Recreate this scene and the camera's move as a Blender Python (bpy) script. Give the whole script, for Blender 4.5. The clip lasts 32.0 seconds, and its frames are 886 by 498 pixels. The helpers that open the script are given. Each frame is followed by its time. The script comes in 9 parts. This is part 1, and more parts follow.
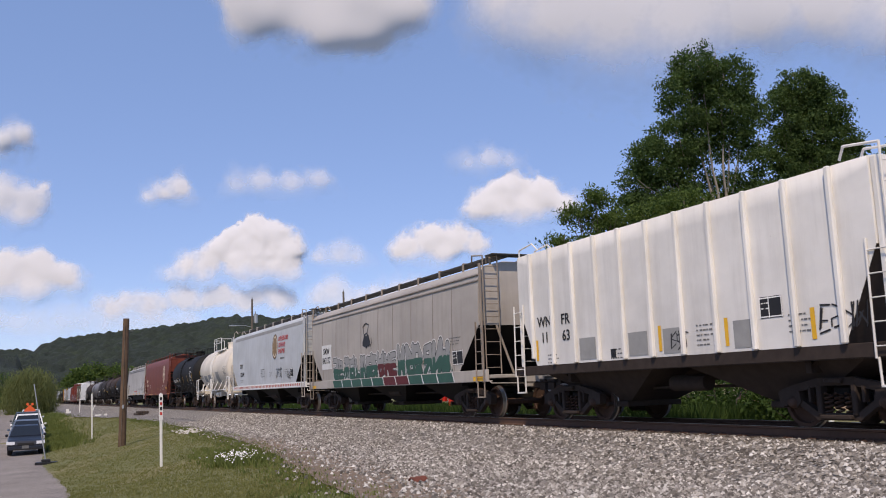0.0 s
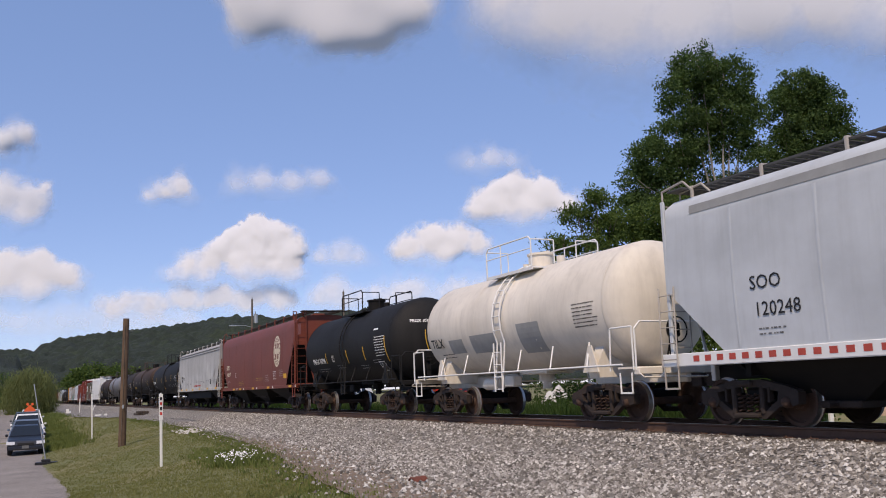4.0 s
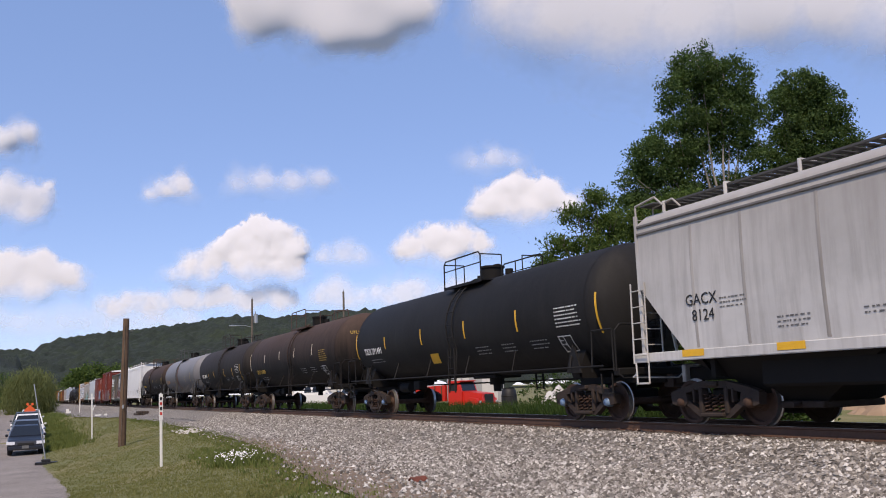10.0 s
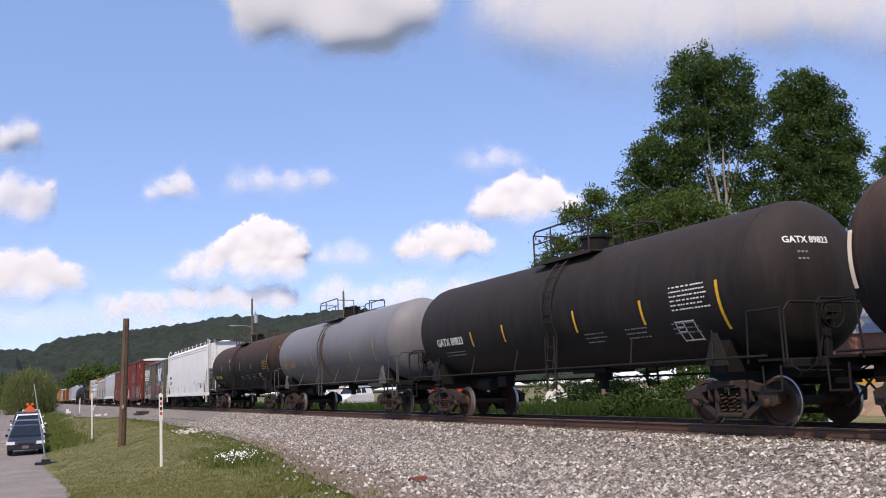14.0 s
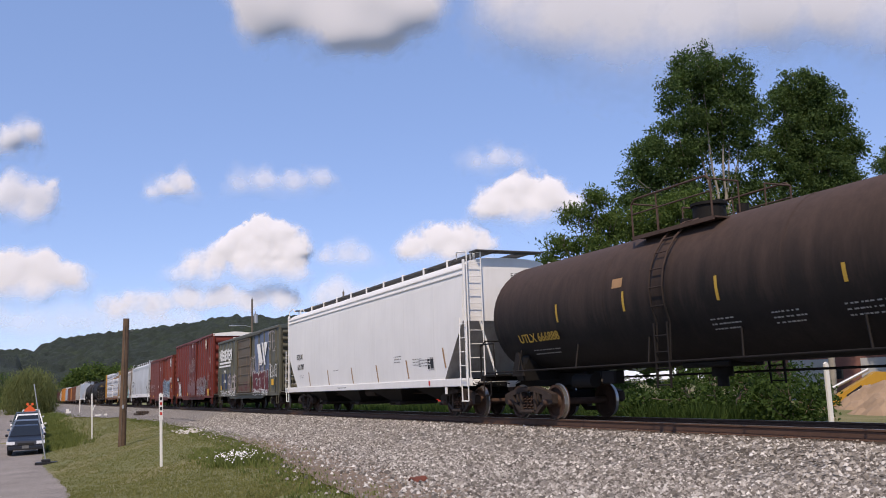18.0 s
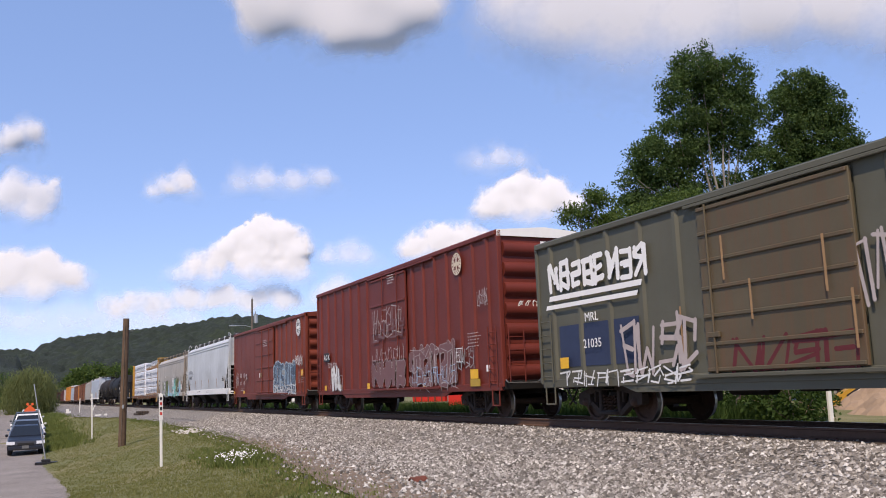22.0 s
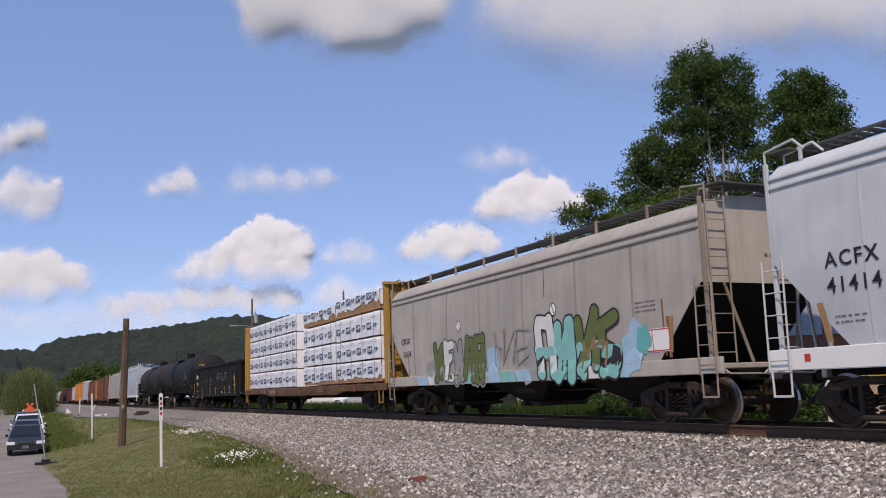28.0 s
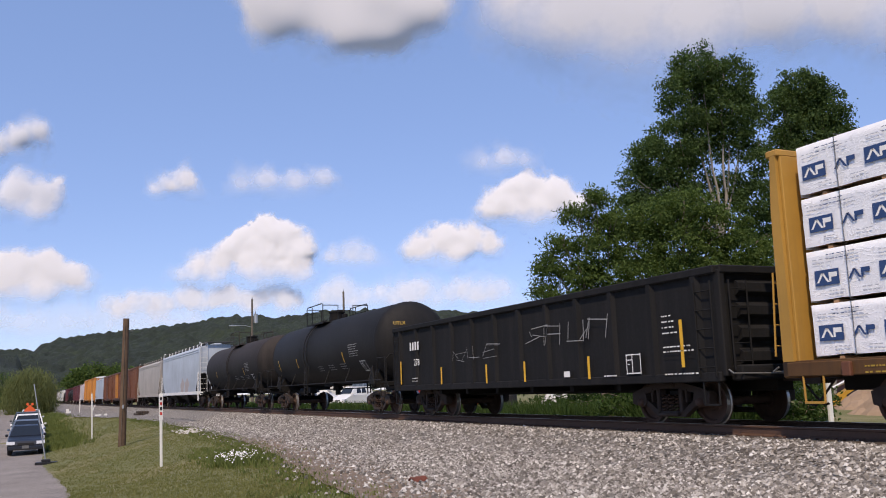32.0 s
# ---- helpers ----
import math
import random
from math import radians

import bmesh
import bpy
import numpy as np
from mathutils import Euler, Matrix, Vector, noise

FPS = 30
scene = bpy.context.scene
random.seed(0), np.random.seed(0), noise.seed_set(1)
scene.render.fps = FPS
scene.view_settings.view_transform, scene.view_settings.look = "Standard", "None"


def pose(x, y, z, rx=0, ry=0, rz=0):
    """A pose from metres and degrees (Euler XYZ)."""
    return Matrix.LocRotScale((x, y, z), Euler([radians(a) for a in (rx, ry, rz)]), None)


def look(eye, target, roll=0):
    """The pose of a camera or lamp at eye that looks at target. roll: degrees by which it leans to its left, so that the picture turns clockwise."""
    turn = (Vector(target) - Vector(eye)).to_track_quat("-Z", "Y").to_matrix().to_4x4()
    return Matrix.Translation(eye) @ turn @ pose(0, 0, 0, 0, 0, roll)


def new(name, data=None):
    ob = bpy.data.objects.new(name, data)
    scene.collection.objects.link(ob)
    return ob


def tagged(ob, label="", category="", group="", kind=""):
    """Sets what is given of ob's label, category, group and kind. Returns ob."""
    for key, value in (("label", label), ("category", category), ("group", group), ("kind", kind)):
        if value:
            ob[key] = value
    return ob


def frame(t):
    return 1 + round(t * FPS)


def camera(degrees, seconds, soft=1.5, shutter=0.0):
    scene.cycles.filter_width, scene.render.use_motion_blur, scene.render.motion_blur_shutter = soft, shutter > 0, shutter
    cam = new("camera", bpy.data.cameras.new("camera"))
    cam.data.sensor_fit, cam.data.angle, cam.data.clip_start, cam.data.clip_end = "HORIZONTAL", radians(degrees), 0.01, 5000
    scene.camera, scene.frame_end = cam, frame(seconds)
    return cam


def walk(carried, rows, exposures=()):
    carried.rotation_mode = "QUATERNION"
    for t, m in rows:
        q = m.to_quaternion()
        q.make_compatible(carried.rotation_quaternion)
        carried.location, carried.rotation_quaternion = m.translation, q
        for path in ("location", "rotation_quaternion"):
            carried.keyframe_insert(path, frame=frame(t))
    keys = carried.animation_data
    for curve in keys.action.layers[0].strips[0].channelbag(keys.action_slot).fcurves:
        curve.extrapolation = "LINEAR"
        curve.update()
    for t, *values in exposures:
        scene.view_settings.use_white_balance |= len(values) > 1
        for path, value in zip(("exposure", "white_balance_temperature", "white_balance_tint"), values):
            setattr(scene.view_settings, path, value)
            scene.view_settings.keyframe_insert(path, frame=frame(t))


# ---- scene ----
cam = camera(53.68, 32.0, soft=1.0, shutter=0.04)
EYE = (0.0, 0.0, 0.89)
_pose = look(EYE, (EYE[0] + 10 * math.sin(radians(25.43)) * math.cos(radians(8.96)),
                   EYE[1] + 10 * math.cos(radians(25.43)) * math.cos(radians(8.96)),
                   EYE[2] + 10 * math.sin(radians(8.96))), -2.05)
EXPOSURE = [(0, -0.28), (2, -0.22), (3.5, -0.34), (6, -0.08), (8, -0.05), (9, -0.12), (10, -0.14), (11, -0.03), (12, 0.0), (13, 0.05), (14.5, 0.02), (16.5, -0.04), (18, -0.14), (19, -0.33), (20, -0.46), (21, -0.25), (22, 0.0), (25.5, -0.10), (28, -0.32), (30, -0.42), (31, -0.44), (32, -0.16)]
walk(cam, [(0.0, _pose), (32.0, _pose)], exposures=[(t, e, 6850, 14) for t, e in EXPOSURE])

# ---------------- light ----------------
SUN_TO = Vector((-0.40, -0.50, 0.77)).normalized()
world = bpy.data.worlds.new("sky")
scene.world = world
world.use_nodes = True
_nt = world.node_tree
_sky = _nt.nodes.new("ShaderNodeTexSky")
_sky.sky_type = "NISHITA"
_sky.sun_disc = False
_sky.sun_elevation = math.asin(SUN_TO.z)
_sky.sun_rotation = math.atan2(SUN_TO.x, SUN_TO.y)
_sky.air_density, _sky.dust_density, _sky.ozone_density = 0.8, 0.1, 2.5
_bg = _nt.nodes["Background"]
_bg.inputs[1].default_value = 0.178
_tone = _nt.nodes.new("ShaderNodeMix")
_tone.data_type, _tone.blend_type = "RGBA", "MULTIPLY"
_tone.inputs[0].default_value = 1.0
_tone.inputs[7].default_value = (1.08, 0.98, 1.07, 1)
_even = _nt.nodes.new("ShaderNodeMix")
_even.data_type = "RGBA"
_even.inputs[0].default_value = 0.5
_even.inputs[7].default_value = (1.55, 2.9, 5.1, 1)
_nt.links.new(_sky.outputs[0], _even.inputs[6])
_nt.links.new(_even.outputs[2], _tone.inputs[6])
_nt.links.new(_tone.outputs[2], _bg.inputs[0])
sun = new("sun", bpy.data.lights.new("sun", "SUN"))
sun.data.energy, sun.data.angle, sun.data.color = 4.2, radians(0.6), (1.0, 0.86, 0.69)
sun.matrix_world = look(SUN_TO * 100, (0, 0, 0))


# ---------------- mesh building ----------------
class MB:
    """Collects faces for one mesh."""

    def __init__(self):
        self.v, self.f, self.s = [], [], []

    def add(self, verts, faces, smooth=False):
        b = len(self.v)
        self.v.extend(tuple(p) for p in verts)
        for q in faces:
            self.f.append([b + i for i in q])
            self.s.append(smooth)
        return self

    def box(self, c, s, ch=0.0, m=None):
        hx, hy, hz = s[0] / 2, s[1] / 2, s[2] / 2
        if ch <= 0:
            vs = [(x, y, z) for x in (-hx, hx) for y in (-hy, hy) for z in (-hz, hz)]
            fs = [(0, 1, 3, 2), (4, 6, 7, 5), (0, 4, 5, 1), (2, 3, 7, 6), (0, 2, 6, 4), (1, 5, 7, 3)]
        else:
            ch = min(ch, hx * 0.45, hy * 0.45, hz * 0.45)
            vs, ix = [], {}
            for x in (-1, 1):
                for y in (-1, 1):
                    for z in (-1, 1):
                        for a in range(3):
                            p = [x * (hx - ch), y * (hy - ch), z * (hz - ch)]
                            p[a] = (x * hx, y * hy, z * hz)[a]
                            ix[x, y, z, a] = len(vs)
                            vs.append(tuple(p))
            fs = []
            for a in range(3):
                o = [i for i in range(3) if i != a]
                for sg in (-1, 1):
                    q = []
                    for u, w in ((-1, -1), (1, -1), (1, 1), (-1, 1)):
                        k = [0, 0, 0]
                        k[a], k[o[0]], k[o[1]] = sg, u, w
                        q.append(ix[k[0], k[1], k[2], a])
                    fs.append(q)
                for u in (-1, 1):
                    for w in (-1, 1):
                        k0, k1 = [0, 0, 0], [0, 0, 0]
                        k0[a], k1[a] = -1, 1
                        for k in (k0, k1):
                            k[o[0]], k[o[1]] = u, w
                        fs.append((ix[(*k0, o[0])], ix[(*k1, o[0])], ix[(*k1, o[1])], ix[(*k0, o[1])]))
            for x in (-1, 1):
                for y in (-1, 1):
                    for z in (-1, 1):
                        fs.append((ix[x, y, z, 0], ix[x, y, z, 1], ix[x, y, z, 2]))
        if m is not None:
            vs = [m @ Vector(p) for p in vs]
        return self.add([(p[0] + c[0], p[1] + c[1], p[2] + c[2]) for p in vs], fs)

    def cyl(self, p0, p1, r, n=10, r1=None, caps=True):
        p0, p1 = Vector(p0), Vector(p1)
        r1 = r if r1 is None else r1
        d = (p1 - p0).normalized()
        a = d.orthogonal().normalized()
        b = d.cross(a)
        ring = [math.cos(2 * math.pi * k / n) * a + math.sin(2 * math.pi * k / n) * b for k in range(n)]
        self.add([p0 + r * q for q in ring] + [p1 + r1 * q for q in ring],
                 [(k, (k + 1) % n, n + (k + 1) % n, n + k) for k in range(n)], True)
        if caps:
            self.add([p0 + r * q for q in ring], [list(range(n))[::-1]])
            self.add([p1 + r1 * q for q in ring], [list(range(n))])
        return self

    def tube(self, pts, r, n=6):
        for p, q in zip(pts, pts[1:]):
            self.cyl(p, q, r, n)
        return self

    def grid(self, rows, smooth=True, closed=False):
        m = len(rows[0])
        k = m if closed else m - 1
        return self.add([p for row in rows for p in row],
                        [(i * m + j, i * m + (j + 1) % m, (i + 1) * m + (j + 1) % m, (i + 1) * m + j)
                         for i in range(len(rows) - 1) for j in range(k)], smooth)

    def prism(self, poly, axis, lo, hi, smooth=False):
        """A polygon pushed along an axis (0 x, 1 y, 2 z); poly holds the two other coordinates."""
        def at(p, h):
            q = list(p)
            q.insert(axis, h)
            return q
        n = len(poly)
        self.add([at(p, lo) for p in poly] + [at(p, hi) for p in poly],
                 [(i, (i + 1) % n, n + (i + 1) % n, n + i) for i in range(n)], smooth)
        self.add([at(p, lo) for p in poly], [list(range(n))[::-1]])
        return self.add([at(p, hi) for p in poly], [list(range(n))])

    def lathe(self, prof, axis_x0=0.0, n=24):
        """Profile of (x, radius) turned round the x axis."""
        rows = [[(x + axis_x0, r * math.cos(2 * math.pi * k / n), r * math.sin(2 * math.pi * k / n)) for k in range(n)] for x, r in prof]
        return self.grid(rows, True, True)

    def mesh(self, name, mat):
        me = bpy.data.meshes.new(name)
        me.from_pydata(self.v, [], self.f)
        me.polygons.foreach_set("use_smooth", self.s)
        if mat is not None:
            me.materials.append(mat)
        bm = bmesh.new()
        bm.from_mesh(me)
        bmesh.ops.recalc_face_normals(bm, faces=bm.faces)
        bm.to_mesh(me)
        bm.free()
        me.update()
        return me


def part(name, mb, material, parent, label="", loc=None):
    me = mb.mesh(name, material) if isinstance(mb, MB) else mb
    ob = new(name, me)
    ob.parent = parent
    if loc is not None:
        ob.location = loc
    if label:
        ob["label"] = label
    return ob


def thing(name, label, category, group="", kind="", loc=(0, 0, 0), mb=None, mat=None):
    ob = new(name, mb.mesh(name, mat) if mb else None)
    ob.location = loc
    if mb is None:
        ob.empty_display_size = 0.3
    return tagged(ob, label, category, group, kind)


# ---------------- materials ----------------
class NT:
    """Short hand for node trees."""

    def __init__(self, name):
        self.m = bpy.data.materials.new(name)
        self.m.use_nodes = True
        self.t = self.m.node_tree
        self.b = self.t.nodes["Principled BSDF"]
        self.out = self.t.nodes["Material Output"]

    def n(self, kind, **kw):
        nd = self.t.nodes.new(kind)
        for k, val in kw.items():
            nd.inputs[k.replace("_", " ")].default_value = val
        return nd

    def l(self, a, b):
        self.t.links.new(a, b)

    def coord(self, scale=(1, 1, 1), which="Object", shift=True):
        tc = self.n("ShaderNodeTexCoord")
        mp = self.n("ShaderNodeMapping")
        mp.inputs["Scale"].default_value = scale
        self.l(tc.outputs[which], mp.inputs["Vector"])
        if shift:
            oi = self.n("ShaderNodeObjectInfo")
            ml = self.n("ShaderNodeMath")
            ml.operation = "MULTIPLY"
            ml.inputs[1].default_value = 37.0
            self.l(oi.outputs["Random"], ml.inputs[0])
            cb = self.n("ShaderNodeCombineXYZ")
            self.l(ml.outputs[0], cb.inputs[0])
            self.l(ml.outputs[0], cb.inputs[1])
            self.l(cb.outputs[0], mp.inputs["Location"])
        return mp.outputs[0]

    def noise(self, vec, scale, detail=4, rough=0.55):
        nz = self.n("ShaderNodeTexNoise", Scale=scale, Detail=detail, Roughness=rough)
        self.l(vec, nz.inputs["Vector"])
        return nz.outputs[0]

    def ramp(self, fac, *stops):
        r = self.n("ShaderNodeValToRGB")
        e = r.color_ramp.elements
        while len(e) < len(stops):
            e.new(0.5)
        for k, (pos, col) in zip(e, stops):
            k.position = pos
            k.color = (*col, 1) if len(col) == 3 else col
        self.l(fac, r.inputs[0])
        return r.outputs[0]

    def mix(self, fac, a, b, mode="MIX"):
        x = self.n("ShaderNodeMix")
        x.data_type, x.blend_type = "RGBA", mode
        for src, k in ((fac, 0), (a, 6), (b, 7)):
            if isinstance(src, (float, int)):
                x.inputs[k].default_value = src
            elif isinstance(src, (tuple, list)):
                x.inputs[k].default_value = (*src, 1)
            else:
                self.l(src, x.inputs[k])
        return x.outputs[2]

    def n_range(self, val, lo, hi):
        m = self.n("ShaderNodeMapRange")
        m.inputs["From Min"].default_value, m.inputs["From Max"].default_value = lo, hi
        self.l(val, m.inputs["Value"])
        return m.outputs[0]

    def bump(self, height, strength=0.3, dist=0.02):
        b = self.n("ShaderNodeBump", Strength=strength, Distance=dist)
        self.l(height, b.inputs["Height"])
        self.l(b.outputs[0], self.b.inputs["Normal"])


def mono(v):
    return (v, v, v)


def paint(name, col, rough=0.5, dirt=0.35, dirt_col=(0.10, 0.075, 0.055), rust=0.15, fade=0.12, metal=0.0, streak=1.0, dust_light=None):
    """Weathered rolling-stock paint: fading, run-down streaks, grime and rust flecks."""
    k = NT(name)
    big = k.noise(k.coord((0.35, 0.35, 0.5)), 1.0, 5, 0.6)
    fine = k.noise(k.coord((6, 6, 6)), 3.0, 5, 0.7)
    run = k.noise(k.coord((2.6 * streak, 2.6 * streak, 0.24)), 1.3, 7, 0.68)
    c = k.mix(k.ramp(big, (0.36, mono(0)), (0.66, mono(1))), tuple(x * (1 - fade) for x in col), tuple(min(1, x * (1 + fade)) for x in col))
    f1 = k.ramp(run, (0.46, mono(0)), (0.85, mono(dirt)))
    c = k.mix(f1, c, dirt_col)
    if dust_light:
        # dust tone on the upper shell, thinning out downwards in ragged edges; on tanks it also paints in the lit top
        # and shaded underside
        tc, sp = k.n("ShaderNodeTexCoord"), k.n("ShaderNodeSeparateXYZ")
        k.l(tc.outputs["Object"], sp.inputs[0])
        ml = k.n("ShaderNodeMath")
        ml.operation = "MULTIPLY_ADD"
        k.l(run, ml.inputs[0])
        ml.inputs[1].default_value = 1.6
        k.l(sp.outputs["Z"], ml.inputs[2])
        c = k.mix(k.ramp(k.n_range(ml.outputs[0], 3.0, 4.9), (0.0, mono(0)), (1.0, mono(0.85))), c, dust_light)
    f2 = k.ramp(fine, (0.66, mono(0)), (0.78, mono(rust)))
    c = k.mix(f2, c, (0.13, 0.055, 0.03))
    k.l(c, k.b.inputs["Base Color"])
    r = k.mix(fine, mono(rough - 0.1), mono(min(1, rough + 0.15)))
    k.l(r, k.b.inputs["Roughness"])
    k.b.inputs["Metallic"].default_value = metal
    k.b.inputs["Specular IOR Level"].default_value = 0.25
    k.bump(k.mix(0.3, fine, big), 0.12, 0.02)
    return k.m


def plain(name, col, rough=0.6, metal=0.0, vary=0.15, scale=4.0, bump=0.15):
    k = NT(name)
    nz = k.noise(k.coord(), scale, 5, 0.6)
    c = k.mix(nz, tuple(x * (1 - vary) for x in col), tuple(min(1, x * (1 + vary)) for x in col))
    k.l(c, k.b.inputs["Base Color"])
    k.b.inputs["Roughness"].default_value = rough
    k.b.inputs["Metallic"].default_value = metal
    k.b.inputs["Specular IOR Level"].default_value = 0.3
    if bump:
        k.bump(k.noise(k.coord(), scale * 6, 4), bump, 0.01)
    return k.m


def leafy(name, dark, light, scale=0.8):
    k = NT(name)
    g = k.n("ShaderNodeNewGeometry")
    nz = k.noise(k.coord((1, 1, 1)), scale, 3)
    f = k.mix(0.5, g.outputs["Random Per Island"], nz)
    k.l(k.ramp(f, (0.2, dark), (0.8, light)), k.b.inputs["Base Color"])
    k.b.inputs["Roughness"].default_value = 0.8
    k.b.inputs["Specular IOR Level"].default_value = 0.2
    tr = k.n("ShaderNodeBsdfTranslucent")
    tr.inputs[0].default_value = (light[0] * 1.1, light[1] * 1.15, light[2] * 0.6, 1)
    ms = k.n("ShaderNodeMixShader")
    ms.inputs[0].default_value = 0.28
    k.l(k.b.outputs[0], ms.inputs[1])
    k.l(tr.outputs[0], ms.inputs[2])
    k.l(ms.outputs[0], k.out.inputs[0])
    return k.m


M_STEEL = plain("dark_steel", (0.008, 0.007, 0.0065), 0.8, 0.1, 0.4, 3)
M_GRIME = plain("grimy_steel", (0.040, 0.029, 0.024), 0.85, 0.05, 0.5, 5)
M_WHEEL = plain("wheel_steel", (0.066, 0.038, 0.027), 0.8, 0.1, 0.45, 6)
M_TREAD = plain("bright_tread", (0.42, 0.40, 0.38), 0.35, 0.9, 0.1, 8)
M_YELLOW = plain("reflective_yellow", (0.75, 0.42, 0.03), 0.45, 0, 0.15, 6)
M_WHITE = plain("white_marking", (0.80, 0.79, 0.76), 0.55, 0, 0.08, 5)
M_STENCIL = plain("worn_grey_stencil", (0.13, 0.13, 0.13), 0.6, 0, 0.3, 5)
M_BLACK = plain("black_marking", (0.02, 0.02, 0.022), 0.55, 0, 0.2, 5)
M_RED = plain("red_marking", (0.50, 0.045, 0.035), 0.5, 0, 0.15, 5)
M_TYELLOW = plain("yellow_marking", (0.40, 0.26, 0.04), 0.55, 0, 0.25, 5)
M_BOARD = plain("dull_grating_steel", (0.075, 0.074, 0.072), 0.7, 0.2, 0.3, 8)
M_BEARING = plain("blue_bearing_paint", (0.16, 0.24, 0.36), 0.45, 0.1, 0.25, 8)
M_GALV = plain("galvanised_grating", (0.17, 0.17, 0.165), 0.6, 0.4, 0.25, 8)
# ---------------- ground ----------------
def lerp_table(tab, x):
    for (a, p), (b, q) in zip(tab, tab[1:]):
        if x <= b:
            return p + (q - p) * max(0.0, min(1.0, (x - a) / (b - a)))
    return tab[-1][1]


def sstep(a, b, x):
    u = max(0.0, min(1.0, (x - a) / (b - a)))
    return u * u * (3 - 2 * u)


ROAD_Z = [(-50, -0.75), (0, -0.80), (15, -1.10), (25, -1.42), (42, -1.75), (65, -1.75), (90, -1.45), (120, -1.0), (160, -0.6), (260, -0.5), (900, -0.5)]
GRASS_EDGE = [(-40, 2.5), (5, 3.6), (15, 4.6), (27, 6.3), (40, 7.0), (60, 7.6), (76, 7.0), (92, 3.6), (400, 3.0)]
ROAD_EDGE = [(-40, -0.6), (10, 0.2), (24, 1.05), (40, 0.75), (60, 1.0), (100, 1.2), (160, 1.2), (900, 1.2)]


def gz(x, y):
    """Height of the ground; the rail heads lie at zero."""
    ge, re, rz = lerp_table(GRASS_EDGE, y), lerp_table(ROAD_EDGE, y), lerp_table(ROAD_Z, y)
    top = -0.66
    if x < re:
        z = rz - 0.02 * min(6.0, re - x) * 0.5
    elif x < ge:
        u = (x - re) / (ge - re)
        z = rz + (top - rz) * (u ** 0.8 * 0.75 + 0.25 * sstep(0, 1, u))
    elif x < 9.2:
        z = top
    elif x < 10.9:
        z = top + 0.44 * sstep(9.2, 10.9, x)
    elif x < 14.6:
        z = -0.22
    elif x < 16.6:
        z = -0.22 - 0.40 * sstep(14.6, 16.6, x)
    else:
        z = -0.62 - 0.15 * sstep(17, 40, x)
    if x < ge + 1.5:
        z += 0.04 * (noise.noise((x * 0.35, y * 0.25, 0.3)))
    return z


def stone_mix(name, cols, scale, bump, rough=0.9, patch=None, earth=None):
    k = NT(name)
    vec = k.coord((1, 1, 1), shift=False)
    vo = k.n("ShaderNodeTexVoronoi", Scale=scale)
    k.l(vec, vo.inputs["Vector"])
    sep = k.n("ShaderNodeSeparateColor")
    k.l(vo.outputs["Color"], sep.inputs[0])
    c = k.ramp(sep.outputs[0], *[(i / (len(cols) - 1), q) for i, q in enumerate(cols)])
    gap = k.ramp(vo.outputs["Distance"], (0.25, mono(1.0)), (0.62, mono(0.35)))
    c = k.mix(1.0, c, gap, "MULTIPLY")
    big = k.noise(vec, 0.5, 5, 0.6)
    c = k.mix(k.ramp(big, (0.35, mono(0.0)), (0.7, mono(0.35))), c, patch or (0.16, 0.13, 0.10))
    if earth:
        # trodden soil that lies between the stones in ragged patches, where the mesh says so
        at, ad = k.n("ShaderNodeAttribute"), k.n("ShaderNodeMath")
        at.attribute_name = "earth"
        ad.operation = "MULTIPLY_ADD"
        k.l(k.noise(vec, 2.2, 6, 0.7), ad.inputs[0])
        ad.inputs[1].default_value = 0.9
        k.l(at.outputs["Fac"], ad.inputs[2])
        c = k.mix(k.ramp(ad.outputs[0], (0.62, mono(0)), (0.95, mono(0.85))), c, k.mix(k.noise(vec, 14, 4, 0.6), tuple(q * 0.7 for q in earth), tuple(q * 1.25 for q in earth)))
    k.l(c, k.b.inputs["Base Color"])
    k.b.inputs["Roughness"].default_value = rough
    h = k.mix(0.3, k.ramp(vo.outputs["Distance"], (0.0, mono(1)), (0.7, mono(0))), k.noise(vec, scale * 2, 3))
    k.bump(h, bump, 0.05)
    return k.m


def grass_mat():
    k = NT("mown_grass")
    vec = k.coord((1, 1, 1), shift=False)
    big, mid, fine = k.noise(vec, 0.22, 5, 0.6), k.noise(vec, 1.3, 6, 0.65), k.noise(vec, 24, 4, 0.7)
    c = k.ramp(k.mix(0.5, mid, fine), (0.30, (0.088, 0.098, 0.028)), (0.50, (0.142, 0.144, 0.047)), (0.68, (0.195, 0.182, 0.074)))
    c = k.mix(k.ramp(big, (0.48, mono(0)), (0.68, mono(0.6))), c, (0.28, 0.225, 0.115))
    k.l(c, k.b.inputs["Base Color"])
    k.b.inputs["Roughness"].default_value = 0.9
    k.bump(k.mix(0.5, mid, fine), 0.6, 0.06)
    return k.m


M_GRASS = grass_mat()
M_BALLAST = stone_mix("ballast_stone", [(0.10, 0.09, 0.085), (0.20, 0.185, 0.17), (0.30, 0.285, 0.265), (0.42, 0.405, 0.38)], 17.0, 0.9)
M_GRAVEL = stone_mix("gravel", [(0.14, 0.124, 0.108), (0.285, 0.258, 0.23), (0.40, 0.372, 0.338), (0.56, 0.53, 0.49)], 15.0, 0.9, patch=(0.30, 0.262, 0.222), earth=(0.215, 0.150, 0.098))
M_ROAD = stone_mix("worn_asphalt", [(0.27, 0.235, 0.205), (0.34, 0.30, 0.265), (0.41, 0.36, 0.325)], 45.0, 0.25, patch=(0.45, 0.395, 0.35))


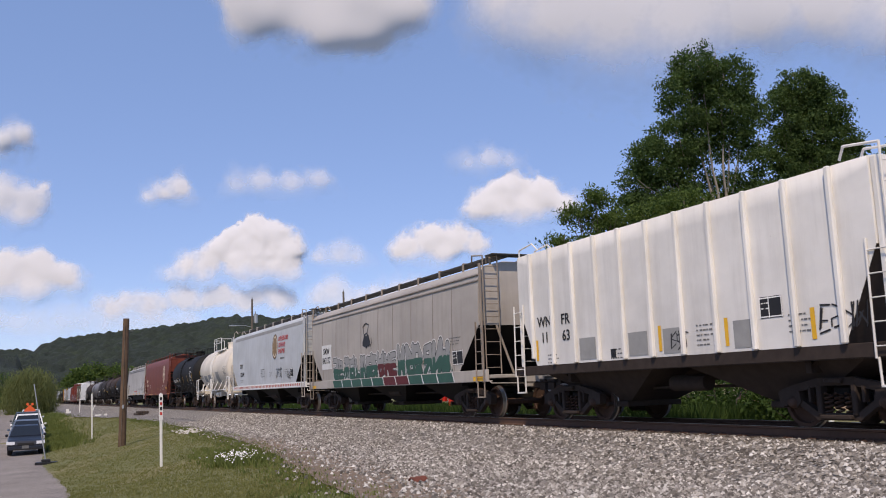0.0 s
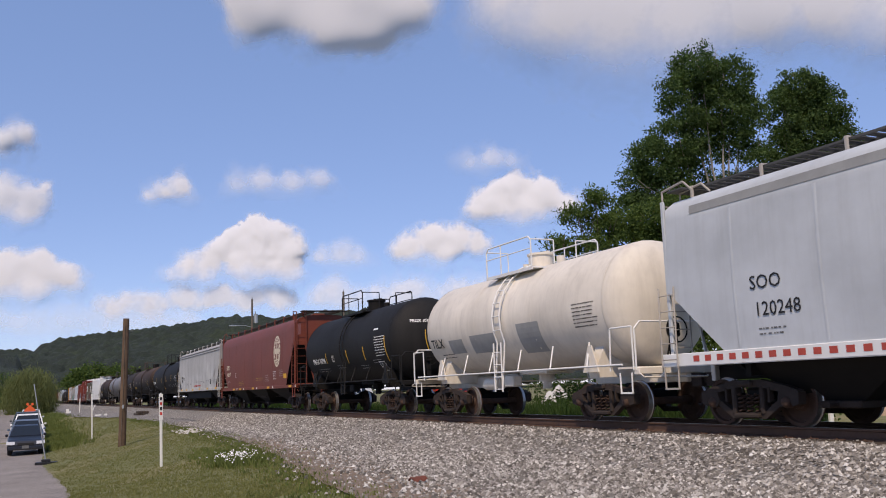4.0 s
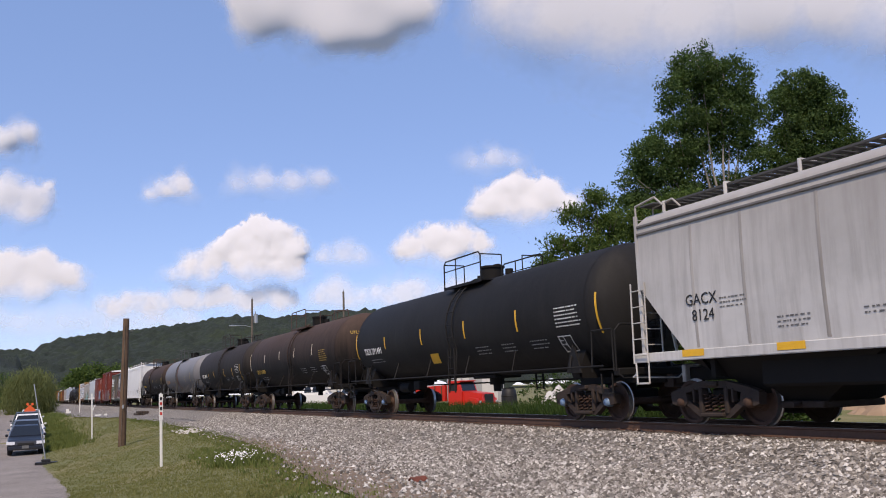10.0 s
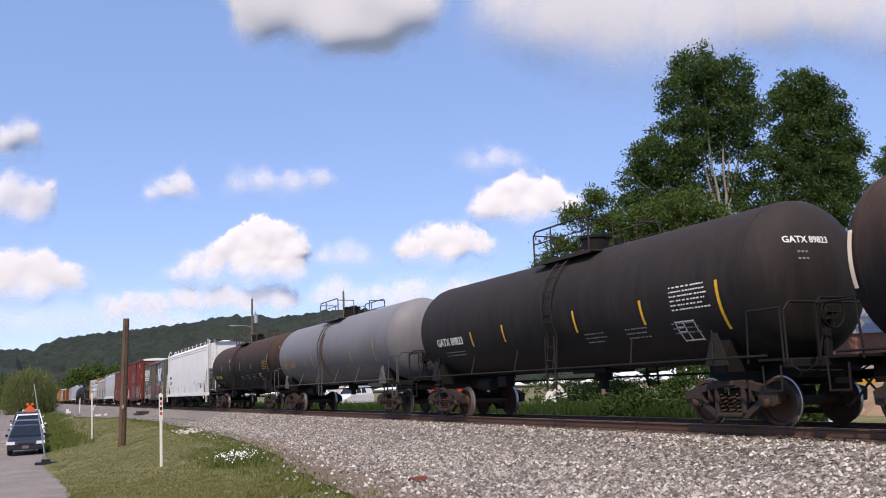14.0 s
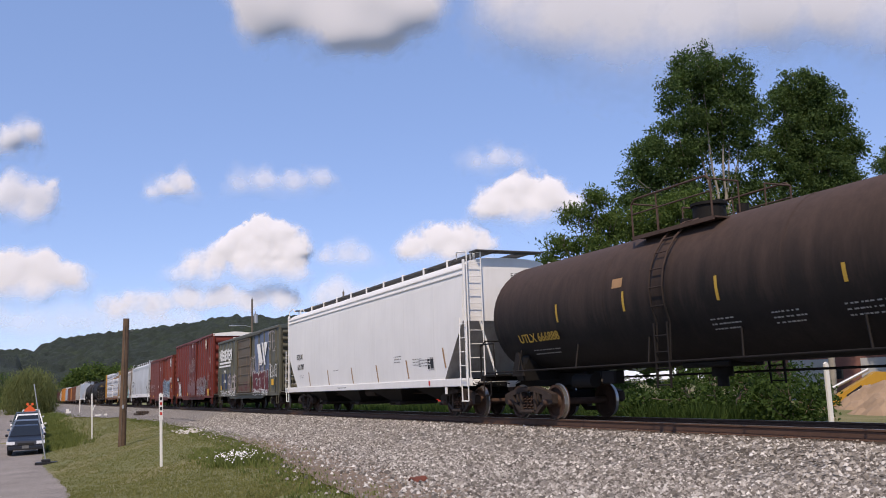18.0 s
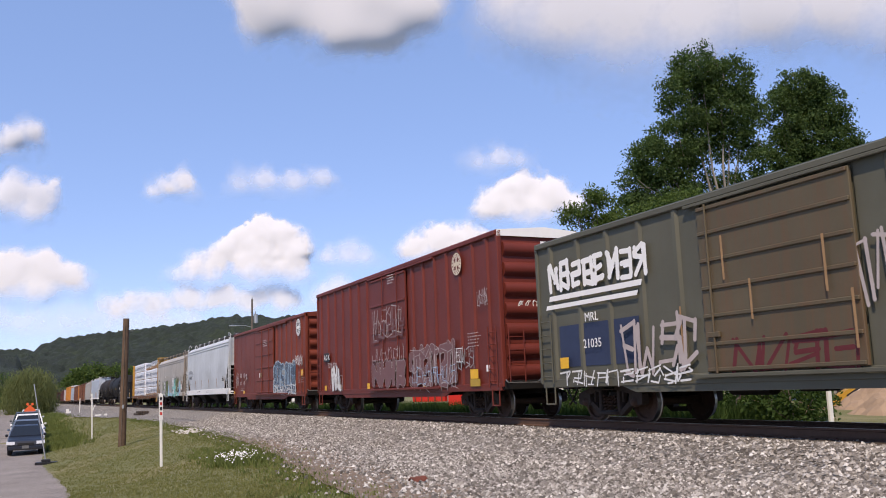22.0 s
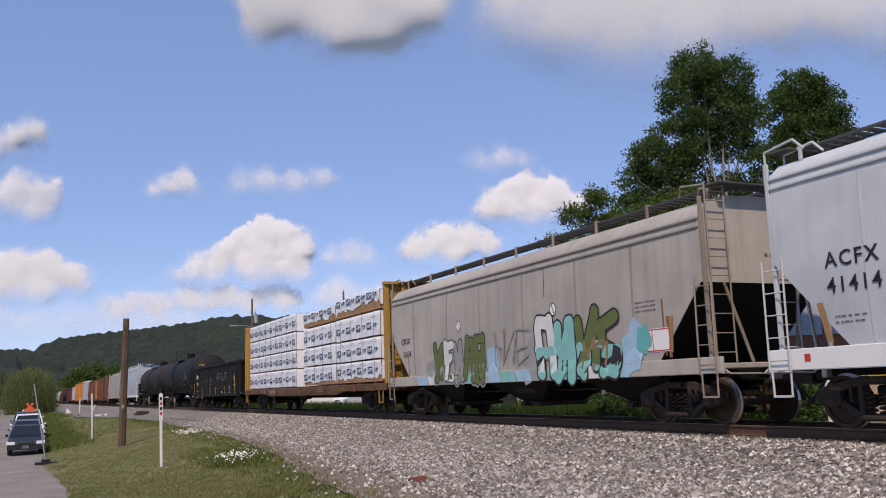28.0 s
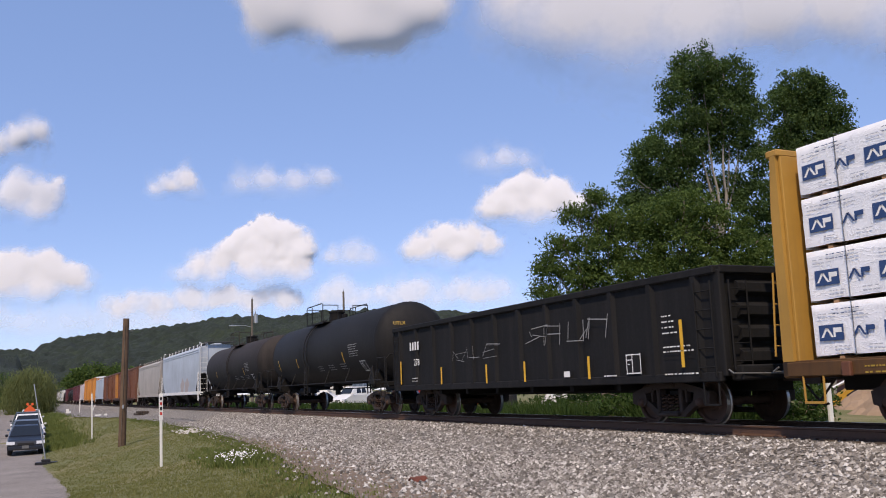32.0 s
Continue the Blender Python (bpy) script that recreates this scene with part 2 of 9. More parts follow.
def sheet(name, xs, ys, mat, label, category, dz=0.0, inside=None, kind="structure", group="", zfun=gz):
    mb = MB()
    rows = [[(x, y, zfun(x, y) + dz) for x in xs(y)] for y in ys]
    mb.grid(rows, True)
    return thing(name, label, category, group, kind, mb=mb, mat=mat)


def spread(a, b, n):
    return [a + (b - a) * i / n for i in range(n + 1)]


_ys = spread(-60, -2, 14)[:-1] + spread(-2, 60, 62)[:-1] + spread(60, 200, 35)[:-1] + [200, 240, 300, 400, 550, 800, 1200, 2000, 4200]
_xs = [-4000, -1500, -600, -250, -100, -50, -25] + spread(-14, 18, 64) + [22, 30, 45, 70, 120, 250, 600, 1500, 4000]
ground = sheet("ground", lambda y: _xs, [-3500, -900, -200] + _ys, M_GRASS, "uneven grass ground with dry straw patches", "ground")


def ballast_xs(y):
    a = lerp_table(GRASS_EDGE, y) + 0.25 * noise.noise((y * 0.6, 3.0, 0)) + 0.12 * noise.noise((y * 2.3, 7.0, 0))
    return [a] + spread(a + 0.3, a + 2.0, 5) + spread(a + 0.45 * (9.2 - a) + 1.0, 9.2, 5) + spread(9.4, 16.4, 18)


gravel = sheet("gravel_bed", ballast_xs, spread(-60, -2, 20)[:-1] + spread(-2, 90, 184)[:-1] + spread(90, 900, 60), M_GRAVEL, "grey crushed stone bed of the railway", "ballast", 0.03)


def road_xs(y):
    b = lerp_table(ROAD_EDGE, y) + 0.10 * noise.noise((y * 0.7, 1.0, 0)) + 0.05 * noise.noise((y * 3.0, 5.0, 0))
    return spread(b - 7.0, b, 10)


road = sheet("road", road_xs, spread(-60, 160, 220)[:-1] + spread(160, 700, 30), M_ROAD, "pale worn asphalt road with crumbling edge", "road", 0.02)

_soil = []
for _v in gravel.data.vertices:
    _d = _v.co.x - lerp_table(GRASS_EDGE, _v.co.y)
    _soil.append(0.80 * (1 - sstep(0.4, 3.0, _d)) * (1 - sstep(22, 40, _v.co.y)))
gravel.data.attributes.new("earth", "FLOAT", "POINT").data.foreach_set("value", _soil)

# ---------------- track ----------------
M_RAIL = plain("rusty_rail", (0.11, 0.062, 0.042), 0.75, 0.2, 0.3, 5)
M_TIE = plain("creosoted_wood", (0.065, 0.05, 0.04), 0.9, 0, 0.4, 6)


def rail_profile(x):
    return [(x - 0.075, -0.18), (x + 0.075, -0.18), (x + 0.07, -0.165), (x + 0.012, -0.145), (x + 0.012, -0.045), (x + 0.036, -0.03), (x + 0.036, -0.004), (x + 0.028, 0.0),
            (x - 0.028, 0.0), (x - 0.036, -0.004), (x - 0.036, -0.03), (x - 0.012, -0.045), (x - 0.012, -0.145), (x - 0.07, -0.165)]


track = thing("railway_track", "rusty steel rails on dark wooden ties", "railway track", kind="structure")
for _x in (12.75 - 0.755, 12.75 + 0.755):
    _mb = MB()
    _p = rail_profile(_x)
    _mb.prism(_p, 1, -400, 920)
    part("rail", _mb, M_RAIL, track)
    part("rail_head", MB().box((_x, 260, 0.001), (0.05, 1320, 0.003)), M_TREAD, track, "bright worn running surface")
_tie = MB().box((0, 0, -0.265), (2.6, 0.23, 0.17), 0.012).mesh("tie", M_TIE)
for _k in range(150):
    part("tie", _tie, None, track, loc=(12.75 + random.uniform(-.03, .03), 2.0 + 0.53 * _k, random.uniform(-0.01, 0.012)))
_mb = MB()
for _k in range(700):
    _mb.box((12.75, 81.5 + 0.53 * _k, -0.265), (2.6, 0.23, 0.17))
part("far_ties", _mb, M_TIE, track)["kind"] = "stuff"
_plate = MB().box((0, 0, -0.175), (0.32, 0.18, 0.02), 0.005).cyl((-0.12, 0.05, -0.18), (-0.12, 0.05, -0.145), 0.018, 6).cyl((0.12, -0.05, -0.18), (0.12, -0.05, -0.145), 0.018, 6).mesh("tie_plate", M_RAIL)
for _k in range(90):
    part("tie_plate", _plate, None, track, loc=(12.75 - 0.755, 4.0 + 0.53 * _k - 0.0, 0))
# ---------------- rolling stock ----------------
TRACK_X = 12.75
WHEEL_R = 0.43
SHARED = {}


def shared(key, make):
    if key not in SHARED:
        SHARED[key] = make()
    return SHARED[key]


def wheelset_mesh():
    """Axle and both wheels, turned in one piece."""
    half = [(0.10, 0.082), (0.60, 0.090), (0.66, 0.10), (0.66, 0.13), (0.69, 0.15), (0.705, 0.34), (0.675, 0.37), (0.675, 0.455), (0.69, 0.465), (0.705, 0.455), (0.715, WHEEL_R), (0.81, WHEEL_R - 0.008),
            (0.81, 0.36), (0.755, 0.34), (0.74, 0.17), (0.80, 0.13), (0.80, 0.09), (0.85, 0.08), (1.02, 0.075), (1.02, 0.0)]
    mb = MB()
    mb.lathe([(-x, r) for x, r in half[::-1]] + half, 0, 28)
    me = mb.mesh("wheelset", M_WHEEL)
    me.materials.append(M_TREAD)
    for p in me.polygons:
        r = math.hypot(p.center[1], p.center[2])
        if r > 0.42 and 0.7 < abs(p.center[0]) < 0.80:
            p.material_index = 1
    me.polygons.foreach_set("use_smooth", [False] * len(me.polygons))
    return me


def strut(mb, p, q, w, x0, x1):
    """A flat bar in the y-z plane from p to q, w high, between x0 and x1."""
    d = (Vector(q) - Vector(p)).normalized()
    n = Vector((-d.y, d.x)) * w / 2
    mb.prism([tuple(Vector(p) - d * w * 0.3 - n), tuple(Vector(q) + d * w * 0.3 - n), tuple(Vector(q) + d * w * 0.3 + n), tuple(Vector(p) - d * w * 0.3 + n)], 0, x0, x1)


def side_frame_mesh():
    """Cast frame: arched top member, dipped bottom member, columns beside an open spring window, journal jaws."""
    mb = MB()
    top = [(-1.10, 0.58), (-0.86, 0.65), (-0.56, 0.71), (-0.32, 0.76), (0.32, 0.76), (0.56, 0.71), (0.86, 0.65), (1.10, 0.58)]
    low = [(-0.86, 0.50), (-0.66, 0.38), (-0.38, 0.20), (0.38, 0.20), (0.66, 0.38), (0.86, 0.50)]
    for k, (p, q) in enumerate(zip(top, top[1:])):
        strut(mb, p, q, 0.13, -0.085 - 0.001 * k, 0.07)
    for k, (p, q) in enumerate(zip(low, low[1:])):
        strut(mb, p, q, 0.11, -0.075 - 0.001 * k, 0.06)
    for sg in (-1, 1):
        mb.box((-0.01, sg * 0.34, 0.47), (0.19, 0.10, 0.50), 0.02)
        mb.prism([(sg * 1.16, 0.40), (sg * 1.18, 0.60), (sg * 0.98, 0.66), (sg * 0.74, 0.62), (sg * 0.70, 0.44), (sg * 0.80, 0.34), (sg * 0.84, 0.50), (sg * 0.97, 0.50), (sg * 1.02, 0.36)], 0, -0.10, 0.08)
        mb.box((-0.05, sg * 0.52, 0.56), (0.12, 0.05, 0.26), 0.01)
    mb.box((-0.05, 0, 0.77), (0.22, 0.34, 0.09), 0.02)
    mb.box((-0.05, 0, 0.20), (0.24, 0.60, 0.07), 0.02)
    return mb.mesh("side_frame", M_GRIME)


def spring_mesh():
    """One coil spring."""
    turns, n = 4.5, 45
    pts = [(0.062 * math.cos(2 * math.pi * turns * k / n), 0.062 * math.sin(2 * math.pi * turns * k / n), 0.245 + 0.33 * k / n) for k in range(n + 1)]
    return MB().tube(pts, 0.019, 5).mesh("coil_spring", M_WHEEL)


def bearing_mesh(cap=None):
    mb = MB()
    mb.lathe([(-0.05, 0.0), (-0.05, 0.07), (0.02, 0.10), (0.12, 0.10)], 0, 14)
    return mb.mesh("bearing_cap", cap or M_WHEEL)


def bolster_mesh():
    mb = MB()
    mb.box((0, 0, 0.58), (1.9, 0.36, 0.22), 0.04).box((0, 0, 0.76), (0.5, 0.5, 0.16), 0.03)
    for sg in (-1, 1):
        mb.box((0, sg * 0.42, 0.42), (1.75, 0.09, 0.12), 0.02)
        for s2 in (-1, 1):
            mb.box((s2 * 0.74, sg * 0.45, 0.42), (0.10, 0.06, 0.34), 0.02)
    return mb.mesh("bolster", M_STEEL)


WHEELSETS = []


def truck(car, y, full=True, cap=None):
    t = new("truck")
    t.parent, t.location = car, (0, y, 0)
    t.empty_display_size = 0.2
    for sg in (-1, 1):
        f = part("side_frame", shared("side_frame", side_frame_mesh), None, t, loc=(sg * 1.0, 0, 0))
        if sg > 0:
            f.rotation_euler = (0, 0, math.pi)
    part("bolster", shared("bolster", bolster_mesh), None, t)
    if full:
        for dy in (-0.2, 0.0, 0.2):
            part("coil_spring", shared("spring", spring_mesh), None, t, loc=(-1.02, dy, 0))
    for sg in (-1, 1):
        w = part("wheelset", shared("wheelset", wheelset_mesh), None, t, loc=(0, sg * 0.89, WHEEL_R))
        WHEELSETS.append((w, sg))
        if full:
            part("bearing_cap", shared("blue_bearing" if cap else "bearing", lambda: bearing_mesh(cap)), None, t, loc=(-1.10, sg * 0.89, WHEEL_R))
    return t


def coupler_mesh():
    mb = MB()
    mb.box((0, 0.30, 0.86), (0.16, 0.70, 0.17), 0.03)
    mb.prism([(-0.15, 0.62), (0.15, 0.62), (0.17, 0.92), (0.03, 0.92), (0.02, 0.78), (-0.06, 0.78), (-0.08, 0.95), (-0.17, 0.90)], 2, 0.72, 1.0)
    mb.cyl((-0.30, 0.05, 0.80), (-0.22, 0.45, 0.46), 0.022, 6)
    mb.tube([(-0.22, 0.45, 0.46), (-0.2, 0.62, 0.34), (-0.12, 0.78, 0.36)], 0.024, 6)
    return mb.mesh("coupler", M_GRIME)


def couplers(car, half):
    for sg in (-1, 1):
        c = part("coupler", shared("coupler", coupler_mesh), None, car, loc=(0, sg * (half - 0.15), 0))
        if sg < 0:
            c.rotation_euler = (0, 0, math.pi)


def cut_lever(car, half, mat):
    for sg in (-1, 1):
        mb = MB().tube([(-1.45, sg * (half + 0.02), 1.02), (-1.45, sg * (half + 0.14), 0.95), (-0.2, sg * (half + 0.24), 0.92), (0, sg * (half + 0.3), 1.02)], 0.016, 5)
        part("uncoupling_lever", mb, mat, car)


def ladder(car, name, mat, p0, p1, across, width, rungs, r=0.012, rail=0.019):
    """Two rails from p0 to p1 that stand width apart along across, and rungs."""
    p0, p1, a = Vector(p0), Vector(p1), Vector(across).normalized() * width / 2
    mb = MB()
    for sg in (-1, 1):
        mb.cyl(p0 + sg * a, p1 + sg * a, rail, 6)
    for k in range(rungs):
        c = p0.lerp(p1, (k + 0.5) / rungs)
        mb.cyl(c - a, c + a, r, 5)
    return part(name, mb, mat, car)


def stirrup(car, y, z, mat, x=-1.5):
    mb = MB().tube([(x, y - 0.2, z), (x, y - 0.19, z - 0.42), (x, y + 0.19, z - 0.42), (x, y + 0.2, z)], 0.02, 6)
    mb.box((x, y, z - 0.42), (0.06, 0.38, 0.03))
    return part("step", mb, mat, car)


def plate(car, name, mat, x, y, z, w, h, label="", tilt=0.0, thick=0.006):
    """A flat marking on the side that faces the camera: centre y, z."""
    m = Matrix.Rotation(tilt, 4, "Y")
    return part(name, MB().box((x, y, z), (thick, w, h), 0, m), mat, car, label)


def text_on(car, words, mat, x, y, z, size, tilt=0.0, name="lettering", space=1.0, end=False, bold=0.0):
    """Words on the side (or on the end that faces the camera); y is where they begin."""
    cu = bpy.data.curves.new(name, "FONT")
    cu.body, cu.size, cu.extrude, cu.space_character, cu.offset = words, size, 0.002, space, bold
    cu.resolution_u = 2
    cu.materials.append(mat)
    ob = new(name, cu)
    ob.parent = car
    if end:
        ob.matrix_basis = Matrix.Translation((x, y, z)) @ Euler((math.pi / 2, 0, 0)).to_matrix().to_4x4()
    else:
        ob.matrix_basis = Matrix.Translation((x, y, z)) @ Matrix.Rotation(tilt, 4, "Y") @ Matrix(((0, 0, -1, 0), (-1, 0, 0, 0), (0, 1, 0, 0), (0, 0, 0, 1)))
    return ob


def bars(car, mat, xf, y, z, w, rows, pitch=0.09, h=0.035, seed=0):
    """Small unreadable data lines: short blocks in rows that lie on the surface xf(z)."""
    rng = random.Random(int(abs(y * 100)) + rows + seed)
    mb = MB()
    h *= 0.72
    for r in range(rows):
        c, zz = y, z - r * pitch
        stop = y - w * rng.uniform(0.75, 1.0)
        while c > stop:
            d = rng.uniform(0.03, 0.09)
            mb.add([(xf(zz + k) - 0.004, c - e, zz + k) for k, e in ((-h / 2, 0), (-h / 2, d), (h / 2, d), (h / 2, 0))], [(0, 1, 2, 3)])
            c -= d + rng.choice((0.02, 0.02, 0.05))
    ob = part("data_block", mb, mat, car)
    ob["kind"] = "stuff"
    return ob


def decal(car, name, mat, xf, y, z, w, h, label="", off=0.004, slant=0.0, n=6):
    """A painted field that follows the surface; slant shifts its top along the car."""
    mb = MB()
    rows = []
    for i in range(n + 1):
        zz = z - h / 2 + h * i / n
        sh = slant * (i / n - 0.5)
        rows.append([(xf(zz) - off, y + sh - w / 2, zz), (xf(zz) - off, y + sh + w / 2, zz)])
    mb.grid(rows, False)
    return part(name, mb, mat, car, label)


def poly(car, name, mat, x, pts, label=""):
    """A flat painted polygon on the side; pts are (y, z)."""
    return part(name, MB().add([(x, y, z) for y, z in pts], [list(range(len(pts)))]), mat, car, label)


def disc(car, name, mat, xf, y, z, w, h, off=0.004, inner=0.0, n=32):
    mb = MB()
    out, inn = [], []
    for k in range(n):
        a = 2 * math.pi * k / n
        for lst, q in ((out, 1.0), (inn, inner)):
            zz = z + h / 2 * q * math.sin(a)
            lst.append((xf(zz) - off, y + w / 2 * q * math.cos(a), zz))
    mb.grid([out, inn], False, True)
    return part(name, mb, mat, car)


def emblem(car, xf, y, z, w, h, base, mark):
    """Round emblem: pale disc, ring of short marks and a cross."""
    disc(car, "emblem", base, xf, y, z, w, h, 0.005)
    disc(car, "emblem_ring", mark, xf, y, z, w * 0.66, h * 0.66, 0.007, 0.93)
    for k in range(16):
        a = 2 * math.pi * (k + .5) / 16
        decal(car, "emblem_mark", mark, xf, y + w * 0.41 * math.cos(a), z + h * 0.41 * math.sin(a), w * 0.06, h * 0.075, off=0.007, n=1)
    for sy in (-1, 1):
        for sz in (-1, 1):
            decal(car, "emblem_quarter", mark, xf, y + sy * w * 0.15, z + sz * h * 0.17, w * 0.16, h * 0.17, off=0.007, n=2)


def framed(car, xf, y, z, w, h, dark=None, light=None):
    """A small framed data panel."""
    decal(car, "data_panel", dark or M_BLACK, xf, y, z, w, h, off=0.004, n=2)
    f = light or M_WHITE
    t = 0.022
    for dz in (-h / 2 + t, h / 2 - t):
        decal(car, "panel_frame", f, xf, y, z + dz, w, t, off=0.006, n=1)
    for dy in (-w / 2 + t / 2, w / 2 - t / 2, w * 0.08):
        decal(car, "panel_frame", f, xf, y + dy, z, t, h, off=0.0065, n=2)
    bars(car, f, lambda q: xf(q) - 0.003, y + w * 0.42, z + h * 0.2, w * 0.3, 2, 0.09, 0.03)


def data_plate(car, xf, y, z, w, h, mat, seed=0):
    """A stencilled table: a field of short lines."""
    n = max(3, int(h / 0.085))
    bars(car, mat, xf, y + w / 2, z + h / 2 - 0.04, w, n, h / n, h / n * 0.46, seed)


class Graffiti:
    """Loose painted strokes on a side, as flat ribbons that lie on the sheet."""

    def __init__(self, seed, xf):
        self.r, self.xf, self.k = random.Random(seed), xf, 0

    def ribbon(self, mb, pts, w):
        off = self.xf(pts[0][1]) - 0.004 - self.k * 0.0011
        L, Rr = [], []
        for i, p in enumerate(pts):
            q = pts[min(i + 1, len(pts) - 1)]
            o = pts[max(i - 1, 0)]
            d = Vector((q[0] - o[0], q[1] - o[1]))
            d = d.normalized() if d.length > 1e-6 else Vector((1, 0))
            nx, ny = -d.y * w / 2, d.x * w / 2
            for lst, s in ((L, 1), (Rr, -1)):
                z = p[1] + s * ny
                lst.append((self.xf(z) - 0.005 - self.k * 0.0012, p[0] + s * nx, z))
        mb.grid([L, Rr], False)

    def blob(self, mb, y, z, w, h, n=18, wob=0.2):
        ph = self.r.uniform(0, 6)
        ring = []
        for i in range(n):
            a = 2 * math.pi * i / n
            k = 1 + wob * math.sin(2 * a + ph) + wob * 0.7 * math.sin(5 * a + ph * 2)
            zz = z + h / 2 * k * math.sin(a)
            ring.append((self.xf(zz) - 0.005 - self.k * 0.0012, y + w / 2 * k * math.cos(a), zz))
        c = (self.xf(z) - 0.005 - self.k * 0.0012, y, z)
        mb.add(ring + [c], [(i, (i + 1) % n, n) for i in range(n)])

    GLYPHS = [[(0, 0, 0, 1), (0, 1, .8, .85), (.8, .85, .8, .55), (.8, .55, 0, .48), (.1, .48, .9, 0)], [(0, 0, 0, 1), (0, 1, .9, .95), (0, .5, .7, .5), (0, 0, .9, .05)],
              [(0, 0, .25, 1), (.25, 1, .65, 1), (.65, 1, .95, 0), (.15, .4, .8, .4)], [(.85, .9, .15, 1), (.15, 1, 0, .5), (0, .5, .15, 0), (.15, 0, .85, .1), (.85, .1, .85, .42)],
              [(0, 1, .08, 0), (.08, 0, .85, .04), (.85, 0, .9, 1)], [(0, 0, 0, 1), (0, 1, .85, 0), (.85, 0, .85, 1)], [(0, 1, .9, 1), (.45, 1, .45, 0)],
              [(.85, .95, .1, .9), (.1, .9, .05, .55), (.05, .55, .85, .45), (.85, .45, .8, .05), (.8, .05, 0, .05)], [(0, 0, .05, 1), (.05, 1, .45, .45), (.45, .45, .85, 1), (.85, 1, .9, 0)]]

    def shape(self, wob):
        """Strokes of one meaningless sign: a glyph turned over or mirrored, shaken, with a stray stroke of another."""
        pick = self.r.choice(self.GLYPHS) + [self.r.choice(self.r.choice(self.GLYPHS))]
        fx, fz = self.r.choice(((True, False), (False, True), (True, True)))
        out = []
        for a, b, c, d in pick:
            a, b, c, d = (q + self.r.uniform(-wob, wob) for q in (a, b, c, d))
            out.append((1 - a if fx else a, 1 - b if fz else b, 1 - c if fx else c, 1 - d if fz else d))
        return out

    def bar(self, mb, p, q, w, lift):
        p, q = Vector(p), Vector(q)
        d = (q - p).normalized()
        n = Vector((-d.y, d.x)) * w / 2
        run = (q - p).length
        stops = [(-0.5 * w, 0.12), (-0.42 * w, 0.55), (-0.22 * w, 0.9), (0.0, 1.0), (run / 3, 1.0), (run * 2 / 3, 1.0), (run, 1.0), (run + 0.22 * w, 0.9), (run + 0.42 * w, 0.55), (run + 0.5 * w, 0.12)]
        rows = []
        for along, wide in stops:
            c = p + d * along
            rows.append([(self.xf((c + s * n * wide).y) - 0.005 - self.k * 0.0012 - lift, (c + s * n * wide).x, (c + s * n * wide).y) for s in (-1, 1)])
        mb.grid(rows, False)

    def piece(self, car, y0, y1, z0, z1, fill, line, n, halo=None, low=None, fat=0.30, rim=0.09):
        """A row of fat letter-like shapes without meaning: halo, outline and fill; low is a second fill for their feet."""
        step, h = (y0 - y1) / n, z1 - z0
        base = self.k
        for i in range(n):
            g = self.shape(0.11)
            ink = fill[i % len(fill)] if isinstance(fill, tuple) else fill
            tilt, s = self.r.uniform(-.12, .12) * step, self.r.uniform(.9, 1.05)
            oy, oz = y0 - step * (i + .12), z0 + self.r.uniform(-.04, .06) * h
            self_w = step * fat * self.r.uniform(.9, 1.1)
            for kk, (mat, wd) in enumerate(((halo, self_w + rim * 2.6), (line, self_w + rim * 1.2), (ink, self_w), (low, self_w * 0.96))):
                if mat is None:
                    continue
                self.k = base + 1 + kk
                mb = MB()
                for m, (a, b, c, d) in enumerate(g):
                    if kk == 3:
                        b, d = min(b, .42), min(d, .42)
                        if abs(a - c) + abs(b - d) < .05:
                            continue
                    f = lambda u, v: (oy - u * step * .78 * s - tilt * v, oz + h * (0.09 + v * 0.82))
                    self.bar(mb, f(a, b), f(c, d), wd, m * 0.00015)
                if mb.v:
                    part("graffiti", mb, mat, car, "sprayed graffiti shape")
        self.k = base + 5

    def tag(self, car, y0, y1, z, h, mat, n, width=0.03):
        """Thin hurried letters without meaning."""
        self.k += 1
        step = (y0 - y1) / n
        for i in range(n):
            mb = MB()
            oy, oz, lean = y0 - step * (i + 0.1), z - h / 2 + self.r.uniform(-.08, .08) * h, self.r.uniform(-.05, .2) * step
            for m, (a, b, c, d) in enumerate(self.shape(0.14)):
                f = lambda u, v: (oy - u * step * 0.95 - lean * v, oz + h * v)
                self.bar(mb, f(a, b), f(c, d), width * self.r.uniform(0.7, 1.1), m * 0.00012)
            part("graffiti", mb, mat, car, "thin sprayed scrawl")


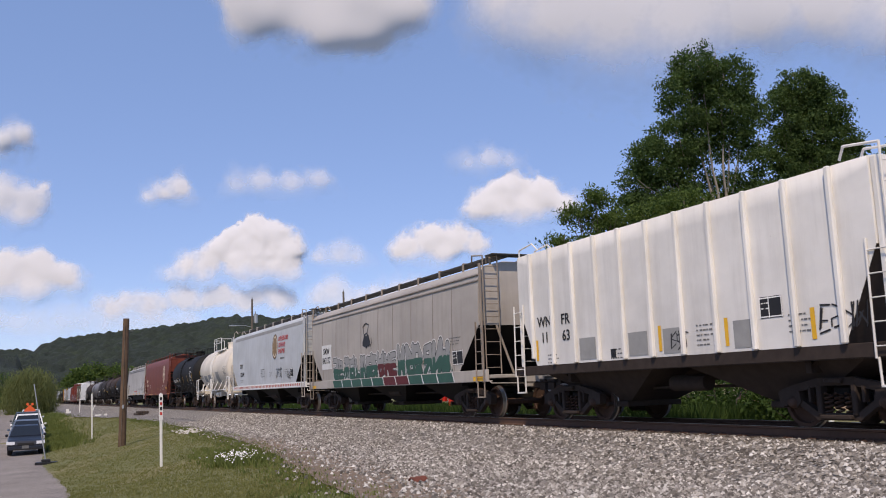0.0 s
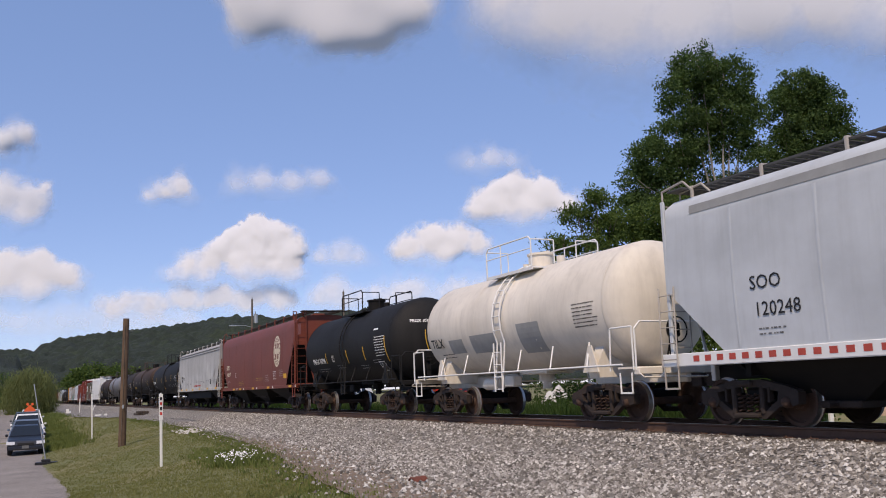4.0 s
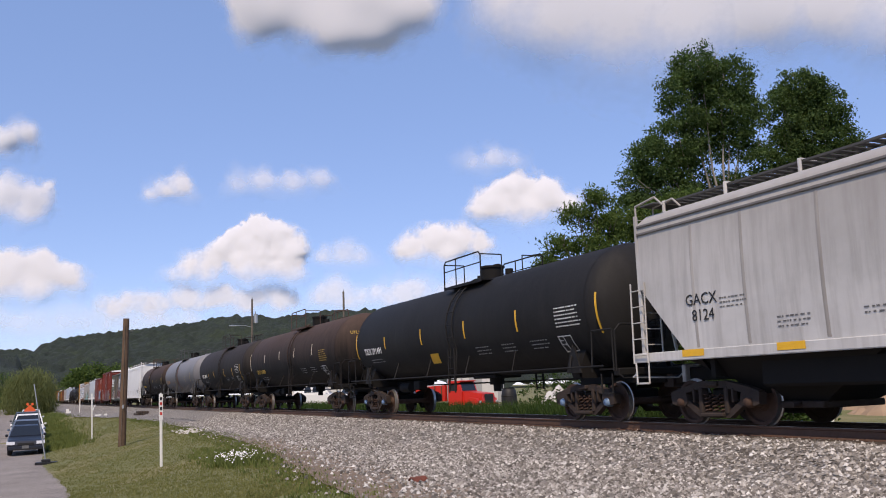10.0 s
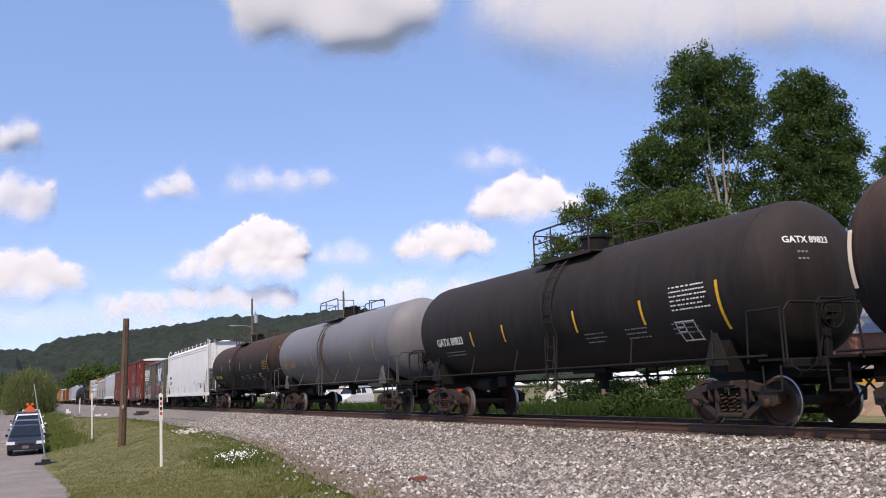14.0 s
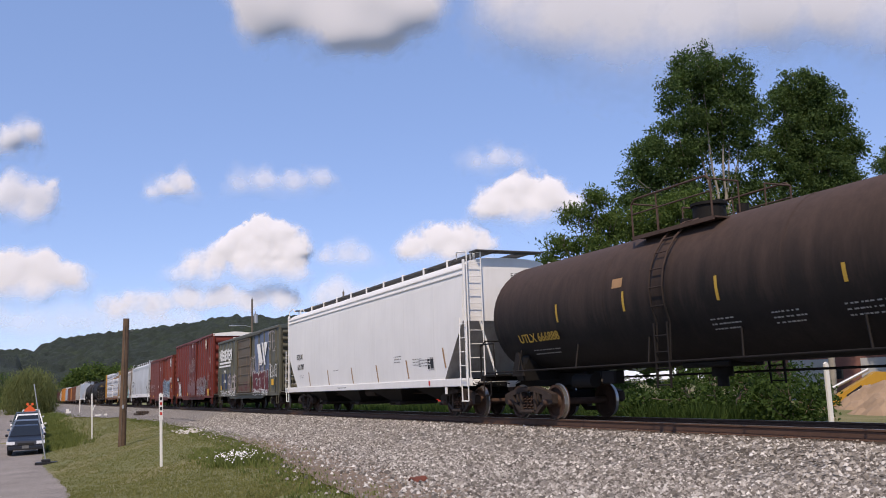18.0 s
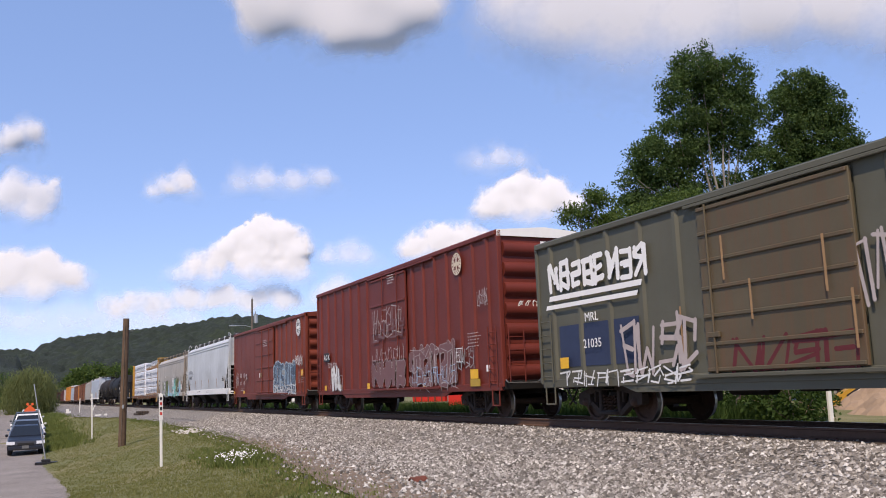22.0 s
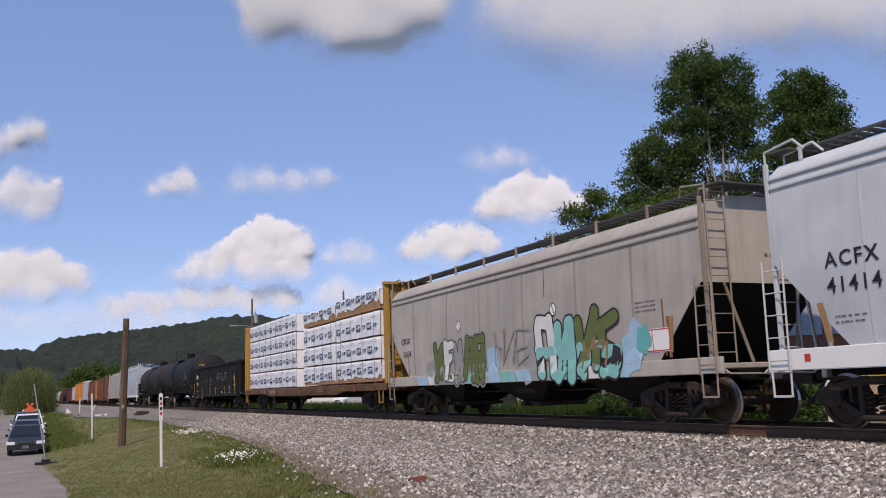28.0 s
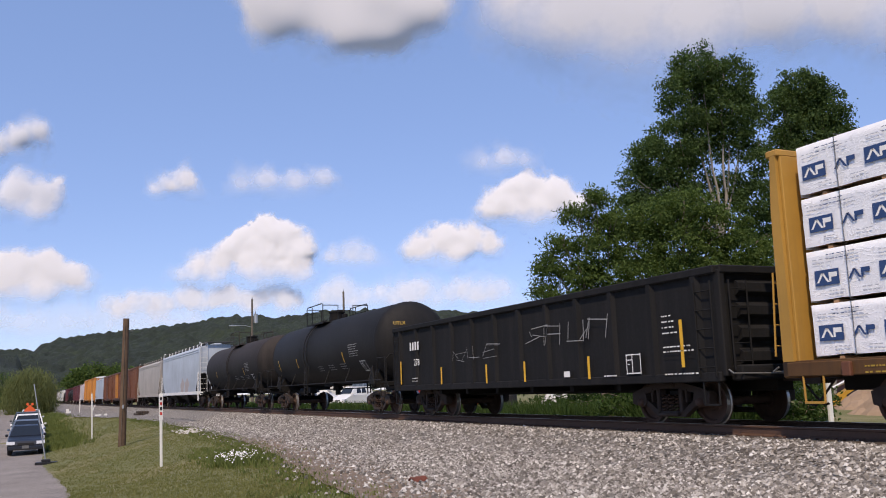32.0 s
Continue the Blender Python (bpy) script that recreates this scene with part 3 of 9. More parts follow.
def hopper(name, label, y0, y1, pm, *, sill_mat=None, ribs=0, ze=4.15, zr=4.42, zs=0.95, half=1.52, curved=True, bays=3, cut=2.55, cutl=1.35, board=True, band=True,
           under=None, lad=None, full=True, sill_h=0.22, post_mat=None, zc=None, slope_mat=None, seams=7, rib_span=None, marks=0.0, seam_mat=None, eave_mat=None):
    """A covered hopper between the end sills at y0 and y1 (train coordinates)."""
    c, L = (y0 + y1) / 2, y1 - y0
    car = thing(name, label, "hopper car", "cars of the freight train", loc=(TRACK_X, c, 0))
    CARS.append((car, c))
    h = L / 2
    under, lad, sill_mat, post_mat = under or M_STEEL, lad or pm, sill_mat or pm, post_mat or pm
    zb = zs + sill_h

    def w(z):
        if not curved:
            return half
        u = (z - 2.5) / 1.7
        return half * (1 - 0.045 * u * u)

    def ring(y, zbot):
        r = [(w(zbot + (ze - zbot) * k / 8), zbot + (ze - zbot) * k / 8) for k in range(9)]
        r += [(half * 0.80, ze + (zr - ze) * 0.62), (half * 0.5, zr - 0.03), (0.0, zr)]
        pts = [(-x, y, z) for x, z in r] + [(x, y, z) for x, z in r[-2::-1]]
        return pts
    e = 0.35
    st = [(-h + e, cut), (-h + e + cutl, zb), (h - e - cutl, zb), (h - e, cut)]
    mb = MB()
    ys = []
    for (a, za), (b, zb2) in zip(st, st[1:]):
        n = 3 if za != zb2 else 6
        for k in range(n):
            ys.append((a + (b - a) * k / n, za + (zb2 - za) * k / n))
    ys.append(st[-1])
    rows = [ring(y, z) for y, z in ys]
    mb.grid(rows, True)
    for row, f in ((rows[0], 1), (rows[-1], -1)):
        mb.add(row, [list(range(len(row)))[::f]])
    part("body", mb, pm, car)
    mb = MB()
    for (a, za), (b, zb2) in zip(ys, ys[1:]):
        wa, wb = w(za) - 0.01, w(zb2) - 0.01
        mb.add([(-wa, a, za), (wa, a, za), (wb, b, zb2), (-wb, b, zb2)], [(0, 1, 2, 3)])
    # the dark default colour paints in the shade beneath the sloping ends
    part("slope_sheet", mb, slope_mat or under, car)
    for sg in (-1, 1):
        mb = MB().box((sg * (half - 0.04), 0, zs + sill_h / 2), (0.08, L, sill_h), 0.01)
        mb.box((sg * (half - 0.09), 0, zs + 0.01), (0.16, L, 0.03))
        part("side_sill", mb, sill_mat, car)
    if band:
        for sg in (-1, 1):
            for dz in (0.06, 0.22):
                part("eave_rib", MB().box((sg * (w(ze - dz) + 0.012), 0, ze - dz), (0.045, L - 2 * e + 0.02, 0.05), 0.012), eave_mat or pm, car)
    for k in range(ribs):
        y = rib_span[0] + (rib_span[1] - rib_span[0]) * k / (ribs - 1)
        lo = zb
        d = min(y + h - e, h - e - y)
        if d < cutl:
            lo = cut + (zb - cut) * max(0, d) / cutl
        for sg in (-1, 1):
            part("side_post", MB().box((sg * (half + 0.035), y, (lo + ze) / 2), (0.09, 0.10, ze - lo), 0.02), pm, car)
    for k in range(0 if ribs else seams):
        y = (-h + e + cutl * 0.6) + (L - 2 * e - cutl * 1.2) * (k + 0.5) / seams + 0.12 * math.sin(k * 2.3 + h)
        mb = MB()
        zz = [zb + 0.03 + (ze - 0.3 - zb) * i / 8 for i in range(9)]
        mb.grid([[(-w(z) - o, y + d, z) for d, o in ((-0.04, 0.0), (-0.01, 0.006), (0.01, 0.006), (0.04, 0.0))] for z in zz], True)
        part("weld_seam", mb, seam_mat or pm, car)
    # hopper bays
    bl = (L - 2 * e - 2 * cutl + 1.2) / bays
    for k in range(bays):
        y = -h + e + cutl - 0.6 + bl * (k + .5)
        t, b = bl * 0.49, 0.42
        mb = MB().add([(x * 1.42, y + s * t, zb) for x, s in ((-1, -1), (1, -1), (1, 1), (-1, 1))] + [(x * 0.62, y + s * b, 0.42) for x, s in ((-1, -1), (1, -1), (1, 1), (-1, 1))],
                      [(0, 1, 5, 4), (1, 2, 6, 5), (2, 3, 7, 6), (3, 0, 4, 7), (4, 5, 6, 7)])
        part("hopper_bay", mb, under, car)
        mb = MB().box((0, y, 0.38), (1.5, 0.95, 0.12), 0.02).cyl((-0.95, y, 0.38), (0.95, y, 0.38), 0.04, 8)
        part("outlet_gate", mb, M_GRIME, car)
    part("centre_sill", MB().box((0, 0, 0.98), (0.36, L - 0.1, 0.28), 0.02), under, car)
    for sg in (-1, 1):
        part("end_platform", MB().box((0, sg * (h - 0.18), zs + 0.13), (2 * half - 0.2, 0.36, 0.10), 0.015).box((0, sg * (h - 0.05), 1.0), (0.6, 0.12, 0.36), 0.02), sill_mat, car)
        part("bolster_web", MB().box((0, sg * (h - 2.05), 1.2), (2.6, 0.12, 0.6)).add([(-1.3, sg * (h - 2.0), 1.0), (1.3, sg * (h - 2.0), 1.0), (1.3, sg * (h - 0.9), cut - 0.6), (-1.3, sg * (h - 0.9), cut - 0.6)], [(0, 1, 2, 3)]), under, car)
        for s2 in (-1, 1):
            x = s2 * (half - 0.06)
            part("corner_post", MB().box((x, sg * (h - e + 0.06), (zs + zr) / 2 - 0.05), (0.06, 0.09, zr - zs - 0.1), 0.012), post_mat, car)
            part("end_brace", MB().tube([(s2 * 0.55, sg * (h - 0.2), zs + 0.2), (s2 * 0.95, sg * (h - e - 0.02), cut)], 0.035, 6), post_mat, car)
        # ladders on the side and on the end
        ladder(car, "side_ladder", lad, (-half - 0.05, sg * (h - 0.30), zs - 0.02), (-half - 0.02, sg * (h - 0.30), cut + 0.1), (0, 1, 0), 0.44, 5)
        ladder(car, "end_ladder", lad, (-half + 0.36, sg * (h - 0.22), zs + 0.2), (-half + 0.36, sg * (h - 0.22), zr), (1, 0, 0), 0.46, 9)
        for dx in (0.13, 0.59):
            part("roof_grab_rail", MB().tube([(-half + dx, sg * (h - 0.22), zr - 0.05), (-half + dx, sg * (h - 0.22), zr + 0.12), (-half + dx, sg * (h - 0.85), zr + 0.2), (-half + dx + 0.07, sg * (h - 1.0), zr + 0.02)], 0.022, 6), lad, car)
        stirrup(car, sg * (h - 0.30), zs, lad, -half - 0.02)
    if board:
        zt = zr + 0.16
        for sg in (-1, 1):
            mb = MB().box((sg * 0.86, 0, zt), (0.06, L - 0.5, 0.04)).box((sg * 0.42, 0, zt), (0.05, L - 0.5, 0.04))
            n = int(L / 0.24)
            for k in range(n):
                mb.box((sg * 0.64, -h + 0.3 + (L - 0.6) * (k + .5) / n, zt + 0.005), (0.46, 0.15, 0.02))
            part("running_board", mb, M_BOARD, car, "steel grating walkway")
        nb = int(L / 1.65)
        pmh = MB().box((0, 0, 0.02), (0.05, 0.06, zt - ze - 0.06), 0.008).box((0.2, 0, (zt - ze) / 2 - 0.02), (0.4, 0.05, 0.03)).mesh("board_bracket", lad)
        for k in range(nb):
            part("board_bracket", pmh, None, car, loc=(-0.95, -h + 0.6 + (L - 1.2) * k / (nb - 1), (zt + ze) / 2 + 0.05))
        for sg in (-1, 1):
            part("end_walkway", MB().box((0, sg * (h - 0.3), zt), (2.3, 0.46, 0.04), 0.01), M_BOARD, car)
        part("hatch_trough", MB().box((0, 0, zr + 0.06), (0.55, L - 2.2, 0.12), 0.03), pm, car)
    for sg in (-1, 1):
        truck(car, sg * (h - 1.75), full)
    couplers(car, h)
    cut_lever(car, h, sill_mat)
    part("brake_rigging", MB().cyl((-0.5, -h + 2.9, 0.72), (-0.5, h - 2.9, 0.72), 0.03, 6).cyl((-0.8, -0.6, 0.8), (-0.8, 0.4, 0.8), 0.16, 10).cyl((0.7, -h + 0.8, 0.98), (0.7, h - 0.8, 0.98), 0.025, 6), M_GRIME, car)
    REMARK.append((car, set(car.children), marks))
    return car, w, h


def tank(name, label, y0, y1, pm, *, r=1.45, zc=2.62, under=None, rail_mat=None, dome=0.0, strips=None, text_mat=None, ladder_y=0.0, full=True, strip_mat=None, band_mat=None, near=0.55, far=0.55, marks=0.0, cap=None):
    """A tank car between the end sills."""
    c, L = (y0 + y1) / 2, y1 - y0
    car = thing(name, label, "tank car", "cars of the freight train", loc=(TRACK_X, c, 0))
    CARS.append((car, c))
    h = L / 2
    under, rail_mat = under or M_STEEL, rail_mat or pm
    n = 40
    d = 0.70
    ya, yb = -h + near, h - far
    dish = [(d * (1 - math.cos(k / 8 * math.pi / 2)), r * math.sin(k / 8 * math.pi / 2)) for k in range(9)]
    rings = [(ya + x, rr) for x, rr in dish] + [(-2.2, r), (2.2, r)] + [(yb - x, rr) for x, rr in dish[::-1]]
    mb = MB()
    rows = [[(rr * math.sin(2 * math.pi * k / n), x, zc - rr * math.cos(2 * math.pi * k / n)) for k in range(n)] for x, rr in rings]
    mb.grid(rows, True, True)
    part("tank_shell", mb, pm, car)
    for y in (ya + d + 0.02, yb - d - 0.02, ya + d + (yb - ya - 2 * d) * 0.33, ya + d + (yb - ya - 2 * d) * 0.67):
        mb = MB()
        rws = [[((r + 0.006) * math.sin(2 * math.pi * k / n), y + s, zc - (r + 0.006) * math.cos(2 * math.pi * k / n)) for k in range(n)] for s in (-0.02, 0.02)]
        mb.grid(rws, True, True)
        part("weld_band", mb, band_mat or pm, car)
    # hand brake on the end platform: stand, chain box and wheel
    yk = -h + 0.16
    part("brake_stand", MB().box((-0.42, yk, 1.55), (0.14, 0.10, 0.9), 0.02).box((-0.42, yk - 0.06, 1.92), (0.26, 0.16, 0.30), 0.03).cyl((-0.62, yk + 0.02, 1.16), (-0.42, yk, 1.9), 0.02, 6), M_STEEL, car)
    wheel = MB()
    ring = [(-0.42 + 0.27 * math.cos(a * math.pi / 8), yk - 0.17, 1.92 + 0.27 * math.sin(a * math.pi / 8)) for a in range(17)]
    wheel.tube(ring, 0.016, 5)
    for a in range(4):
        wheel.cyl((-0.42, yk - 0.15, 1.92), ring[a * 4], 0.012, 5)
    part("brake_wheel", wheel, M_STEEL, car)
    # top fittings platform
    yd = dome + marks
    top = zc + r
    part("manway", MB().cyl((0, yd, top - 0.1), (0, yd, top + 0.34), 0.34, 20).cyl((0, yd, top + 0.34), (0, yd, top + 0.40), 0.38, 20).box((0.1, yd, top + 0.43), (0.12, 0.5, 0.06), 0.02), under, car)
    part("valve", MB().cyl((0.1, yd - 0.85, top - 0.05), (0.1, yd - 0.85, top + 0.22), 0.12, 12).cyl((-0.05, yd + 0.7, top - 0.05), (-0.05, yd + 0.7, top + 0.2), 0.1, 12), under, car)
    for sg in (-1, 1):
        part("top_platform", MB().box((sg * 0.85, yd, top - 0.16), (0.42, 2.5, 0.03)).box((sg * 1.05, yd, top - 0.18), (0.03, 2.5, 0.08)), rail_mat, car)
    zt = top - 0.14
    for sg in (-1, 1):
        mb = MB().tube([(sg * 1.05, yd - 1.22, zt), (sg * 1.05, yd - 1.22, zt + 0.70), (sg * 1.05, yd - 1.1, zt + 0.80), (sg * 1.05, yd + 1.1, zt + 0.80), (sg * 1.05, yd + 1.22, zt + 0.70), (sg * 1.05, yd + 1.22, zt)], 0.022, 6)
        mb.tube([(sg * 1.05, yd - 1.22, zt + 0.48), (sg * 1.05, yd + 1.22, zt + 0.48)], 0.016, 6)
        mb.cyl((sg * 1.05, yd + 0.4, zt), (sg * 1.05, yd + 0.4, zt + 0.80), 0.018, 6)
        part("safety_railing", mb, rail_mat, car)
        for s2 in (-1, 1):
            part("end_railing", MB().tube([(s2 * 1.05, yd + sg * 1.22, zt + 0.72), (s2 * 0.35, yd + sg * 1.22, zt + 0.72), (s2 * 0.35, yd + sg * 1.22, zt + 0.1)], 0.018, 6), rail_mat, car)
    # ladders to the platform, bowed round the shell
    for sg in (-1, 1):
        mb = MB()
        pts = []
        for k in range(11):
            a = -1.15 + k * 0.24
            pts.append((sg * (r + 0.10) * math.cos(a), zc + (r + 0.10) * math.sin(a)))
        for s in (-0.2, 0.2):
            mb.tube([(sg * 1.5, yd + s, 0.72)] + [(x, yd + s, z) for x, z in pts if z > 1.9], 0.024, 6)
            mb.tube([(sg * 1.5, yd + s, 0.72), (sg * 1.5, yd + s, 2.0)], 0.024, 6)
        for k in range(4):
            mb.cyl((sg * 1.5, yd - 0.2, 0.78 + k * 0.32), (sg * 1.5, yd + 0.2, 0.78 + k * 0.32), 0.016, 5)
        for x, z in pts:
            if z > 2.0:
                mb.cyl((x, yd - 0.2, z), (x, yd + 0.2, z), 0.016, 5)
        part("ladder", mb, rail_mat, car)
    # side rod with braces
    for sg in (-1, 1):
        part("side_handrail", MB().tube([(sg * 1.5, -h + 0.5, 1.22), (sg * 1.5, h - 0.5, 1.22)], 0.022, 6), rail_mat, car)
        for k in range(6):
            y = -h + 2.0 + (L - 4.0) * k / 5
            if abs(y - yd) < 0.5:
                y += 0.6
            part("handrail_brace", MB().tube([(sg * 1.5, y - 0.2, 1.22), (sg * 1.18, y + 0.12, zc - 0.85)], 0.022, 5), rail_mat, car)
    # stub sills, saddles, ends
    for sg in (-1, 1):
        part("stub_sill", MB().box((0, sg * (h - 1.7), 0.98), (0.42, 3.3, 0.32), 0.02), under, car)
        part("saddle", MB().prism([(-1.25, 0.98), (1.25, 0.98), (1.3, 1.12), (1.05, zc - 0.95), (0.6, zc - 1.3), (-0.6, zc - 1.3), (-1.05, zc - 0.95), (-1.3, 1.12)], 1, sg * (h - 1.9) - 0.16, sg * (h - 1.9) + 0.16), under, car)
        for s2 in (-1, 1):
            part("saddle_web", MB().prism([(sg * (h - 2.2), 1.1), (sg * (h - 1.6), 1.1), (sg * (h - 1.84), zc - 0.92), (sg * (h - 1.96), zc - 0.92)], 0, s2 * 1.32 - 0.02, s2 * 1.32 + 0.02), pm, car)
        part("end_sill", MB().box((0, sg * (h - 0.12), 1.08), (2.9, 0.22, 0.16), 0.02).box((0, sg * (h - 0.5), 1.15), (2.8, 0.6, 0.04)), under, car)
        part("end_handrail", MB().tube([(-1.45, sg * (h - 0.1), 1.1), (-1.45, sg * (h - 0.1), 1.95), (-1.3, sg * (h - 0.1), 2.1), (1.3, sg * (h - 0.1), 2.1), (1.45, sg * (h - 0.1), 1.95), (1.45, sg * (h - 0.1), 1.1)], 0.022, 6), rail_mat, car)
        part("side_grab", MB().tube([(-1.48, sg * (h - 0.15), 1.1), (-1.48, sg * (h - 0.15), 2.0), (-1.48, sg * (h - 0.9), 2.0), (-1.48, sg * (h - 0.95), 1.1)], 0.02, 6), rail_mat, car)
        stirrup(car, sg * (h - 0.45), 1.05, rail_mat, -1.46)
        truck(car, sg * (h - 1.9), full, cap)
    part("bottom_outlet", MB().cyl((0, yd, zc - r - 0.25), (0, yd, zc - r + 0.1), 0.22, 14).cyl((0, yd, zc - r - 0.45), (0, yd, zc - r - 0.25), 0.12, 10).box((0, yd, zc - r), (0.9, 1.4, 0.12), 0.03), under, car)
    part("brake_cylinder", MB().cyl((-0.55, h - 4.2, 0.92), (-0.55, h - 3.4, 0.92), 0.17, 12).box((-0.55, h - 4.9, 0.98), (0.3, 0.5, 0.3), 0.03).cyl((0.4, -h + 2, 0.98), (0.4, h - 2, 0.98), 0.025, 6), under, car)
    couplers(car, h)
    cut_lever(car, h, under)

    def xs(z):
        u = max(-0.98, min(0.98, (z - zc) / r))
        return -r * math.sqrt(1 - u * u) - 0.004

    def tilt(z):
        return math.asin(max(-1, min(1, (z - zc) / r)))
    for y in strips or []:
        yy, zz, hh = (y if isinstance(y, tuple) else (y, zc - 0.3, 0.42))
        decal(car, "reflective_strip", strip_mat or M_YELLOW, xs, yy, zz, 0.075, hh, n=12)
    HEADS[car.name] = (ya, d, r, zc)
    body = set(car.children)
    REMARK.append((car, {ob for ob in body if not ob.name.startswith("reflective_strip")}, marks))
    return car, xs, tilt, h


HEADS = {}


def head_text(car, words, mat, x, z, size, dy=0.0):
    """Words on the dished head that faces the camera, laid against its slope."""
    ya, d, r, zc = HEADS[car.name]

    def at(px, pz):
        q = min(0.96, (px * px + (pz - zc) ** 2) / (r * r))
        return Vector((px, ya + d * (1 - math.sqrt(1 - q)), pz))
    tmp = text_on(car, words, mat, 0, 0, 0, size, bold=0.003)
    me = bpy.data.meshes.new_from_object(tmp)
    cu = tmp.data
    bpy.data.objects.remove(tmp)
    bpy.data.curves.remove(cu)
    for v in me.vertices:
        q = at(x + v.co.x, z + v.co.y)
        v.co = (q.x, q.y - 0.006 - v.co.z - dy, q.z)
    return part("lettering", me, None, car)


def boxcar(name, label, y0, y1, pm, roof_mat=None, door_mat=None, end_mat=None, ze=4.3, zr=4.5, zs=0.9, half=1.5, posts=7, door=(-1.3, 2.2), ends=8, end_cap=None, panels=5, full=True, plug=True, sill_drop=0.15, flush=False, marks=0.0):
    c, L = (y0 + y1) / 2, y1 - y0
    car = thing(name, label, "boxcar", "cars of the freight train", loc=(TRACK_X, c, 0))
    CARS.append((car, c))
    h = L / 2
    roof_mat, door_mat, end_mat = roof_mat or pm, door_mat or pm, end_mat or pm
    dy0, dy1 = door
    for sg in (-1, 1):
        mb = MB()
        mb.box((sg * (half - 0.08), (dy1 + h) / 2, (zs + ze) / 2), (0.1, h - dy1, ze - zs), 0.012)
        mb.box((sg * (half - 0.08), (dy0 - h) / 2, (zs + ze) / 2), (0.1, h + dy0, ze - zs), 0.012)
        mb.box((sg * (half - 0.10), (dy0 + dy1) / 2, (zs + ze) / 2), (0.06, dy1 - dy0, ze - zs))
        part("side_wall", mb, pm, car)
        pmesh = MB().prism([(0.0, -0.10), (-0.055, -0.045), (-0.055, 0.045), (0.0, 0.10)], 2, 0, ze - zs - 0.12).mesh("side_post", pm)
        if flush:
            for k in range(5):
                part("panel_seam", MB().box((sg * (half - 0.028), dy1 + (h - dy1) * (k + 0.8) / 5.5, (zs + ze) / 2), (0.012, 0.05, ze - zs - 0.2), 0.004), pm, car)
        for lo, hi in ((-h + 0.1, dy0 - 0.1), (dy1 + 0.1, h - 0.1))[:1 if flush else 2]:
            for k in range(posts):
                p = part("side_post", pmesh, None, car, loc=(sg * (half - 0.03), lo + (hi - lo) * (k + .35 if posts > 1 else .5) / posts + 0.2, zs + 0.05))
                if sg > 0:
                    p.rotation_euler = (0, 0, math.pi)
        part("top_rail", MB().box((sg * (half - 0.02), 0, ze - 0.05), (0.14, L, 0.13), 0.02), pm, car)
        part("side_sill", MB().box((sg * (half - 0.04), 0, zs - 0.02), (0.10, L - 0.1, 0.20), 0.015).prism([(-h + 3.1, zs - 0.1), (h - 3.1, zs - 0.1), (h - 3.6, zs - 0.1 - sill_drop), (-h + 3.6, zs - 0.1 - sill_drop)], 0, sg * (half - 0.04) - 0.03, sg * (half - 0.04) + 0.03), pm, car)
        # door
        d = new("door")
        d.parent, d.location = car, (sg * (half + 0.03), (dy0 + dy1) / 2, 0)
        dw, dz0, dz1 = dy1 - dy0, zs + 0.08, ze - 0.22
        part("door_panel", MB().box((0, 0, (dz0 + dz1) / 2), (0.07, dw, dz1 - dz0), 0.012), door_mat, d)
        for k in range(panels + 1):
            z = dz0 + (dz1 - dz0) * k / panels
            part("door_rib", MB().box((sg * 0.045, 0, min(max(z, dz0 + 0.05), dz1 - 0.05)), (0.05, dw - 0.04, 0.07), 0.015), door_mat, d)
        for y in ((-dw * .3, dw * .12) if plug else (dw * .42,)):
            part("lock_rod", MB().cyl((sg * 0.075, y, dz0 - 0.02), (sg * 0.075, y, dz1 + 0.02), 0.022, 8).box((sg * 0.075, y, zs + 0.75), (0.05, 0.30, 0.10), 0.01), door_mat, d)
        part("door_track", MB().box((sg * 0.05, -dw * 0.35, dz0 - 0.06), (0.07, dw * 1.9, 0.07), 0.01), pm, d)
        part("door_rail", MB().box((sg * 0.03, -dw * 0.3, dz1 + 0.07), (0.06, dw * 1.8, 0.06), 0.01), pm, d)
    # roof
    mb = MB().prism([(-half, ze), (half, ze), (half * 0.99, ze + 0.04), (0, zr), (-half * 0.99, ze + 0.04)], 1, -h, h)
    part("roof", mb, roof_mat, car)
    nr = int(L / 1.1)
    rib = MB().add([(-half * 0.98, -0.04, ze + 0.05), (0, -0.04, zr + 0.04), (half * 0.98, -0.04, ze + 0.05), (half * 0.98, 0.04, ze + 0.05), (0, 0.04, zr + 0.04), (-half * 0.98, 0.04, ze + 0.05),
                    (-half * 0.98, 0, ze + 0.02), (0, 0, zr - 0.02), (half * 0.98, 0, ze + 0.02)], [(0, 1, 4, 5), (1, 2, 3, 4), (0, 6, 7, 1), (1, 7, 8, 2)]).mesh("roof_rib", roof_mat)
    for k in range(nr):
        part("roof_rib", rib, None, car, loc=(0, -h + 0.4 + (L - 0.8) * k / (nr - 1), 0))
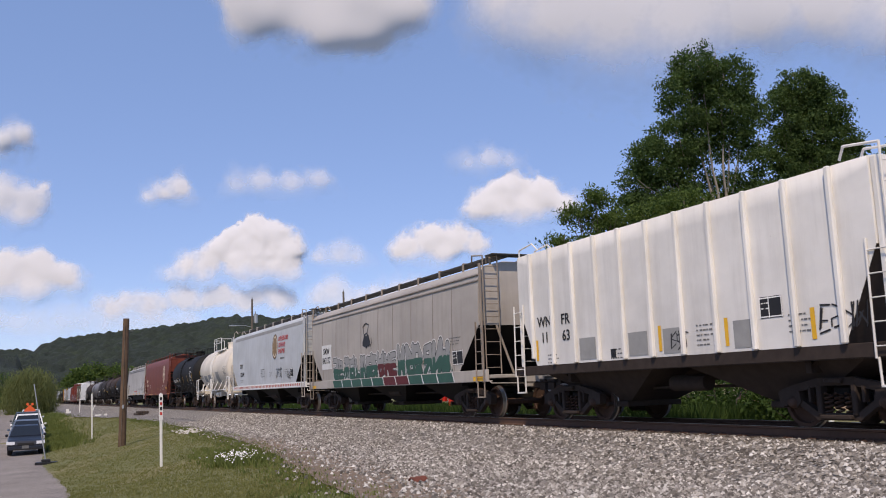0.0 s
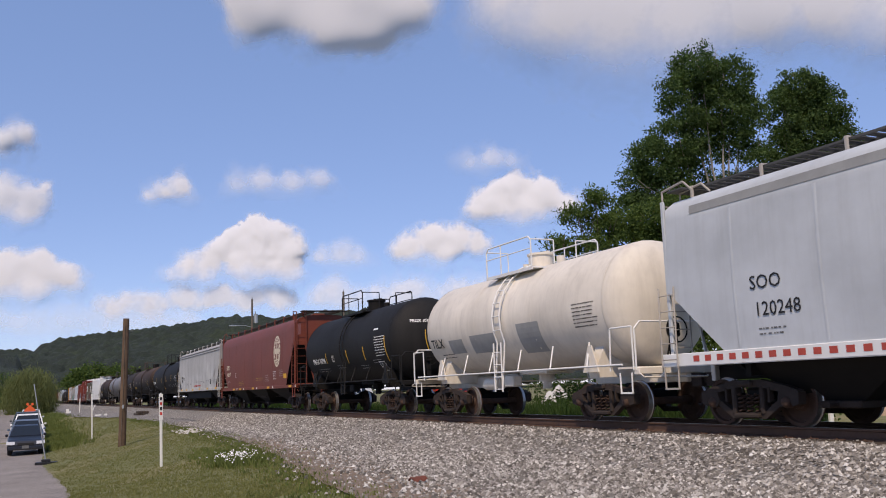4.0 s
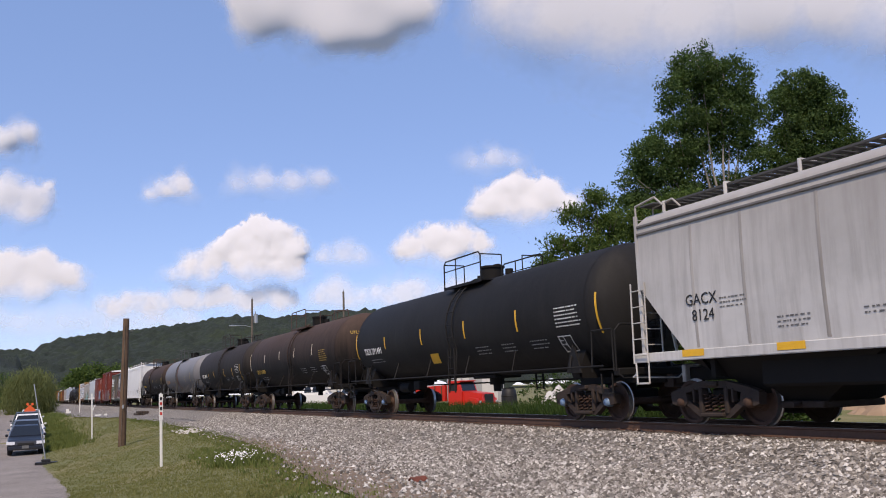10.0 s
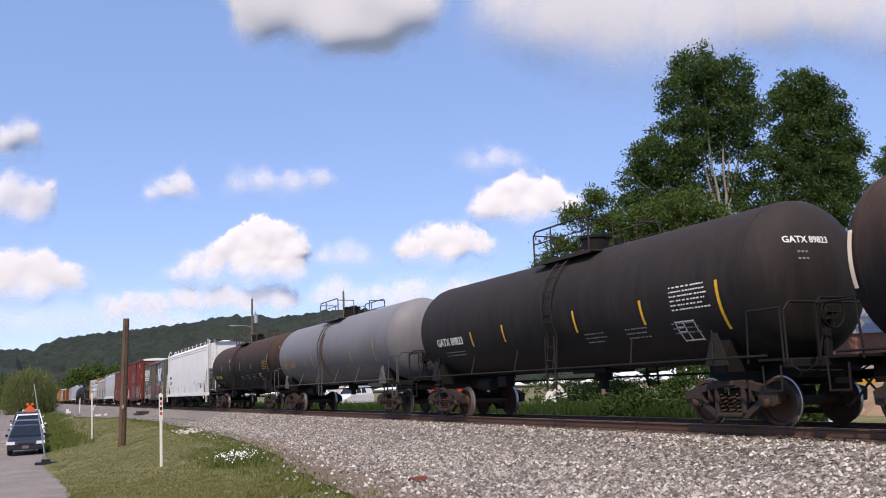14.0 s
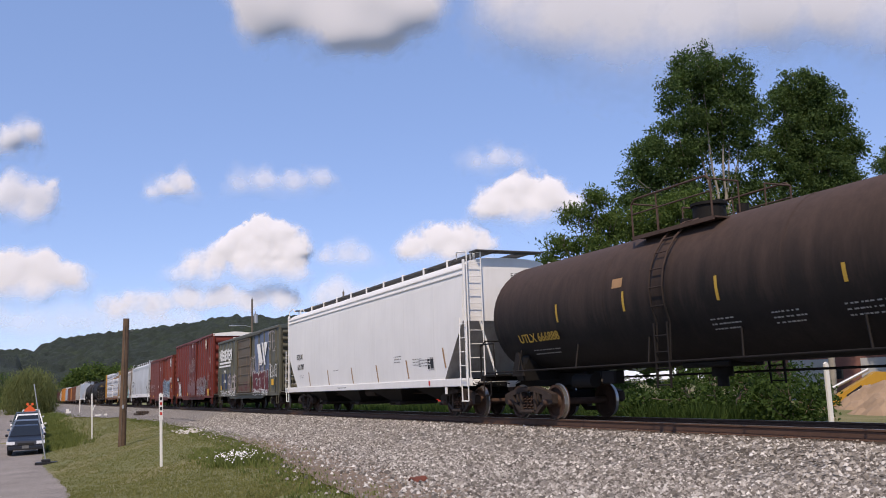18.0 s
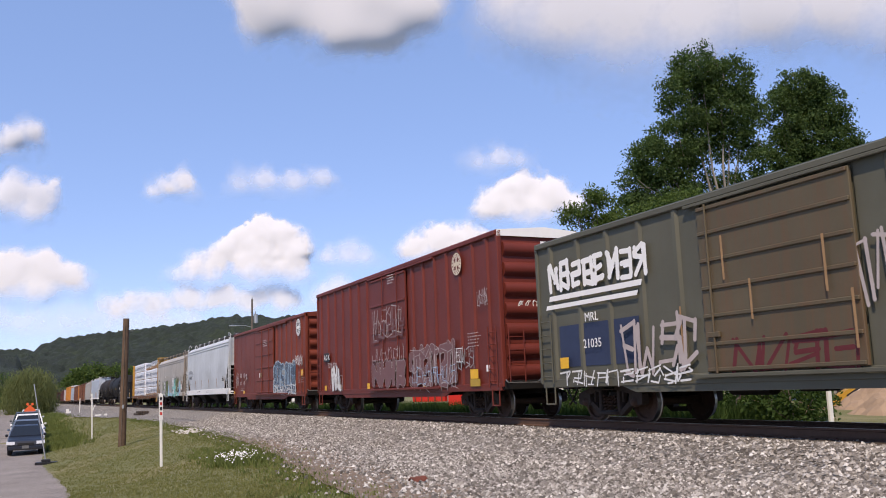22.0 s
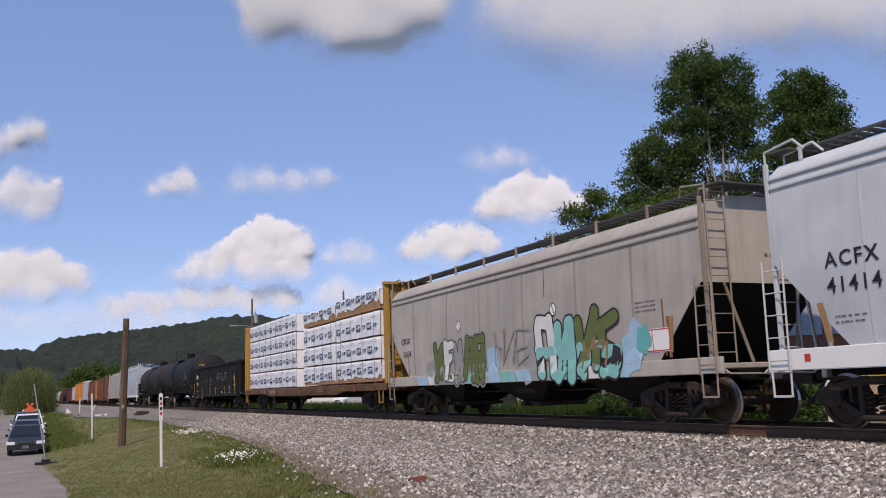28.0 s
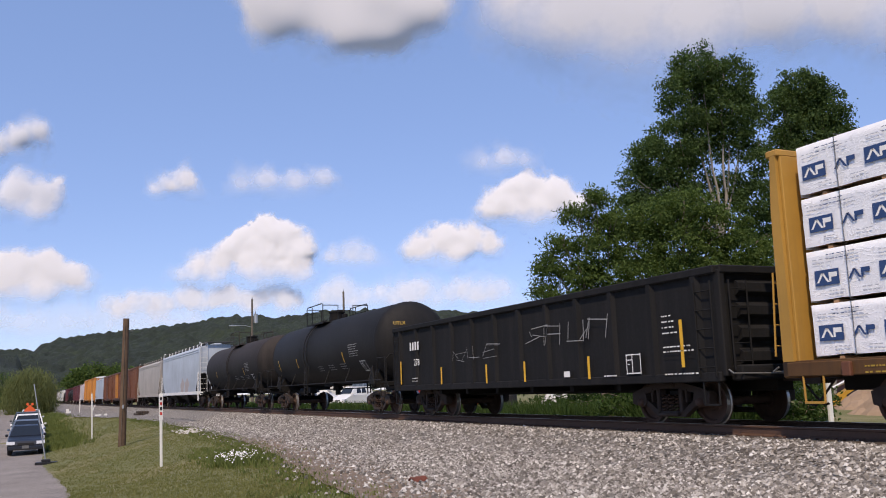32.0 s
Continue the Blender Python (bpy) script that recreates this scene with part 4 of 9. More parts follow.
    # corrugated ends
    for sg in (-1, 1):
        e = new("end_wall")
        e.parent, e.location = car, (0, sg * h, 0)
        part("end_sheet", MB().box((0, -sg * 0.05, (zs + ze) / 2), (2 * half - 0.06, 0.08, ze - zs), 0.01), end_mat, e)
        for k in range(ends):
            z0 = zs + 0.15 + (ze - zs - 0.3) * k / ends
            dz = (ze - zs - 0.3) / ends
            s = sg
            prof = [(0.0, z0 + 0.02), (s * 0.10, z0 + dz * 0.22), (s * 0.115, z0 + dz * 0.46), (s * 0.08, z0 + dz * 0.66), (0.0, z0 + dz * 0.74)]
            mb = MB()
            mb.grid([[(x, a, b) for a, b in prof] for x in (-half + 0.18, half - 0.18)], True)
            for x, f in ((-half + 0.18, 1), (half - 0.18, -1)):
                mb.add([(x, a, b) for a, b in prof], [list(range(5))[::f]])
            part("end_rib", mb, end_mat, e)
        for s2 in (-1, 1):
            part("corner_post", MB().box((s2 * (half - 0.06), 0.0, (zs + ze) / 2), (0.14, 0.12, ze - zs + 0.05), 0.02), end_mat, e)
        part("end_top", MB().prism([(-half, ze - 0.14), (half, ze - 0.14), (half, ze + 0.03), (0, zr + 0.03), (-half, ze + 0.03)], 1, -0.03, sg * 0.06), end_cap or roof_mat, e)
        ladder(car, "end_ladder", pm, (-half + 0.42, sg * (h + 0.12), zs + 0.1), (-half + 0.42, sg * (h + 0.12), zs + 1.45), (1, 0, 0), 0.46, 4)
        ladder(car, "side_ladder", pm, (-half - 0.06, sg * (h - 0.36), zs - 0.02), (-half - 0.06, sg * (h - 0.36), zs + 1.6), (0, 1, 0), 0.46, 5)
        stirrup(car, sg * (h - 0.36), zs - 0.08, pm, -half)
        truck(car, sg * (h - 2.1), full)
        part("end_sill", MB().box((0, sg * (h + 0.02), zs + 0.02), (2 * half - 0.1, 0.14, 0.24), 0.02).box((0, sg * (h + 0.25), 0.9), (0.4, 0.6, 0.3), 0.02), M_STEEL, car)
        part("bolster_beam", MB().box((0, sg * (h - 2.1), zs - 0.08), (2.7, 0.4, 0.2)), M_STEEL, car)
    part("floor_frame", MB().box((0, 0, zs + 0.02), (2 * half - 0.25, L - 0.1, 0.12)).box((0, 0, zs - 0.1), (0.4, L - 0.3, 0.26)), M_STEEL, car)
    for k in range(5):
        part("cross_bearer", MB().box((0, (-2 + k) * 1.5, zs - 0.12), (2 * half - 0.3, 0.14, 0.22)), M_STEEL, car)
    part("brake_cylinder", MB().cyl((-0.6, 1.2, 0.72), (-0.6, 2.2, 0.72), 0.18, 12).box((-0.6, 0.2, 0.75), (0.35, 0.6, 0.3), 0.03).cyl((0.5, -h + 1, 0.7), (0.5, h - 1, 0.7), 0.025, 6), M_STEEL, car)
    couplers(car, h + 0.35)
    cut_lever(car, h + 0.1, M_GALV)
    REMARK.append((car, set(car.children), marks))
    return car, (lambda z: -half + 0.03 - 0.055), h


CARS = []
REMARK = []
# ---------------- the train, car by car ----------------
P_OFFWHITE = paint("offwhite_paint", (0.74, 0.72, 0.68), dirt=0.22, rust=0.25)
P_GREYBEIGE = paint("grey_beige_paint", (0.41, 0.375, 0.335), dirt=0.3)
P_GREYBEIGE2 = paint("weathered_beige_paint", (0.43, 0.395, 0.35), dirt=0.38, rust=0.25)
P_PALEGREY = paint("pale_grey_paint", (0.50, 0.525, 0.545), dirt=0.2)
P_SEAM_SHADE, P_SEAM2 = paint("grime_and_shade_grey", (0.36, 0.34, 0.315), dirt=0.6), paint("grimy_beige_seam", (0.30, 0.265, 0.23), dirt=0.6)
P_SOOT = paint("sooty_eave", (0.16, 0.15, 0.14), dirt=0.7)
P_STAINED = paint("rust_stained_beige_paint", (0.30, 0.255, 0.21), dirt=0.85, dirt_col=(0.09, 0.05, 0.035), rust=0.6)
P_CREAM = paint("cream_paint", (0.70, 0.64, 0.55), dirt=0.35, dirt_col=(0.25, 0.21, 0.18))
P_BLACK = paint("black_tank_paint", (0.012, 0.0115, 0.0115), rough=0.68, dirt=0.25, dirt_col=(0.045, 0.04, 0.037), fade=0.25)
P_BLACK2 = paint("sooty_black_paint", (0.013, 0.0115, 0.011), rough=0.72, dirt=0.4, dirt_col=(0.045, 0.036, 0.031), fade=0.3, dust_light=(0.045, 0.036, 0.032))
P_REDBROWN = paint("oxide_red_paint", (0.175, 0.045, 0.028), dirt=0.25, rust=0.1)
P_GREYWHITE = paint("dusty_grey_paint", (0.53, 0.52, 0.50), dirt=0.62, dirt_col=(0.17, 0.15, 0.135), fade=0.16, dust_light=(0.33, 0.31, 0.29))
P_BROWNTANK = paint("brown_black_paint", (0.010, 0.0085, 0.008), rough=0.75, dirt=0.35, dirt_col=(0.045, 0.032, 0.027), fade=0.3, dust_light=(0.088, 0.056, 0.043))
P_GREYTANK = paint("slate_grey_paint", (0.12, 0.12, 0.13), dirt=0.4, dust_light=(0.25, 0.245, 0.255))
P_WHITE = paint("clean_white_paint", (0.74, 0.735, 0.715), dirt=0.10, rust=0.06, fade=0.04)
P_GREEN = paint("olive_green_paint", (0.10, 0.098, 0.072), dirt=0.35, rust=0.25)
P_GREENDOOR = paint("tan_olive_door_paint", (0.105, 0.085, 0.052), dirt=0.85, dirt_col=(0.15, 0.07, 0.035), rust=0.9)
P_BLUEGREEN = paint("grey_green_trim_paint", (0.078, 0.098, 0.095), dirt=0.35, rust=0.2)
P_BOXRED = paint("boxcar_red_paint", (0.142, 0.0275, 0.0185), dirt=0.28, dirt_col=(0.10, 0.034, 0.026), rust=0.1)
P_BOXRED2 = paint("fresh_boxcar_red_paint", (0.165, 0.036, 0.021), dirt=0.22, dirt_col=(0.11, 0.038, 0.028), rust=0.1)
P_YELLOW = paint("faded_yellow_paint", (0.42, 0.235, 0.05), dirt=0.5, rust=0.4)
P_GOND = paint("gondola_black_paint", (0.009, 0.009, 0.0095), rough=0.8, dirt=0.2, dirt_col=(0.07, 0.06, 0.055))
P_ORANGE = paint("faded_orange_paint", (0.50, 0.21, 0.045), dirt=0.25)
P_RUSTBOX = paint("rust_brown_paint", (0.15, 0.06, 0.034), dirt=0.4)
P_MAROON = paint("maroon_paint", (0.11, 0.035, 0.042), dirt=0.35)
P_PINK = paint("pale_pinkish_paint", (0.60, 0.52, 0.50), dirt=0.25)
P_BLUEGREY = paint("bluish_grey_paint", (0.42, 0.47, 0.53), dirt=0.25)


def spray(name, col):
    return plain(name, col, 0.6, 0, 0.25, 3.0, 0)


S_WHITE, S_BLACK, S_GREEN = spray("white_spray", (0.66, 0.66, 0.64)), spray("black_spray", (0.025, 0.025, 0.028)), spray("green_spray", (0.035, 0.10, 0.075))
S_MAROON, S_TEAL, S_LIME = spray("maroon_spray", (0.11, 0.02, 0.022)), spray("teal_spray", (0.12, 0.42, 0.40)), spray("lime_spray", (0.16, 0.24, 0.06))
S_NAVY, S_SKY, S_GREYP = spray("slate_spray", (0.06, 0.075, 0.11)), spray("pale_blue_spray", (0.33, 0.50, 0.64)), spray("grey_patch_paint", (0.30, 0.30, 0.29))
S_BLUE, S_CREAM, S_GOLD = spray("blue_panel_paint", (0.03, 0.042, 0.085)), spray("cream_emblem", (0.66, 0.57, 0.43)), spray("gold_emblem", (0.26, 0.17, 0.085))
S_TAN, S_PINKW = spray("tan_strip", (0.32, 0.19, 0.09)), spray("faint_white_spray", (0.42, 0.36, 0.34))
S_DULL = spray("dull_violet_spray", (0.17, 0.085, 0.085))
S_TAPE = spray("red_stripe", (0.42, 0.07, 0.05))


def on(w):
    """Side surface of a hopper from its half-width function."""
    return lambda z: -w(z) - 0.004


def markings_from(car):
    """Remembers the parts that a car has before its markings are laid on."""
    return set(car.children)


def slide_markings(car, before, dy):
    for ob in car.children:
        if ob not in before:
            ob.location.y += dy


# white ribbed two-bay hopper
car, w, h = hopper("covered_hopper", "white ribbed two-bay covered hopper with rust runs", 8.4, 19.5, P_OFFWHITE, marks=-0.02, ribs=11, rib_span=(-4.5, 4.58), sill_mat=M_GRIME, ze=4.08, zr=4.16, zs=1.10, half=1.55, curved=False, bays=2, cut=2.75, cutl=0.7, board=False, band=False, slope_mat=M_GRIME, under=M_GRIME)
x = on(w)
for tx, y, z, sz in (("WN", 4.40, 2.24, 0.34), ("FR", 3.36, 2.24, 0.34), ("11", 4.26, 1.86, 0.34), ("63", 3.34, 1.86, 0.34)):
    text_on(car, tx, M_BLACK, x(z) - 0.006, y, z, sz, bold=0.006)
for y, ww in ((2.34, 0.62), (0.55, 0.62), (-0.49, 0.5), (-2.4, 0.5)):
    decal(car, "paint_patch", S_GREYP, x, y, 1.62, ww, 0.48, "grey paint-over patch")
for y in (4.46, -0.15, -1.98, -3.9):
    decal(car, "reflective_strip", M_YELLOW, x, y, 1.68, 0.09, 0.5, off=0.006)
decal(car, "marking", M_BLACK, x, 1.40, 1.47, 0.18, 0.18)
for y, r in ((1.5, 3), (-1.2, 5), (-3.4, 4), (4.0, 3)):
    bars(car, M_STENCIL, x, y, 1.85 if r > 3 else 1.55, 0.45, r)
framed(car, x, -3.05, 2.02, 0.5, 0.36)
Graffiti(1, x).tag(car, -4.0, -4.9, 1.75, 0.36, S_BLACK, 4, 0.03)
Graffiti(2, x).tag(car, -0.45, -0.95, 1.6, 0.3, S_BLACK, 3, 0.025)

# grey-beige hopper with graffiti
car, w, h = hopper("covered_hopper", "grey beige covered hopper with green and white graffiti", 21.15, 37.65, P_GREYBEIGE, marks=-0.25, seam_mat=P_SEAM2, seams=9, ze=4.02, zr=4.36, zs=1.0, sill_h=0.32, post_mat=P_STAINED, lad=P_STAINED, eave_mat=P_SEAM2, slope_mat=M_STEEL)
x = on(w)
decal(car, "paint_patch", S_WHITE, x, 6.1, 2.28, 1.3, 1.0, "white repainted number field", n=8)
text_on(car, "SMW", M_BLACK, x(2.45) - 0.012, 6.52, 2.40, 0.36, bold=0.004)
text_on(car, "843177", M_BLACK, x(2.1) - 0.012, 6.66, 2.02, 0.36, bold=0.004)
G = Graffiti(11, x)
G.piece(car, 5.2, 0.2, 1.30, 2.12, S_GREYP, S_BLACK, 8, halo=S_WHITE, low=S_GREEN, rim=0.05)
G.piece(car, 0.2, -1.6, 1.30, 2.12, S_GREYP, S_BLACK, 3, halo=S_WHITE, low=S_MAROON, rim=0.05)
G.piece(car, -1.7, -5.8, 1.30, 2.24, S_GREYP, S_BLACK, 6, halo=S_WHITE, low=S_GREEN, rim=0.05)
for k in range(10):
    y = 5.2 - 1.12 * k
    decal(car, "graffiti", S_MAROON if k in (5, 6) else S_GREEN, lambda z: -1.525, y - 0.5, 1.16, 1.06, 0.27, "sprayed sill panel", slant=0.16, n=1)
    decal(car, "graffiti", S_WHITE, lambda z: -1.527, y - 1.06, 1.16, 0.07, 0.29, slant=0.16, n=1)
    decal(car, "graffiti", S_MAROON if k in (4, 5) else S_GREEN, lambda z: x(z) - 0.001, y - 0.5, 1.50, 0.8, 0.30, slant=0.2, n=2)
G3 = Graffiti(13, x)
G3.k = 4
mb = MB()
G3.blob(mb, 1.3, 2.65, 0.62, 0.6, wob=0.25)
G3.ribbon(mb, [(1.65, 3.2), (1.55, 2.9), (1.2, 2.95), (1.05, 3.25), (1.4, 3.32), (1.65, 3.2)], 0.05)
G3.ribbon(mb, [(0.8, 2.75), (0.72, 2.6), (0.85, 2.5), (0.8, 2.35)], 0.04)
part("graffiti", mb, S_BLACK, car, "black sprayed figure-like squiggle")
framed(car, x, -6.25, 1.72, 0.7, 0.42)
bars(car, M_STENCIL, x, -5.75, 2.3, 0.7, 3)
for y in (7.9, -7.5):
    decal(car, "reflective_strip", M_YELLOW, lambda z: -1.525, y, 1.08, 0.6, 0.12, n=1)

# pale grey hopper with red and white sill
car, w, h = hopper("covered_hopper", "pale grey covered hopper with red and white sill stripe", 38.4, 54.3, P_PALEGREY, marks=-0.25, ze=4.18, zr=4.46, zs=1.12, sill_h=0.24, band=False, sill_mat=P_WHITE, lad=P_GREYBEIGE)
x = on(w)
decal(car, "eave_stripe", S_GREYP, x, 0.0, 4.05, 14.3, 0.16, "dark grey stripe below the eaves", n=2)
disc(car, "emblem", S_GOLD, x, -2.3, 3.2, 1.02, 1.25, 0.005)
disc(car, "emblem_ring", S_BLACK, x, -2.3, 3.2, 1.04, 1.27, 0.007, 0.94)
disc(car, "emblem_field", S_CREAM, x, -2.3, 3.2, 0.86, 1.06, 0.008, 0.86)
disc(car, "emblem_centre", S_GOLD, x, -2.3, 3.15, 0.30, 0.45, 0.010)
G = Graffiti(20, x)
for z, y1, n in ((3.55, -4.75, 8), (3.24, -4.25, 7), (2.93, -4.3, 7)):
    G.piece(car, -2.98, y1, z - 0.11, z + 0.11, M_RED, None, n, fat=0.17)
text_on(car, "SOO", M_BLACK, x(2.4) - 0.008, 5.72, 2.36, 0.34)
text_on(car, "120248", M_BLACK, x(1.95) - 0.008, 5.66, 1.90, 0.34)
for k in range(46):
    decal(car, "sill_stripe", S_TAPE, lambda z: -1.521, 7.2 - 0.31 * k, 1.25, 0.16, 0.11, n=1)
framed(car, x, -5.40, 1.82, 0.55, 0.42)
framed(car, x, 0.25, 1.95, 0.75, 0.42, P_PALEGREY, M_BLACK)
bars(car, M_STENCIL, x, -1.2, 1.95, 0.6, 3)
bars(car, M_STENCIL, x, -4.2, 2.0, 0.55, 4)
bars(car, M_STENCIL, x, 5.6, 1.68, 0.6, 2)
bars(car, M_STENCIL, x, -3.4, 2.58, 0.8, 1, h=0.1)
Graffiti(21, x).tag(car, -2.5, -3.6, 1.86, 0.42, S_BLACK, 4, 0.035)
Graffiti(22, x).tag(car, -4.6, -5.1, 1.75, 0.34, S_BLACK, 3, 0.025)

# cream tank
car, xs, tl, h = tank("tank_car", "small cream tank car with grey dirt band", 55.1, 66.8, P_CREAM, marks=-0.35, near=0.5, far=0.5, r=1.42, zc=2.62, dome=0.4, strips=[(5.2, 2.4, 0.62)], under=P_CREAM, rail_mat=P_WHITE)
text_on(car, "TILX", M_BLACK, xs(2.2) - 0.01, 4.76, 2.06, 0.40, tl(2.2), bold=0.004)
for y, ww, hh in ((1.5, 1.5, 0.5), (-1.0, 1.1, 0.75), (3.2, 0.9, 0.4)):
    decal(car, "paint_patch", S_GREYP, xs, y, 2.05, ww, hh, "grey paint-over patch", off=0.003)
bars(car, M_BLACK, xs, 4.4, 1.85, 0.9, 2)
data_plate(car, xs, -3.6, 2.4, 1.0, 0.6, M_BLACK)

# clean black tank with white lettering
car, xs, tl, h = tank("tank_car", "clean black tank car with white lettering", 67.7, 79.95, P_BLACK, marks=-0.325, near=0.5, far=0.36, dome=0.27, r=1.46, strips=[(2.62, 2.24, 0.42), (0.0, 2.2, 0.5), (-1.95, 2.24, 0.5), (-4.2, 2.3, 0.9)])
_b = markings_from(car)
text_on(car, "PRGX 10796", M_WHITE, xs(2.13) - 0.012, 4.75, 2.05, 0.32, tl(2.13), bold=0.004)
data_plate(car, xs, -3.35, 2.42, 1.05, 0.75, M_WHITE)
framed(car, xs, -3.05, 1.72, 0.55, 0.36)
framed(car, xs, 2.1, 2.2, 0.28, 0.28)
for y, z, ww in ((4.6, 1.82, 1.6), (1.9, 1.9, 1.2), (-0.8, 1.8, 0.9), (-2.3, 1.95, 0.8)):
    bars(car, S_GREYP, xs, y, z, ww, 2)
decal(car, "marking", M_WHITE, xs, -2.9, 3.05, 0.45, 0.06)
head_text(car, "PRGX 10796", M_WHITE, -0.85, 3.15, 0.15, -0.675)

slide_markings(car, _b, -0.35)

# oxide red hopper with round emblem
car, w, h = hopper("covered_hopper", "oxide red covered hopper with round cream emblem", 80.45, 97.8, P_REDBROWN, marks=-0.575, ze=4.08, zr=4.52, zs=1.12, sill_h=0.14, band=False, cut=3.1, cutl=1.5)
x = on(w)
_b = markings_from(car)
emblem(car, x, -4.0, 2.95, 1.30, 1.55, S_CREAM, P_REDBROWN)
text_on(car, "BNSF", S_CREAM, x(2.55) - 0.01, 8.22, 2.38, 0.38, bold=0.006)
text_on(car, "450157", S_CREAM, x(2.1) - 0.01, 8.10, 1.98, 0.34, bold=0.004)
framed(car, x, -3.5, 1.78, 0.55, 0.40, P_REDBROWN)
decal(car, "reflective_strip", M_YELLOW, x, -5.45, 1.70, 0.55, 0.22)
for y in (6.2, 4.4, 1.2, -2.2, -6.4):
    decal(car, "reflective_strip", M_YELLOW, lambda z: -1.523, y, 1.19, 0.5, 0.10, n=1)
    decal(car, "marking", M_WHITE, lambda z: -1.523, y - 0.9, 1.19, 0.18, 0.10, n=1)
bars(car, S_PINKW, x, -4.4, 2.0, 0.7, 4)
bars(car, S_PINKW, x, -1.5, 1.8, 0.8, 4)
bars(car, S_PINKW, x, 7.9, 1.72, 0.6, 2)
bars(car, M_TYELLOW, x, 4.8, 1.6, 1.2, 3)
bars(car, M_TYELLOW, x, 0.6, 1.7, 1.6, 2)
framed(car, x, 5.6, 2.0, 0.2, 0.3, P_REDBROWN)
decal(car, "caution_plate", P_REDBROWN, lambda z: -1.56, -8.2, 3.75, 0.5, 0.5, n=1)

slide_markings(car, _b, -0.7)

# dusty grey hopper
car, w, h = hopper("covered_hopper", "dusty light grey covered hopper with yellow sill marks", 98.3, 115.6, P_GREYWHITE, marks=-0.2, seam_mat=P_SEAM_SHADE, eave_mat=P_SOOT, seams=10, ze=4.06, zr=4.34, zs=1.24, sill_h=0.18, cut=2.75, cutl=1.2)
x = on(w)
_b = markings_from(car)
text_on(car, "GACX", M_BLACK, x(2.3) - 0.008, 7.60, 2.24, 0.30)
text_on(car, "8124", M_BLACK, x(2.0) - 0.008, 7.45, 1.94, 0.30)
text_on(car, "DO NOT HAMMER ON SIDES OF CAR", M_RED, x(1.6) - 0.012, 1.85, 1.56, 0.165)
for y in (5.15, 2.38, -0.53, -3.59, -6.6, 7.5):
    decal(car, "reflective_strip", M_YELLOW, lambda z: -1.524, y, 1.36, 0.6, 0.13, n=1)
framed(car, x, -4.75, 1.82, 0.55, 0.40)
for y, z, r in ((5.4, 1.85, 3), (3.7, 1.85, 2), (0.9, 1.95, 2), (-0.9, 1.9, 1), (-1.8, 1.9, 2), (-3.0, 1.9, 2), (-3.8, 1.9, 2), (-5.6, 1.95, 4), (-6.4, 1.9, 3), (6.7, 2.3, 3)):
    bars(car, M_STENCIL, x, y, z, 0.7, r, 0.08)
poly(car, "gusset_plate", P_SEAM_SHADE, x(2.8) - 0.03, [(-5.88, 2.14), (-5.94, 2.06), (-6.06, 2.09), (-6.42, 2.52), (-6.43, 2.62), (-6.35, 2.66), (-6.24, 2.60)], "riveted grey plate")
decal(car, "marking", M_RED, x, -6.95, 1.55, 0.2, 0.15)
slide_markings(car, _b, -0.45)
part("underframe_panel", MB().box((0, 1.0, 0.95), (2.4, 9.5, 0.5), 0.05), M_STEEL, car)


def black_tank(label, y0, y1, pm, words, tmat, dome, ty, tz, strips, plate_y, lab_y, smat=None, pmat=None, endwords="", size=0.32, r=1.46, zc=2.62, **more):
    car, xs, tl, h = tank("tank_car", label, y0, y1, pm, dome=dome, r=r, zc=zc, strips=strips, strip_mat=smat, **more)
    if words:
        text_on(car, words, tmat, xs(tz) - 0.012, ty, tz - 0.1, size, tl(tz), bold=0.004)
        bars(car, S_GREYP, xs, ty - 0.3, tz - 0.3, 1.3, 2)
    data_plate(car, xs, plate_y, 2.42, 1.05, 0.52, pmat or M_WHITE)
    framed(car, xs, lab_y, 1.80, 0.55, 0.40, pm)
    for k in range(3):
        bars(car, S_GREYP, xs, dome - 1.2 - 1.5 * k, 1.95, 0.8, 3, seed=k)
    if endwords:
        head_text(car, endwords, tmat, -0.88, 3.18, 0.17, more.get("marks", 0.0))
        for k in range(2):
            head_text(car, "= = =", S_GREYP, -0.66, 2.98 - 0.12 * k, 0.09, more.get("marks", 0.0))
    return car, xs, tl


car, xs, tl = black_tank("black tank car with bright yellow strips", 116.2, 133.65, P_BLACK, "TILX 291491", M_WHITE, -1.05, 6.41, 2.25, [(7.3, 2.5, 0.9), (4.4, 2.49, 0.42), (1.26, 2.49, 0.5), (-1.83, 2.5, 0.5), (-4.84, 2.5, 0.55), (-8.4, 2.4, 0.9)], -7.2, -6.85, near=0.45, far=0.5, marks=0.375, cap=M_BEARING)
decal(car, "reflective_strip", M_YELLOW, xs, 0.7, 1.78, 0.6, 0.3, slant=-0.2)
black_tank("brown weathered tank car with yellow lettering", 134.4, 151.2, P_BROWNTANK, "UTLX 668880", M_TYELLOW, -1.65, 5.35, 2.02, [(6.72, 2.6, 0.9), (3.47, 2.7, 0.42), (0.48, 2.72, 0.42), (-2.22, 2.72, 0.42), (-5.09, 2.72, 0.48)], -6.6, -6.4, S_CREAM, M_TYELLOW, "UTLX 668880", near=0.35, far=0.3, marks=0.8)
